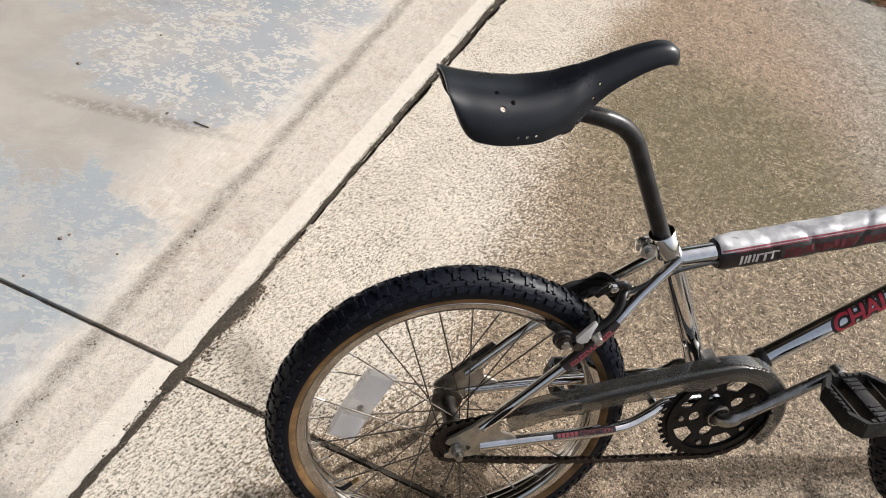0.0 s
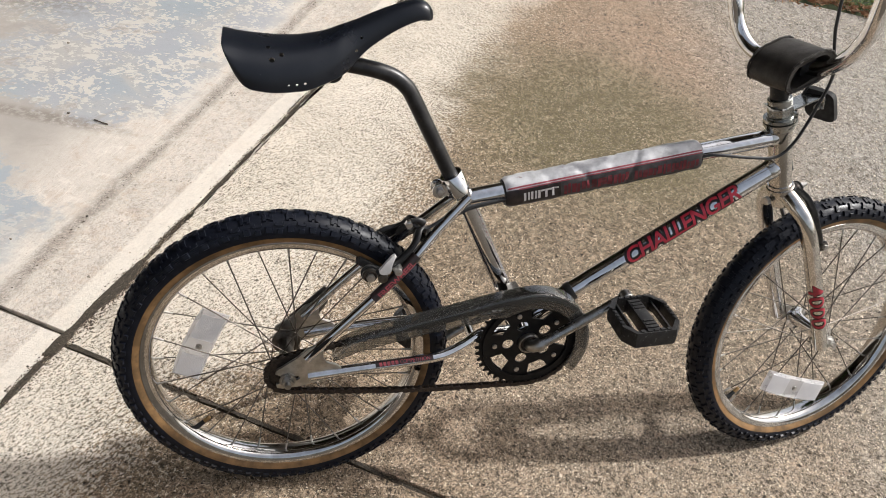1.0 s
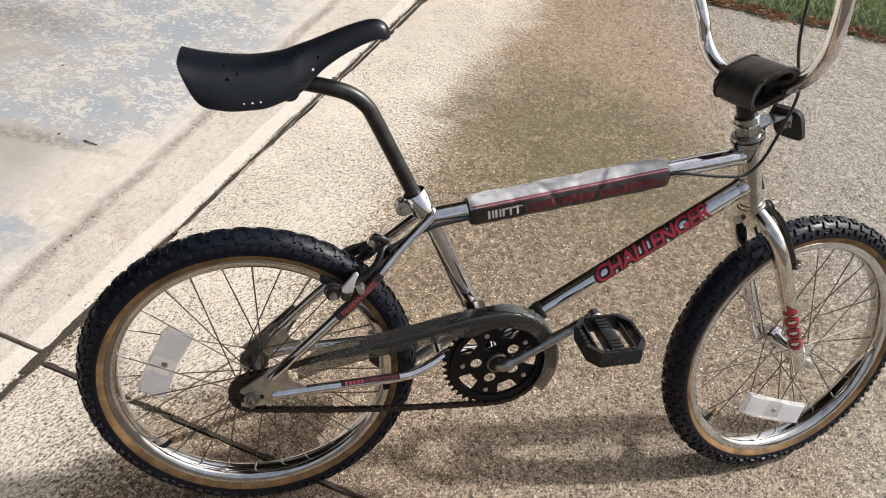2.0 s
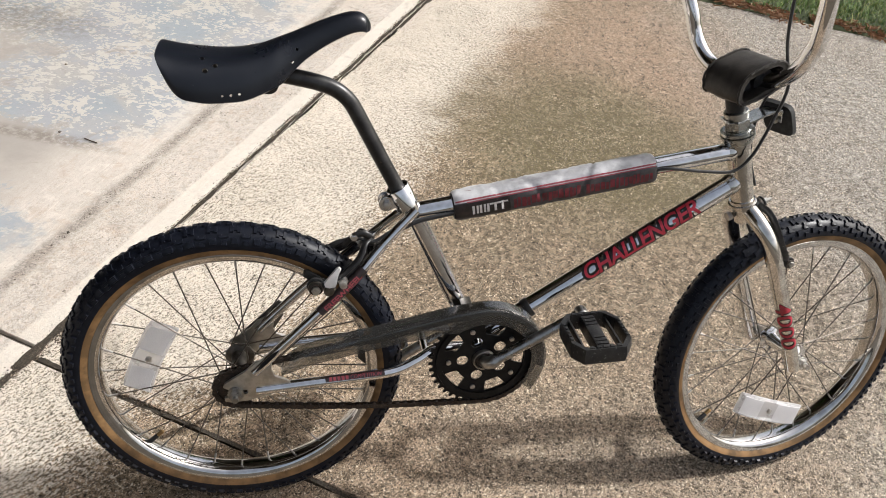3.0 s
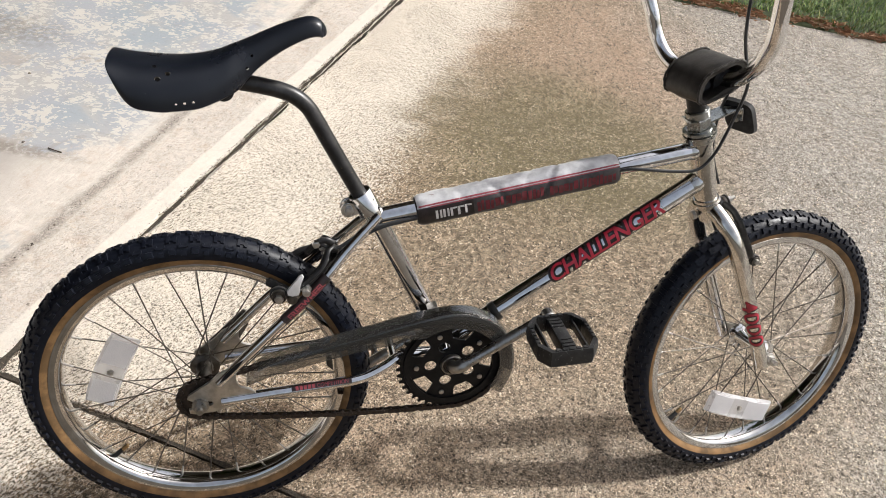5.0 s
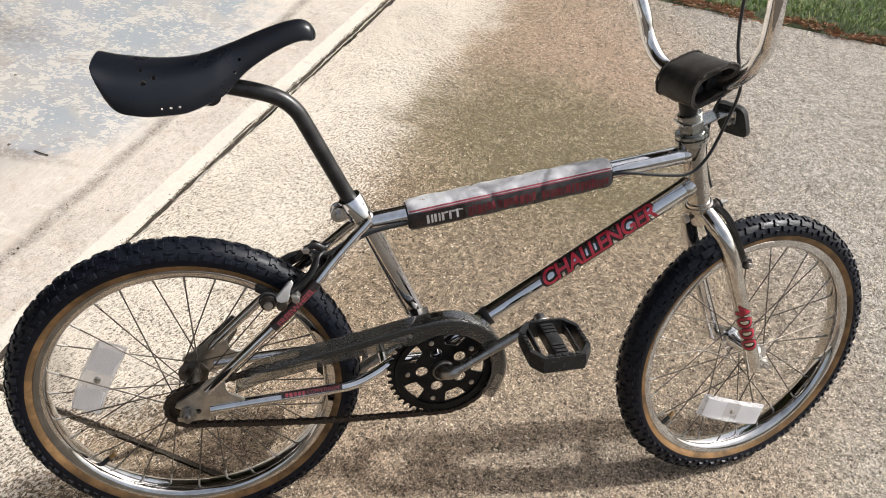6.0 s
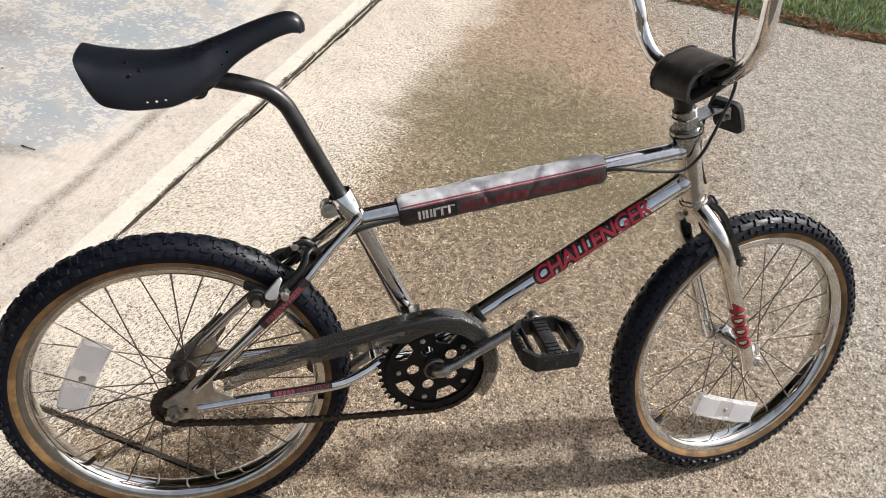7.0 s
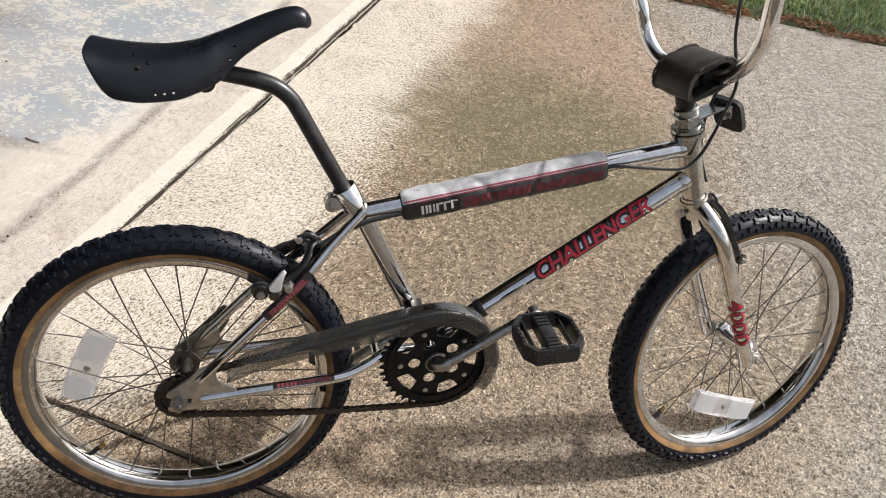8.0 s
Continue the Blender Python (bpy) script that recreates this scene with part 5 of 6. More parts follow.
def saddle_shell():
    bm = bmesh.new()
    n = 33
    dense = []
    for i in range(len(STATIONS) - 1):
        a, b, c, d = (STATIONS[max(0, min(len(STATIONS) - 1, i + k))] for k in (-1, 0, 1, 2))
        for t in (0.0, 0.34, 0.67):
            dense.append(tuple(0.5 * (2 * q + (r_ - p) * t + (2 * p - 5 * q + 4 * r_ - s_) * t * t + (3 * q - p - 3 * r_ + s_) * t ** 3) for p, q, r_, s_ in zip(a, b, c, d)))
    dense.append(STATIONS[-1])

    def ring(st, inset):
        x, z, w, drop = st
        out = []
        for j in range(n):
            u = -1 + 2 * j / (n - 1)
            k = abs(u)
            y = math.copysign((w - inset) * math.sin(min(1.0, k * 1.06) * math.pi / 2) ** 0.95, u) if k else 0.0
            zz = z - inset - (drop - inset * 0.4) * k ** 2.3
            # the channel that runs down the middle of the wide part
            zz -= 0.0015 * max(0.0, 1 - (u / 0.35) ** 2) * max(0.0, 1 - abs(x - 0.02) / 0.07)
            out.append(bm.verts.new((x + (0.004 + 0.0105 * max(0.0, (k - 0.5) / 0.5) ** 1.5) * max(0.0, min(1.0, (0.0 - x) / 0.066)), y, zz)))
        return out
    outer = [ring(s, 0.0) for s in dense]
    inner = [ring(s, 0.0032) for s in dense[:-6]]
    for grid in (outer, inner):
        for a, b in zip(grid, grid[1:]):
            for j in range(n - 1):
                bm.faces.new((a[j], a[j + 1], b[j + 1], b[j]))
    for j in range(n - 1):
        bm.faces.new((outer[0][j], outer[0][j + 1], inner[0][j + 1], inner[0][j]))
    for i in range(len(inner) - 1):
        for j in (0, n - 1):
            bm.faces.new((outer[i][j], outer[i + 1][j], inner[i + 1][j], inner[i][j]))
    k = len(inner) - 1
    for j in range(n - 1):
        bm.faces.new((outer[k][j], outer[k][j + 1], inner[k][j + 1], inner[k][j]))
    return bm


def drilled(bm, holes):
    """Cuts round holes, given as start and end points and radius, through a shell."""
    bmesh.ops.recalc_face_normals(bm, faces=bm.faces)
    me, cut = bpy.data.meshes.new("shell"), bpy.data.meshes.new("drill")
    bm.to_mesh(me)
    bm.free()
    c = bmesh.new()
    for a, b, r in holes:
        tube(c, [a, b], r, 14)
    bmesh.ops.recalc_face_normals(c, faces=c.faces)
    c.to_mesh(cut)
    c.free()
    body, drill = new("shell", me), new("drill", cut)
    mod = body.modifiers.new("drill", "BOOLEAN")
    mod.object, mod.operation, mod.solver = drill, "DIFFERENCE", "EXACT"
    bpy.context.view_layer.update()
    out = bpy.data.meshes.new_from_object(body.evaluated_get(bpy.context.evaluated_depsgraph_get()))
    res = bmesh.new()
    res.from_mesh(out)
    for o in (body, drill):
        bpy.data.objects.remove(o)
    return res


def on_saddle(x, u):
    """A place on the saddle's skin and the way out of it. u: from -1, the right edge, to 1."""
    i = max(k for k in range(len(STATIONS) - 1) if STATIONS[k][0] <= x)
    a, b = STATIONS[i], STATIONS[i + 1]
    f = (x - a[0]) / (b[0] - a[0])
    z, w, drop = (a[k] + (b[k] - a[k]) * f for k in (1, 2, 3))
    at = lambda q: Vector((x, math.copysign(w * math.sin(min(1.0, abs(q) * 1.06) * math.pi / 2) ** 0.95, q), z - drop * abs(q) ** 2.3))
    t = at(min(u + 0.02, 1)) - at(max(u - 0.02, -1))
    return at(u), Vector((0, -t.z, t.y)).normalized()


holes = []
for x, u, r in ((-0.0153, -0.32, 0.003), (0.0005, -0.48, 0.0031), (-0.011, -0.57, 0.0035), (-0.0153, 0.32, 0.003), (0.0005, 0.48, 0.0031), (-0.011, 0.57, 0.0035),
                (0.008, -0.93, 0.0014), (0.018, -0.93, 0.0017), (0.028, -0.93, 0.0017), (0.008, 0.93, 0.0021), (0.018, 0.93, 0.0024), (0.028, 0.93, 0.0024), (0.092, -0.86, 0.0018), (0.098, -0.7, 0.0018)):
    p, w = on_saddle(x, u)
    holes.append((p + w * 0.006, p - w * 0.009, r))
saddle = part("saddle", drilled(saddle_shell(), holes), SADDLE_PLASTIC, bicycle, "black moulded plastic saddle with drilled holes", crease=50.0)
bm = bmesh.new()
brick(bm, pose(0.062, 0, 0.7345, 0, -14, 0), 0.05, 0.03, 0.012, 0.003)
brick(bm, pose(0.062, 0, 0.748, 0, -14, 0), 0.04, 0.04, 0.02, 0.003)
for y in (-0.034, 0.034):
    plate(bm, circle(0.062, 0.722, 0.013, 180, 360, 10) + [(0.075, 0.745), (0.049, 0.745)], y - 0.002, y + 0.002, 0.0006)
brick(bm, pose(0.062, 0, 0.73), 0.018, 0.066, 0.012, 0.002)
part("saddle_mount", bm, BLACK_METAL, saddle, "black steel saddle mount")

# ---- pad round the top tube ----
pt0, pt1 = Vector((0.3155, 0, 0.5375)), Vector((0.6165, 0, 0.6005))
pway = (pt1 - pt0).normalized()
plen = (pt1 - pt0).length
pup = Vector((0, -1, 0)).cross(pway)
pup = pup if pup.z > 0 else -pup


def pad_point(s, angle, extra=0.0):
    """A place on the padded sleeve: s along it, angle in degrees above its right-hand side."""
    k = radians(angle)
    dent = 0.0
    for at, depth, slope in ((0.073, 0.0016, 0.00012), (0.128, 0.0022, 0.00018), (0.193, 0.0026, -0.00018), (0.16, 0.001, -0.00012)):
        dent += depth * max(0.0, 1 - ((s - at + slope * angle * 1.2) / 0.004) ** 2)
    end = 0.0035 * (max(0.0, 1 - s / 0.008) + max(0.0, 1 - (plen - s) / 0.008))
    sag = 0.0016 * noise.noise((s * 30, angle * 0.02, 2.0)) + 0.0008 * noise.noise((s * 90, angle * 0.05, 5.0))
    ca, sa = math.cos(k), math.sin(k)
    box = (abs(ca) ** 3.2 + abs(sa) ** 3.2) ** (-1 / 3.2)
    r = 0.0205 * (0.55 + 0.45 * box) - dent - end + sag + extra
    low = 0.0045 if sa < 0 else 0.0
    return pt0 + pway * s + Vector((0, -1, 0)) * ca * r + pup * (sa * r - low * -sa)


def sleeve(a0, a1, steps, s0, s1, material, parent, name, label, extra=0.0, rows=64):
    bm = bmesh.new()
    grid = [[bm.verts.new(pad_point(s0 + (s1 - s0) * i / rows, a0 + (a1 - a0) * j / steps, extra)) for j in range(steps + 1)] for i in range(rows + 1)]
    for a, b in zip(grid, grid[1:]):
        for j in range(steps):
            bm.faces.new((a[j], a[j + 1], b[j + 1], b[j]))
    return part(name, bm, material, parent, label, crease=70.0)


bm = bmesh.new()
rings = []
for s, k in ((0.0005, 0.55), (0.0004, 0.97), (0.004, 0.96), (0.012, 0.8), (plen - 0.012, 0.8), (plen - 0.004, 0.96), (plen - 0.0004, 0.97), (plen - 0.0005, 0.55)):
    ctr = pt0 + pway * s
    rings.append([bm.verts.new(ctr + (pad_point(s, 360 * j / 32) - ctr) * k) for j in range(32)])
for a, b in zip(rings, rings[1:]):
    for j in range(32):
        bm.faces.new((a[j], a[(j + 1) % 32], b[(j + 1) % 32], b[j]))
tube_pad = part("tube_pad", bm, BLACK_RUBBER, bicycle, "worn vinyl pad on the top tube, silver above, charcoal below")
sleeve(25, 205, 20, 0.002, plen - 0.0015, VINYL_SILVER, tube_pad, "pad_top", "crinkled silver vinyl")
sleeve(-155, 25, 20, 0.002, plen - 0.0015, VINYL_GREY, tube_pad, "pad_side", "charcoal grey vinyl")
sleeve(30, 36, 3, 0.004, plen - 0.003, VINYL_RED, tube_pad, "stripe", "thin red stripe", 0.0004)
sleeve(22, 26.5, 3, 0.02, plen - 0.003, VINYL_RED, tube_pad, "stripe", "thin red stripe", 0.0004)
sleeve(-58, 20, 8, 0.002, 0.083, DECAL_BLACK, tube_pad, "pad_panel", "black printed panel", 0.0003, 16)
# white mark on the panel, drawn as plain bars
bm = bmesh.new()
for k in range(5):
    for dx, a0, a1, w in ((0.0, -28, 6, 0.0036), (0.0062, -28, 6, 0.003)) if k < 2 else ((0.0, -28, 6, 0.0036), (0.004, -2, 6, 0.006)):
        s = 0.0265 + k * 0.0108 + dx
        grid = [[bm.verts.new(pad_point(s + w * i / 2, a0 + (a1 - a0) * j / 4, 0.0008)) for j in range(5)] for i in range(3)]
        for a, b in zip(grid, grid[1:]):
            for j in range(4):
                bm.faces.new((a[j], a[j + 1], b[j + 1], b[j]))
part("pad_mark", bm, PRINT_WHITE, tube_pad, "white printed bars", crease=70.0)
bm = bmesh.new()
rp = random.Random(4)
for s0, s1 in ((0.088, 0.123), (0.131, 0.188), (0.197, plen - 0.014)):
    s = s0
    while s < s1:
        w = rp.uniform(0.004, 0.0075)
        a0, a1 = rp.uniform(-34, -26), rp.uniform(-2, 8)
        grid = [[bm.verts.new(pad_point(s + w * i / 2, a0 + (a1 - a0) * j / 4, 0.0006)) for j in range(5)] for i in range(3)]
        for a, b in zip(grid, grid[1:]):
            for j in range(4):
                bm.faces.new((a[j], a[j + 1], b[j + 1], b[j]))
        s += w + rp.uniform(0.0008, 0.0022)
part("pad_print", bm, PRINT_RED, tube_pad, "faded dark red printing", crease=70.0)

# ---- headset, stem, handlebar ----
def along(s, r):
    return (HEAD_TOP + axis * s, r)


bm = bmesh.new()
steps = [along(s, r) for s, r in ((-0.027, 0.0185), (-0.026, 0.0212), (-0.0185, 0.0232), (-0.018, 0.0245), (-0.0135, 0.0248), (-0.013, 0.0205), (-0.0115, 0.0205), (-0.011, 0.0246), (-0.0065, 0.0242), (-0.006, 0.02), (-0.004, 0.02))]
tube(bm, [p for p, _ in steps], [r for _, r in steps], 28)
headset = part("headset", bm, SATIN_STEEL, bicycle, "chrome headset cups and locknut", STEER)
bm = bmesh.new()
tube(bm, [HEAD_TOP + axis * s for s in (-0.004, -0.003, 0.011, 0.0125)], [0.0185, 0.0196, 0.0196, 0.0182], 6)
tube(bm, [HEAD_TOP + axis * s for s in (0.0125, 0.0135, 0.023, 0.024)], [0.017, 0.0178, 0.0178, 0.0165], 28)
part("locknut", bm, SATIN_STEEL, headset, "", STEER, crease=25.0)
bm = bmesh.new()
tube(bm, [HEAD_TOP + axis * s for s in (-0.0132, -0.0125, -0.0118, -0.0112)], [0.0206, 0.0222, 0.0222, 0.0206], 28)
part("bearing_gap", bm, GREASY, headset, "dark greasy bearing gap", STEER)
bm = bmesh.new()
tube(bm, [HEAD_LOW + axis * s for s in (0.005, 0.004, -0.003, -0.0035, -0.008)], [0.0195, 0.0212, 0.0212, 0.0185, 0.018], 28)
part("lower_cup", bm, DULL_CHROME, headset, "", STEER)

BAR = Vector((0.745, 0, 0.735))
bm = bmesh.new()
tube(bm, [HEAD_TOP + axis * s for s in (0.022, 0.03, 0.056)], [0.0142, 0.0142, 0.0145], 18)
tube(bm, [HEAD_TOP + axis * 0.05 + Vector((0, 0, 0.004)), BAR + Vector((0.002, 0, 0))], [0.0155, 0.017], 16)
tube(bm, [BAR + Vector((0, -0.022, 0)), BAR + Vector((0, 0.022, 0))], 0.0175, 18)
stem = part("stem", bm, BLACK_METAL, bicycle, "dark steel stem beneath a pad", STEER)

# a padded sleeve folded over the stem: a closed outline in (x, z), thick, open at both ends
outline = [(0.6995, 0.7065), (0.6935, 0.711), (0.691, 0.72), (0.6925, 0.734), (0.6985, 0.7455), (0.709, 0.7535), (0.7235, 0.7605), (0.738, 0.766), (0.7495, 0.7685), (0.7585, 0.766), (0.7645, 0.759), (0.767, 0.7475), (0.763, 0.737), (0.752, 0.729), (0.738, 0.721), (0.722, 0.714), (0.708, 0.709)]
PAD_MID = Vector((0.729, 0, 0.734))
bm = bmesh.new()
grid = []
k = len(outline)
for i in range(13):
    y = -0.041 + 0.082 * i / 12
    puff = 0.0018 * (1 - (2 * i / 12 - 1) ** 4) - 0.001
    row, back = [], []
    for x, z in outline:
        p = Vector((x, 0, z)) - PAD_MID
        w = puff + 0.0015 * noise.noise((x * 70, y * 70, z * 70)) + 0.0012 * noise.noise((x * 25, y * 25, z * 25 + 3))
        q = PAD_MID + p * (1 + w / p.length)
        row.append(bm.verts.new((q.x, y + 0.0016 * noise.noise((x * 90, 2.0, z * 90)), q.z)))
        q = PAD_MID + p * (1 - 0.0075 / p.length)
        back.append(bm.verts.new((q.x, y * 0.985, q.z)))
    grid.append((row, back))
for (ra, ba), (rb, bb_) in zip(grid, grid[1:]):
    for j in range(k):
        bm.faces.new((ra[j], ra[(j + 1) % k], rb[(j + 1) % k], rb[j]))
        bm.faces.new((ba[j], ba[(j + 1) % k], bb_[(j + 1) % k], bb_[j]))
for row, back in (grid[0], grid[-1]):
    for j in range(k):
        bm.faces.new((row[j], row[(j + 1) % k], back[(j + 1) % k], back[j]))
part("stem_pad", bm, VINYL_BLACK, stem, "black vinyl stem pad with overlocked seams", STEER, crease=60.0)
for y in (-0.041, 0.041):
    bm = bmesh.new()
    line = curve_points([(x, y, z) for x, z in outline + outline[:1]], 4)
    line = [p + (p - PAD_MID).normalized() * 0.0013 * noise.noise(p * 190) + Vector((0, 0.0012 * noise.noise(p * 150 + Vector((5, 0, 0))), 0)) for p in line]
    tube(bm, line, [0.0016 + 0.0008 * (i % 3 == 0) for i in range(len(line))], 8)
    part("seam", bm, VINYL_BLACK, stem, "black overlocked edge of the pad", STEER)

bm = bmesh.new()
upper_bar = [(0.684, 0.148, 0.91), (0.672, 0.16, 0.944), (0.662, 0.19, 0.955), (0.64, 0.26, 0.958), (0.618, 0.32, 0.96)]
left = curve_points([(0.745, 0.0, 0.734), (0.745, 0.05, 0.734), (0.7435, 0.08, 0.7375), (0.7395, 0.101, 0.7495), (0.7335, 0.1145, 0.768), (0.727, 0.1195, 0.787), (0.7155, 0.123, 0.819)] + upper_bar, 6)
right = curve_points([(x, -y, z) for x, y, z in upper_bar[::-1]] + [(0.7, -0.139, 0.862), (0.7185, -0.121, 0.81), (0.7255, -0.1085, 0.79), (0.7325, -0.092, 0.77), (0.7395, -0.067, 0.751), (0.743, -0.04, 0.739), (0.745, 0.0, 0.734)], 6)
tube(bm, right + left[1:], 0.0112, 18)
BAR_STEER = Matrix.Translation(HEAD_LOW) @ Matrix.Rotation(radians(14.0), 4, STEER_AXIS) @ Matrix.Translation(-HEAD_LOW)
handlebar = part("handlebar", bm, CHROME, bicycle, "high-rise chrome handlebar", BAR_STEER)
for s in (-1, 1):
    bm = bmesh.new()
    pts = [Vector((0.662, s * 0.19, 0.955)).lerp(Vector((0.618, s * 0.32, 0.96)), f / 14) for f in range(2, 15)]
    tube(bm, pts, [0.0165 if i % 2 else 0.0148 for i in range(len(pts))], 16)
    part("grip", bm, BLACK_RUBBER, handlebar, "black ribbed rubber grip", BAR_STEER)

# bracket and black reflector housing before the head tube
bm = bmesh.new()
plate(bm, [(0.712, 0.6735), (0.742, 0.6735), (0.776, 0.6905), (0.7915, 0.6955), (0.7935, 0.6935), (0.795, 0.676), (0.793, 0.6755), (0.7915, 0.6912), (0.7905, 0.693), (0.777, 0.6882), (0.7425, 0.671), (0.712, 0.671)], -0.0155, 0.0155, 0.0006)
bracket = part("reflector_bracket", bm, SATIN_STEEL, bicycle, "bent satin steel bracket holding a black reflector")
wide_way, down_way = Vector((0.5, -0.866, 0.0)), Vector((0.383, 0.0, -0.924))
face_way = wide_way.cross(down_way).normalized()
if face_way.x < 0:
    face_way = -face_way
mid = Vector((0.7945, -0.004, 0.678))
shape = [(0.0235 * math.copysign(abs(math.cos(k)) ** 0.42, math.cos(k)), 0.0245 * math.copysign(abs(math.sin(k)) ** 0.42, math.sin(k))) for k in (2 * math.pi * (i + 0.5) / 28 for i in range(28))]
for piece, material, steps in (("reflector_housing", BLACK_RUBBER, ((0.0, 0.9), (0.0, 1.0), (0.0075, 1.04))), ("reflector_lens", REFLECTOR, ((0.0078, 0.96), (0.0095, 0.96), (0.0102, 0.92)))):
    bm = bmesh.new()
    rings = [[bm.verts.new(mid + face_way * d + wide_way * (a * k) + down_way * (b * k)) for a, b in shape] for d, k in steps]
    bm.faces.new(rings[0])
    bm.faces.new(rings[-1][::-1])
    for a, b in zip(rings, rings[1:]):
        for i in range(28):
            bm.faces.new((a[i], b[i], b[(i + 1) % 28], a[(i + 1) % 28]))
    part(piece, bm, material, bracket, "black plastic reflector back" if material is BLACK_RUBBER else "clear white reflector lens", crease=30)
bm = bmesh.new()
tube(bm, [mid - face_way * 0.008, mid - face_way * 0.0005], 0.0048, 6)
part("nut", bm, ZINC, bracket, "small steel nut")

# ---- fork ----
bm = bmesh.new()
tube(bm, [HEAD_LOW + axis * s for s in (0.0, -0.012, -0.03)], [0.0165, 0.0165, 0.014], 20)
fork = part("fork", bm, DULL_CHROME, bicycle, "chrome fork with red number decal", STEER)
for s in (-1, 1):
    bm = bmesh.new()
    pts = curve_points([(0.783, s * 0.003, 0.533), (0.786, s * 0.016, 0.5285), (0.793, s * 0.035, 0.5145), (0.8035, s * 0.0475, 0.4945), (0.8195, s * 0.0525, 0.463), (0.8515, s * 0.054, 0.3975), (0.888, s * 0.055, 0.321), (0.9245, s * 0.0555, 0.2435)], 7)
    r = [0.0132 if p.z > 0.45 else 0.0132 - (0.45 - p.z) * 0.006 for p in pts]
    tube(bm, pts, r, 18)
    part("fork_leg", bm, DULL_CHROME if s < 0 else CHROME, fork, "", STEER)
    bm = bmesh.new()
    plate(bm, [(0.915, 0.262), (0.925, 0.268), (0.94, 0.262), (0.9505, 0.253), (0.951, 0.243), (0.944, 0.236), (0.93, 0.2345), (0.918, 0.238)], s * 0.0515, s * 0.0475, 0.0007)
    part("fork_end", bm, PLATE_STEEL, fork, "", STEER)
    bm = bmesh.new()
    y0 = s * 0.0515
    disc(bm, WHEEL, y0 if s < 0 else y0 + 0.008, FRONT_Z, 0.0082, 0.008, 6, 0.0006)
    tube(bm, [(WHEEL, y0, FRONT_Z), (WHEEL, y0 + s * 0.016, FRONT_Z)], 0.0046, 12)
    disc(bm, WHEEL, y0 + (0.0005 if s < 0 else 0.0018), FRONT_Z, 0.0112, 0.0022, 18)
    part("axle_nut", bm, ZINC, front_wheel, "steel axle nut", STEER)
lway = (Vector((0.8515, -0.054, 0.3975)) - Vector((0.9245, -0.0555, 0.2435))).normalized()
for swell, lift, material in ((0.0013, 0.0004, DECAL_BLACK), (0.0004, 0.0009, DECAL_RED)):
    bm = fit_length(lettering("4000", 0.036, 0.0, swell, cuts=12), 0.1 + swell * 2)
    for v in bm.verts:
        v.co.y = v.co.y - 0.0128
    # the figures read down the leg
    wrap(bm, Vector((0.8515, -0.054, 0.3975)) - lway * 0.012, -lway, 0.0128, -28.0, lift)
    part("lettering", bm, material, fork, "red number decal with black outline", STEER)

# ---- cranks, chain, guard ----
bm = bmesh.new()
N_TEETH, R_RING = 42, 0.0835
teeth = []
for i in range(N_TEETH):
    for f, r in ((0.0, R_RING - 0.003), (0.3, R_RING - 0.0025), (0.45, R_RING + 0.0035), (0.62, R_RING + 0.0035), (0.78, R_RING - 0.0025)):
        k = 2 * math.pi * (i + f) / N_TEETH
        teeth.append((r * math.cos(k), r * math.sin(k)))


def ring_holes():
    """Five round and five curved windows, as outlines in polar order."""
    out = []
    for i in range(5):
        a = 72 * i + 5
        o = [(0.0655, a - 16), (0.0655, a - 5), (0.0655, a + 5), (0.0655, a + 16), (0.056, a + 15.5), (0.046, a + 13), (0.045, a), (0.046, a - 13), (0.056, a - 15.5)]
        out.append([(r * math.cos(radians(k)), r * math.sin(radians(k))) for r, k in o])
        c, r = 72 * i + 41, 0.0095
        out.append([(0.033 * math.cos(radians(c)) + r * math.cos(radians(q)), 0.033 * math.sin(radians(c)) + r * math.sin(radians(q))) for q in range(0, 360, 30)])
    return out


body = bmesh.new()
plate(body, [(BB.x + x, BB.z + z) for x, z in teeth], -0.0445, -0.0475)
bmesh.ops.recalc_face_normals(body, faces=body.faces)
cut = bmesh.new()
for o in ring_holes():
    plate(cut, [(BB.x + x, BB.z + z) for x, z in o], -0.035, -0.06)


def carved(bm, cutter):
    """Takes one solid out of another."""
    for b in (bm, cutter):
        bmesh.ops.recalc_face_normals(b, faces=b.faces)
    obs = []
    for b in (bm, cutter):
        me = bpy.data.meshes.new("solid")
        b.to_mesh(me)
        b.free()
        obs.append(new("solid", me))
    mod = obs[0].modifiers.new("carve", "BOOLEAN")
    mod.object, mod.operation, mod.solver = obs[1], "DIFFERENCE", "EXACT"
    bpy.context.view_layer.update()
    out = bpy.data.meshes.new_from_object(obs[0].evaluated_get(bpy.context.evaluated_depsgraph_get()))
    res = bmesh.new()
    res.from_mesh(out)
    for o in obs:
        bpy.data.objects.remove(o)
    return res


chainring = part("chainring", carved(body, cut), RING_BLACK, bicycle, "black steel chainring with cut-out windows")
bm = bmesh.new()
lathe(bm, [(0.0665, -0.0478), (0.0665, -0.0508), (0.0755, -0.0508), (0.0765, -0.0478)], BB.x, BB.z, 64)
part("ring_lip", bm, RING_BLACK, chainring)
for i in range(5):
    a = radians(72 * i + 41)
    bm = bmesh.new()
    disc(bm, BB.x + 0.0555 * math.cos(a), -0.0475, BB.z + 0.0555 * math.sin(a), 0.0042, 0.003, 12, 0.0008)
    part("rivet", bm, ZINC, chainring, "bright steel rivet")
bm = bmesh.new()
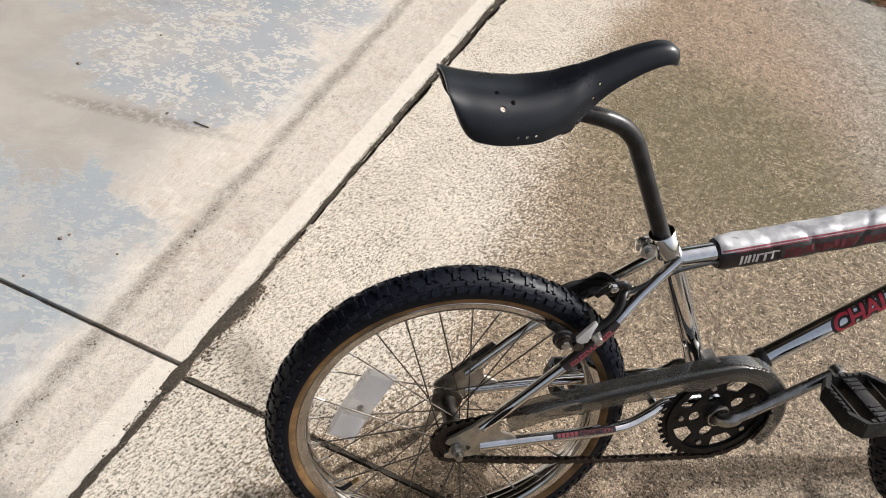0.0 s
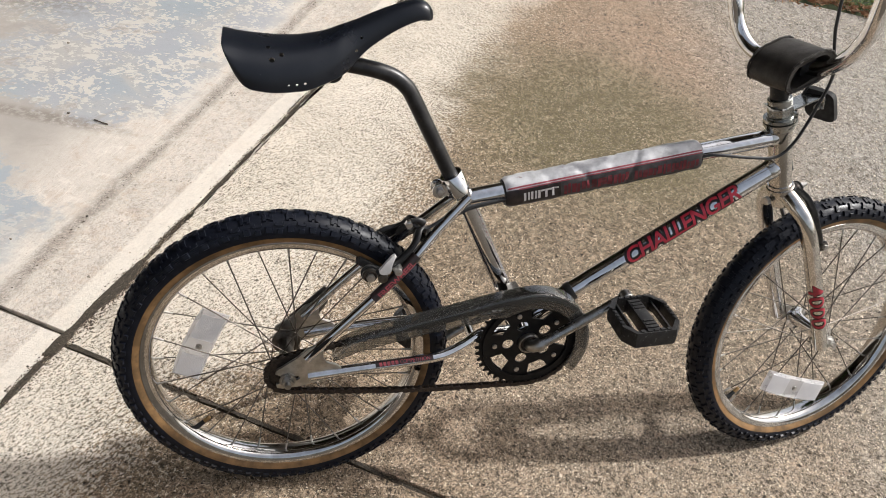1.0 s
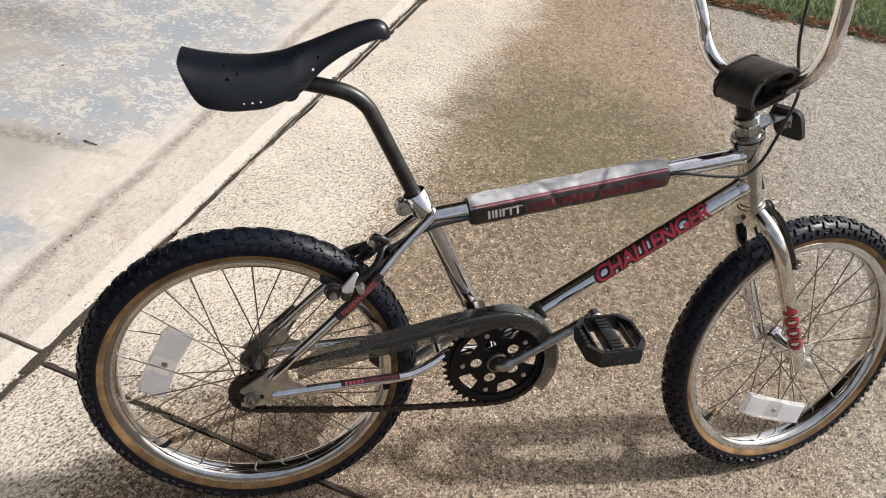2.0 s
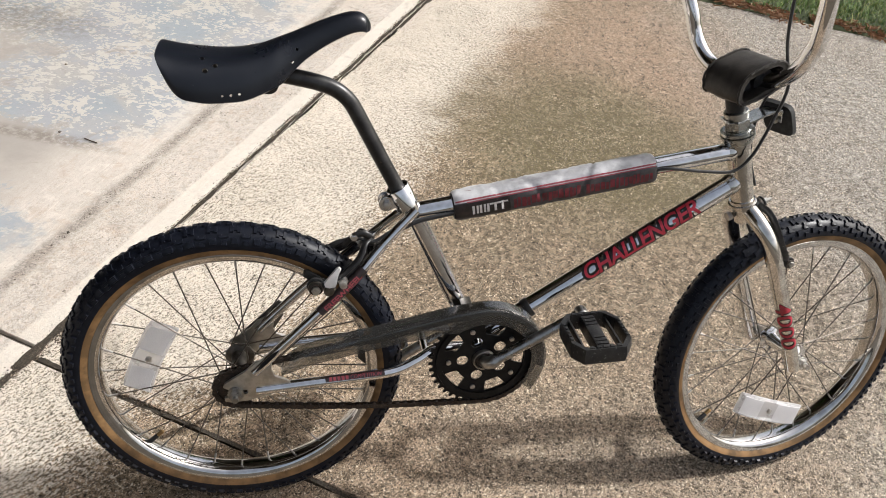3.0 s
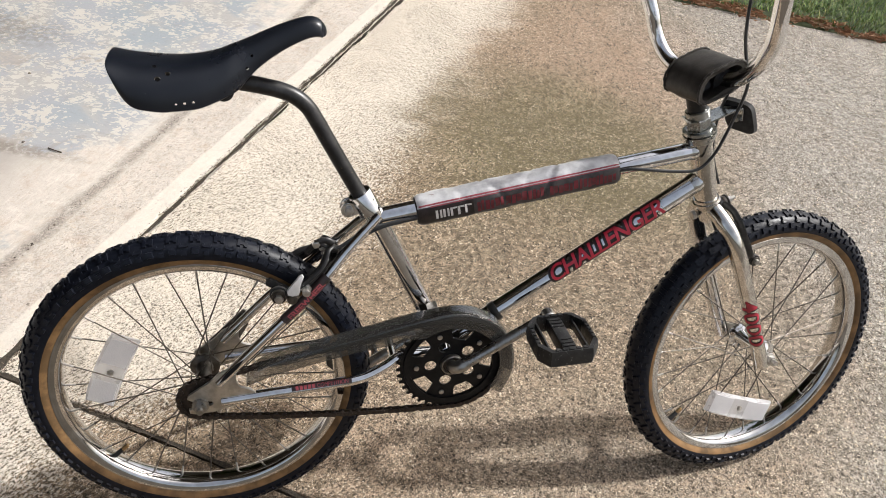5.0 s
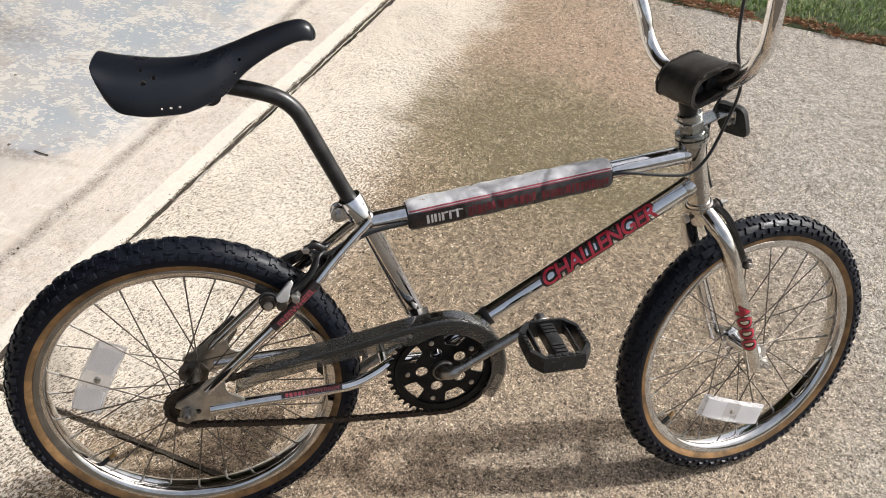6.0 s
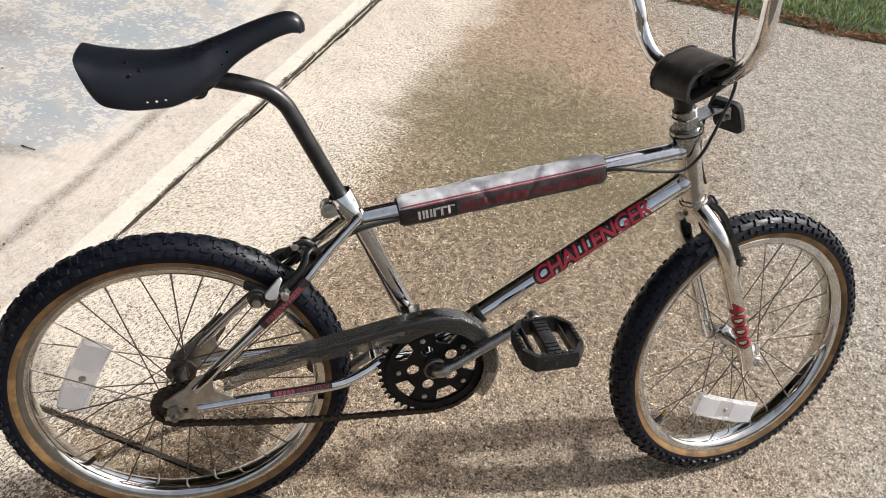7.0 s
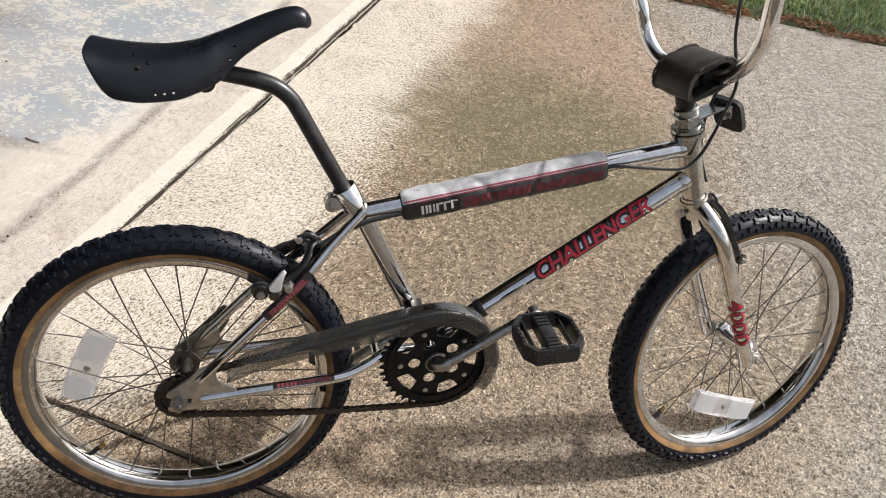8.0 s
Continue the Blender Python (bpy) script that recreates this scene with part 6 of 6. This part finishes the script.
lathe(bm, [(0.0, -0.0515), (0.0135, -0.0515), (0.0165, -0.0495), (0.019, -0.0445), (0.019, -0.036)], BB.x, BB.z, 28, closed=False)
part("bearing_cone", bm, CHAIN_STEEL, chainring, "rusty steel bearing cone")
bm = bmesh.new()
lathe(bm, [(0.0138, -0.05), (0.0142, -0.0535), (0.0152, -0.0548), (0.0166, -0.0546), (0.0176, -0.053), (0.018, -0.048), (0.015, -0.046)], BB.x, BB.z, 36)
part("bearing_nut", bm, CRANK_STEEL, chainring, "bright worn rim of the bearing nut")

CR = radians(34.5)
crank_way = Vector((math.cos(CR), 0, math.sin(CR)))
for s in (-1, 1):
    bm = bmesh.new()
    w = crank_way * (1 if s < 0 else -1)
    c = Vector((BB.x, 0, BB.z))
    pts = curve_points([c + Vector((0, s * 0.04, 0)), c + Vector((0, s * 0.056, 0)), c + Vector((0, s * 0.0645, 0)) + w * 0.008, c + Vector((0, s * 0.067, 0)) + w * 0.024, c + Vector((0, s * 0.069, 0)) + w * 0.09, c + Vector((0, s * 0.0705, 0)) + w * 0.158, c + Vector((0, s * 0.0705, 0)) + w * 0.176], 5)
    r = [0.0104 if (p - c).length < 0.07 else 0.0084 for p in pts]
    tube(bm, pts, r, 14, flat=(1.0, 0.82))
    e = c + w * 0.168
    lathe(bm, [(0.0, -0.0085), (0.009, -0.0085), (0.0102, -0.0072), (0.0102, 0.0072), (0.009, 0.0085), (0.0, 0.0085)], e.x, e.z, 20, closed=False, y0=s * 0.071)
    part("crank_arm", bm, CRANK_STEEL, chainring, "worn grey steel crank arm")


def build_pedal(c, s, tilt):
    """A plastic platform pedal about c; s: which side it sticks out to."""
    m = Matrix.Translation(c) @ Matrix.Rotation(radians(tilt), 4, "Y")
    outer = [(-0.044, -0.026), (-0.03, -0.0455), (0.03, -0.0455), (0.044, -0.026), (0.044, 0.026), (0.03, 0.0455), (-0.03, 0.0455), (-0.044, 0.026)]
    bm = bmesh.new()
    loops = []
    for k, z in ((1.0, -0.0125), (1.03, 0.0), (1.0, 0.0125), (0.87, 0.0125), (0.85, 0.0), (0.87, -0.0125)):
        loops.append([bm.verts.new((x * k, y * k, z)) for x, y in outer])
    for a, b in zip(loops, loops[1:] + loops[:1]):
        for j in range(8):
            bm.faces.new((a[j], a[(j + 1) % 8], b[(j + 1) % 8], b[j]))
    pedal = part("pedal", bm, PEDAL_PLASTIC, bicycle, "scuffed black plastic platform pedal", m, crease=30.0)
    bm = bmesh.new()
    brick(bm, pose(0, 0, 0), 0.021, 0.08, 0.022, 0.003)
    part("pedal_core", bm, PEDAL_PLASTIC, pedal, "", m)
    for i in (0, 1, 2, 6, 7, 8):
        bm = bmesh.new()
        brick(bm, pose(0, -0.032 + 0.008 * i, 0.0115), 0.016, 0.0032, 0.003)
        part("pedal_rib", bm, PEDAL_PLASTIC, pedal, "", m)
    for x in (-0.0275, 0.0275):
        bm = bmesh.new()
        brick(bm, pose(x, 0, 0.001), 0.003, 0.078, 0.012, 0.0006)
        part("pedal_bar", bm, PEDAL_PLASTIC, pedal, "", m)
    spots = [(x, -0.018 + 0.009 * i, 0.004, 0.0055) for x in (-0.041, 0.041) for i in range(5)] + [(-0.02 + 0.01 * i, y, 0.006, 0.005) for y in (-0.0415, 0.0415) for i in range(5)]
    for x, y, sx, sy in spots:
        bm = bmesh.new()
        brick(bm, pose(x, y, 0.0125), sx, sy, 0.004)
        part("pedal_tooth", bm, PEDAL_PLASTIC, pedal, "", m)
    bm = bmesh.new()
    tube(bm, [(0, -s * 0.06, 0), (0, -s * 0.036, 0)], 0.0055, 12)
    part("spindle", bm, ZINC, pedal, "steel pedal spindle", m)


pe = Vector((BB.x, 0, BB.z)) + crank_way * 0.168
build_pedal(Vector((pe.x, -0.132, pe.z)), -1, -4)
pe = Vector((BB.x, 0, BB.z)) - crank_way * 0.168
build_pedal(Vector((pe.x, 0.132, pe.z)), 1, 4)

# cog on the hub
bm = bmesh.new()
pts = []
for i in range(16):
    for f, r in ((0.0, 0.0295), (0.3, 0.0295), (0.45, 0.0345), (0.6, 0.0345), (0.8, 0.0295)):
        k = 2 * math.pi * (i + f) / 16
        pts.append((r * math.cos(k), HUB_Z + r * math.sin(k)))
plate(bm, pts, -0.0445, -0.047)
lathe(bm, [(0.0, -0.049), (0.016, -0.049), (0.0225, -0.047), (0.0245, -0.044), (0.0245, -0.037), (0.0, -0.037)], 0, HUB_Z, 28, closed=False)
part("cog", bm, CHAIN_STEEL, rear_wheel, "oily rusted cog")

# chain: upper run, round the ring, lower run, round the cog
RP, RC_ = 0.0853, 0.0325
dx, dz = BB.x, BB.z - HUB_Z
dist, tilt = math.hypot(dx, dz), math.atan2(dz, dx)
beta = math.asin((RP - RC_) / dist)
course = []
a_top, a_low = tilt + math.pi / 2 + beta, tilt - math.pi / 2 - beta
p_rt, p_rl = Vector((BB.x + RP * math.cos(a_top), 0, BB.z + RP * math.sin(a_top))), Vector((BB.x + RP * math.cos(a_low), 0, BB.z + RP * math.sin(a_low)))
p_ct, p_cl = Vector((RC_ * math.cos(a_top), 0, HUB_Z + RC_ * math.sin(a_top))), Vector((RC_ * math.cos(a_low), 0, HUB_Z + RC_ * math.sin(a_low)))
course += [p_ct.lerp(p_rt, i / 40) for i in range(41)]
course += [Vector((BB.x + RP * math.cos(k), 0, BB.z + RP * math.sin(k))) for k in np.linspace(a_top, a_low, 50)[1:-1]]
for i in range(41):
    p = p_rl.lerp(p_cl, i / 40)
    course.append(p - Vector((0, 0, 0.006 * math.sin(math.pi * i / 40))))
course += [Vector((RC_ * math.cos(k), 0, HUB_Z + RC_ * math.sin(k))) for k in np.linspace(a_low, a_top - 2 * math.pi, 24)[1:-1]]
course.append(course[0])
lengths = [0.0]
for a, b in zip(course, course[1:]):
    lengths.append(lengths[-1] + (b - a).length)
count = 2 * round(lengths[-1] / 0.0254)
pitch = lengths[-1] / count


def on_course(s):
    s %= lengths[-1]
    i = max(0, min(len(course) - 2, int(np.searchsorted(lengths, s) - 1)))
    f = (s - lengths[i]) / max(1e-9, lengths[i + 1] - lengths[i])
    return course[i].lerp(course[i + 1], f)


bm = bmesh.new()
for i in range(count):
    a, b = on_course(i * pitch), on_course((i + 1) * pitch)
    w = (b - a).normalized()
    u = Vector((-w.z, 0, w.x))
    wide = 0.0036 if i % 2 else 0.0026
    shape = []
    for c, k0 in ((a, 90), (b, -90)):
        for q in range(0, 181, 45):
            k = radians(k0 + q)
            p = c + (w * math.cos(k) + u * math.sin(k)) * 0.0042
            shape.append((p.x, p.z))
    mid = (a + b) / 2
    shape = shape[:5] + [((mid - u * 0.003).x, (mid - u * 0.003).z)] + shape[5:] + [((mid + u * 0.003).x, (mid + u * 0.003).z)]
    for y in (-0.046 - wide, -0.046 + wide):
        plate(bm, shape, y - 0.0006, y + 0.0006)
    tube(bm, [a + Vector((0, -0.0505, 0)), a + Vector((0, -0.0415, 0))], 0.0019, 8)
    tube(bm, [a + Vector((0, -0.048, 0)), a + Vector((0, -0.044, 0))], 0.0036, 8)
part("chain", bm, CHAIN_STEEL, bicycle, "rusty roller chain")

# guard: a face beside the chain and a lip bent over it
top_line = curve_points([(0.0665, 0, 0.2935), (0.074, 0, 0.306), (0.092, 0, 0.3205), (0.13, 0, 0.3345), (0.23, 0, 0.3605), (0.305, 0, 0.381), (0.34, 0, 0.3885)], 6)
top_line += [Vector((x, 0, z)) for x, z in circle(BB.x, BB.z, 0.1005, 100, -34, 26)]
low_line = curve_points([(0.0675, 0, 0.2875), (0.0888, 0, 0.2958), (0.1104, 0, 0.3047), (0.157, 0, 0.3167), (0.2035, 0, 0.3287), (0.252, 0, 0.3395), (0.285, 0, 0.3445), (0.302, 0, 0.352)], 5)
low_line += [Vector((x, 0, z)) for x, z in circle(BB.x, BB.z, 0.0745, 128, -34, 26)]


def resample(line, n):
    acc = [0.0]
    for a, b in zip(line, line[1:]):
        acc.append(acc[-1] + (b - a).length)
    out = []
    for i in range(n):
        s = acc[-1] * i / (n - 1)
        k = max(0, min(len(line) - 2, int(np.searchsorted(acc, s) - 1)))
        out.append(line[k].lerp(line[k + 1], (s - acc[k]) / max(1e-9, acc[k + 1] - acc[k])))
    return out


n = 72
tops, lows = resample(top_line, n), resample(low_line, n)
bm = bmesh.new()
rows = []
for i in range(n):
    t, b = tops[i], lows[i]
    d = (b - t)
    d.normalize()
    face = 0.0615
    row = [b + Vector((0, -face + 0.0012, 0)), b + Vector((0, -face, 0)), t.lerp(b, 0.5) + Vector((0, -face, 0)), t + d * 0.007 + Vector((0, -face, 0)), t + d * 0.003 + Vector((0, -face + 0.0012, 0)), t + d * 0.0006 + Vector((0, -face + 0.0045, 0)), t + Vector((0, -face + 0.009, 0)),
           t + Vector((0, -0.036, 0)), t + d * 0.0012 + Vector((0, -0.036, 0)), t + d * 0.0016 + Vector((0, -face + 0.009, 0)), t + d * 0.0045 + Vector((0, -face + 0.003, 0)), t.lerp(b, 0.5) + Vector((0, -face + 0.0012, 0))]
    rows.append([bm.verts.new(p) for p in row])
k = len(rows[0])
for a, b in zip(rows, rows[1:]):
    for j in range(k):
        bm.faces.new((a[j], a[(j + 1) % k], b[(j + 1) % k], b[j]))
bm.faces.new(rows[0])
bm.faces.new(rows[-1][::-1])
# black strip under the lip: its shade as a solid sheet, with greasy film
shade_grease = bmesh.new()
inner = []
for i in range(14, n - 6):
    t, b = tops[i], lows[i]
    d = (b - t).normalized()
    reach = min(0.0135 + 0.001 * noise.noise((i * 0.7, 3.0, 0.0)), (b - t).length * 0.6) * min(1.0, (i - 13) / 8)
    inner.append([shade_grease.verts.new(t + d * k + Vector((0, y, 0))) for k, y in ((0.0026, -0.0365), (0.0026, -0.0535), (0.0045, -0.0585), (0.0065, -0.0598), (0.0045 + reach * 0.6, -0.0598), (0.0045 + reach, -0.0598))])
for a, b in zip(inner, inner[1:]):
    for j in range(5):
        shade_grease.faces.new((a[j], a[j + 1], b[j + 1], b[j]))
guard = part("chain_guard", bm, GUARD_PLASTIC, bicycle, "smoked translucent plastic chain guard")
part("shade_grease", shade_grease, RING_BLACK, guard, "black strip inside the guard for its lip's shade and greasy film")
bm = bmesh.new()
brick(bm, pose(0.345, -0.03, 0.386, 0, -20, 0), 0.016, 0.03, 0.002, 0.0005)
part("guard_bracket", bm, ZINC, guard, "small steel bracket")

# rear axle nuts
for s in (-1, 1):
    bm = bmesh.new()
    y0 = s * 0.058
    disc(bm, -0.0005, y0 if s < 0 else y0 + 0.0022, 0.2555, 0.0125, 0.0022, 20)
    disc(bm, -0.0005, y0 - 0.0022 if s < 0 else y0 + 0.0112, 0.2555, 0.0088, 0.009, 6, 0.0007)
    tube(bm, [(-0.0005, y0, 0.2555), (-0.0005, y0 + s * 0.018, 0.2555)], 0.0048, 12)
    part("axle_nut", bm, CRANK_STEEL, rear_wheel, "rust-flecked steel axle nut")

# ---- brakes ----
bm = bmesh.new()
tube(bm, [(0.21, 0, 0.4635), (0.178, 0, 0.4855)], 0.0042, 10)
tube(bm, [(0.206, 0, 0.4665), (0.2, 0, 0.4705)], 0.0125, 18)
rear_brake = part("rear_brake", bm, BLACK_METAL, bicycle, "black side-pull caliper brake, rust-flecked")
pivot_way = Vector((-0.824, 0, 0.566))
pivot = Vector((0.2, 0, 0.4705))
for k, (d, r, w, material) in enumerate(((0.001, 0.0095, 0.003, CHAIN_STEEL), (0.0065, 0.0118, 0.0022, BLACK_RUBBER), (0.0105, 0.009, 0.0035, GREASY), (0.0165, 0.0105, 0.0016, CHAIN_STEEL), (0.0205, 0.0072, 0.0055, ZINC))):
    bm = bmesh.new()
    tube(bm, [pivot + pivot_way * (d - w * 0.5), pivot + pivot_way * (d - w * 0.3), pivot + pivot_way * (d + w * 0.3), pivot + pivot_way * (d + w * 0.5)], [r * 0.9, r, r, r * 0.9], 6 if k == 4 else 18)
    part("washer" if k < 4 else "nut", bm, material, rear_brake, "rust-brown pivot washer" if k < 4 else "steel pivot nut")
# return spring: a bowed wire on each side of the pivot
for q in (-1, 1):
    bm = bmesh.new()
    tube(bm, curve_points([(0.204, 0.0, 0.481), (0.2035, q * 0.012, 0.479), (0.197, q * 0.026, 0.463), (0.176, q * 0.037, 0.437)], 6), 0.0012, 8)
    part("spring", bm, GREASY, rear_brake, "dark wire return spring")


def bent_arm(pts, wide, thick):
    """A flat forged arm along pts, wide in the wheel's plane."""
    bm = bmesh.new()
    line = curve_points(pts, 6)
    n = len(line)
    tube(bm, line, [wide * (1.0 - 0.28 * i / n) for i in range(n)], 12, flat=(1.0, thick))
    return bm


for q in (-1, 1):
    rise = 0.0 if q < 0 else -0.016
    part("caliper_arm", bent_arm([(0.199, q * 0.003, 0.474), (0.1985, q * 0.013, 0.484 + rise * 0.5), (0.195, q * 0.024, 0.494 + rise), (0.188, q * 0.033, 0.494 + rise), (0.184, q * 0.041, 0.486 + rise), (0.178, q * 0.0465, 0.4755 + rise), (0.166, q * 0.0495, 0.463 + rise * 0.6), (0.151, q * 0.05, 0.449), (0.128, q * 0.048, 0.435)], 0.0066, 0.6), BLACK_METAL, rear_brake)
    part("caliper_arm", bent_arm([(0.197, q * 0.004, 0.47), (0.19, q * 0.022, 0.471), (0.176, q * 0.037, 0.461), (0.158, q * 0.044, 0.445), (0.136, q * 0.0455, 0.43)], 0.006, 0.6), BLACK_METAL, rear_brake, "inner brake arm")
    bm = bmesh.new()
    brick(bm, pose(0.121, q * 0.0215, 0.431, 0, 32, 0), 0.042, 0.011, 0.012, 0.002)
    part("brake_shoe", bm, BLACK_RUBBER, rear_brake, "black rubber brake shoe")
    bm = bmesh.new()
    tube(bm, [(0.121, q * 0.026, 0.43), (0.1185, q * 0.053, 0.43)], 0.0034, 10)
    part("shoe_post", bm, GREASY, rear_brake, "dark threaded shoe post")
    for d, r, w, seg, material in ((0.04, 0.0128, 0.004, 20, BLACK_RUBBER), (0.047, 0.0112, 0.004, 20, GREASY), (0.0515, 0.0092, 0.002, 20, CHAIN_STEEL), (0.054, 0.0066, 0.006, 6, ZINC)):
        bm = bmesh.new()
        disc(bm, 0.1185, q * d + w * 0.5, 0.43, r, w, seg, 0.0005)
        part("shoe_nut", bm, material, rear_brake, "dark steel nut and washers")
    bm = bmesh.new()
    disc(bm, 0.137, q * 0.05 + 0.003, 0.4265, 0.0075, 0.006, 16, 0.0008)
    part("washer", bm, GREASY, rear_brake, "dark steel washer")
# the arms that the cable pulls, and its clamp
part("caliper_arm", bent_arm([(0.1945, -0.03, 0.503), (0.187, -0.0315, 0.5085), (0.179, -0.031, 0.508), (0.171, -0.03, 0.504)], 0.0058, 0.7), BLACK_METAL, rear_brake, "short upper pull arm")
part("caliper_arm", bent_arm([(0.176, -0.03, 0.506), (0.17, -0.028, 0.501), (0.163, -0.025, 0.492), (0.159, -0.022, 0.484)], 0.0052, 0.7), BLACK_METAL, rear_brake, "curved pull arm")
bm = bmesh.new()
disc(bm, 0.1718, -0.0325, 0.506, 0.0058, 0.007, 6, 0.0005)
disc(bm, 0.1718, -0.0385, 0.506, 0.003, 0.002, 10)
part("cable_bolt", bm, CHROME, rear_brake, "bright cable clamp bolt")
bm = bmesh.new()
disc(bm, 0.1564, -0.0545, 0.4444, 0.0056, 0.012, 14, 0.0008)
disc(bm, 0.1564, -0.0515, 0.4444, 0.0078, 0.003, 6, 0.0006)
part("pivot_bolt", bm, ZINC, rear_brake, "steel pivot bolt")
bm = bmesh.new()
plate(bm, [(0.1295, 0.4435), (0.131, 0.4375), (0.137, 0.435), (0.146, 0.437), (0.1478, 0.442), (0.1475, 0.451), (0.1535, 0.4655), (0.151, 0.469), (0.146, 0.466), (0.1395, 0.455)], -0.0525, -0.0575, 0.001)
part("release_lever", bm, PIVOT_WHITE, rear_brake, "white plastic lever")

BRAKE_DROP = STEER @ Matrix.Translation((0.0, 0.0, -0.008))
bm = bmesh.new()
tube(bm, [(0.768, 0, 0.528), (0.818, 0, 0.545)], 0.0045, 10)
tube(bm, [(0.8, 0, 0.539), (0.809, 0, 0.542)], 0.0098, 16)
front_brake = part("front_brake", bm, BLACK_METAL, bicycle, "black side-pull caliper brake", BRAKE_DROP)
for s in (-1, 1):
    bm = bmesh.new()
    tube(bm, curve_points([(0.806, s * 0.004, 0.541), (0.81, s * 0.022, 0.541), (0.818, s * 0.036, 0.526), (0.834, s * 0.0415, 0.496), (0.85, s * 0.041, 0.47), (0.862, s * 0.035, 0.456)], 5), 0.0062, 12, flat=(1.0, 0.5))
    part("caliper_arm", bm, BLACK_METAL, front_brake, "", BRAKE_DROP)
    bm = bmesh.new()
    brick(bm, pose(0.8665, s * 0.0225, 0.4535, 0, 20, 0), 0.04, 0.01, 0.011, 0.002)
    part("brake_shoe", bm, BLACK_RUBBER, front_brake, "black rubber brake shoe", BRAKE_DROP)
    for y, r, w, seg, material in ((0.038, 0.0092, 0.004, 18, BLACK_METAL), (0.042, 0.0072, 0.002, 18, GREASY), (0.044, 0.0046, 0.006, 6, ZINC)):
        bm = bmesh.new()
        disc(bm, 0.867, s * y + w * 0.5, 0.452, r, w, seg, 0.0005)
        part("shoe_nut", bm, material, front_brake, "dark nut and washers of the shoe", BRAKE_DROP)
for d, r, w, material in ((0.0, 0.0105, 0.002, CHAIN_STEEL), (0.0035, 0.0092, 0.003, GREASY), (0.0075, 0.0108, 0.0016, BLACK_METAL)):
    bm = bmesh.new()
    p0 = Vector((0.809, 0, 0.542)) + Vector((0.947, 0, 0.321)) * d
    tube(bm, [p0, p0 + Vector((0.947, 0, 0.321)) * w], r, 18)
    part("washer", bm, material, front_brake, "greasy pivot washer", BRAKE_DROP)
bm = bmesh.new()
tube(bm, [(0.817, 0, 0.5447), (0.826, 0, 0.548)], 0.0052, 6)
tube(bm, [(0.826, 0, 0.548), (0.832, 0, 0.55)], 0.003, 10)
part("nut", bm, ZINC, front_brake, "bright steel nut", BRAKE_DROP)
bm = bmesh.new()
tube(bm, [(0.7625, 0, 0.526), (0.7565, 0, 0.524)], 0.0075, 6)
part("nut", bm, ZINC, front_brake, "dark steel nut", BRAKE_DROP)

# ---- cables ----
def cable(pts, label, r=0.0024, m=None):
    bm = bmesh.new()
    tube(bm, curve_points(pts, 8), r, 8)
    return part("brake_cable", bm, CABLE_BLACK, bicycle, label, m)


cable([(0.722, -0.09, 0.945), (0.743, -0.04, 0.895), (0.75, -0.03, 0.848), (0.7562, -0.03, 0.8005), (0.767, -0.03, 0.7665), (0.7775, -0.03, 0.738), (0.7767, -0.03, 0.7136), (0.7707, -0.03, 0.6884), (0.763, -0.03, 0.6583), (0.7516, -0.03, 0.6276), (0.7301, -0.03, 0.6053), (0.6897, -0.027, 0.6026), (0.6302, -0.02, 0.604), (0.605, -0.012, 0.594)], "black rear brake cable curving past the head tube")
cable([(0.33, -0.012, 0.534), (0.295, -0.0165, 0.5295), (0.2715, -0.0185, 0.525), (0.2482, -0.0205, 0.519), (0.225, -0.0235, 0.5075), (0.203, -0.026, 0.494), (0.188, -0.028, 0.496), (0.1765, -0.03, 0.5035)], "black rear brake cable along the seat stay")
cable([(0.33, -0.004, 0.528), (0.295, -0.0105, 0.5235), (0.265, -0.0135, 0.517), (0.235, -0.016, 0.503), (0.212, -0.014, 0.4905), (0.196, -0.006, 0.482)], "black rear brake cable behind the seat stay")
beside_bar = [STEER.inverted() @ BAR_STEER @ Vector(p) for p in ((0.69, -0.14, 0.91), (0.712, -0.128, 0.86), (0.731, -0.109, 0.808), (0.741, -0.084, 0.772))]
cable(beside_bar + [(0.76, -0.04, 0.745), (0.772, -0.004, 0.71), (0.776, 0.012, 0.66), (0.785, 0.014, 0.61), (0.806, 0.012, 0.562)], "black front brake cable beside the handlebar", 0.0022, STEER)

# ---- kickstand on the left of the rear axle ----
bm = bmesh.new()
plate(bm, [(-0.014, 0.243), (-0.012, 0.268), (0.01, 0.29), (0.05, 0.33), (0.062, 0.342), (0.07, 0.336), (0.068, 0.312), (0.052, 0.285), (0.03, 0.262), (0.02, 0.243)], 0.0615, 0.065, 0.0008)
kickstand = part("kickstand", bm, GREASY, bicycle, "steel kickstand with its mounting plate")
bm = bmesh.new()
tube(bm, curve_points([(0.012, 0.07, 0.25), (0.01, 0.078, 0.228), (0.006, 0.11, 0.16), (0.0, 0.155, 0.075), (-0.004, 0.172, 0.0465)], 6), 0.0065, 12)
part("leg", bm, ZINC, kickstand, "steel kickstand leg")
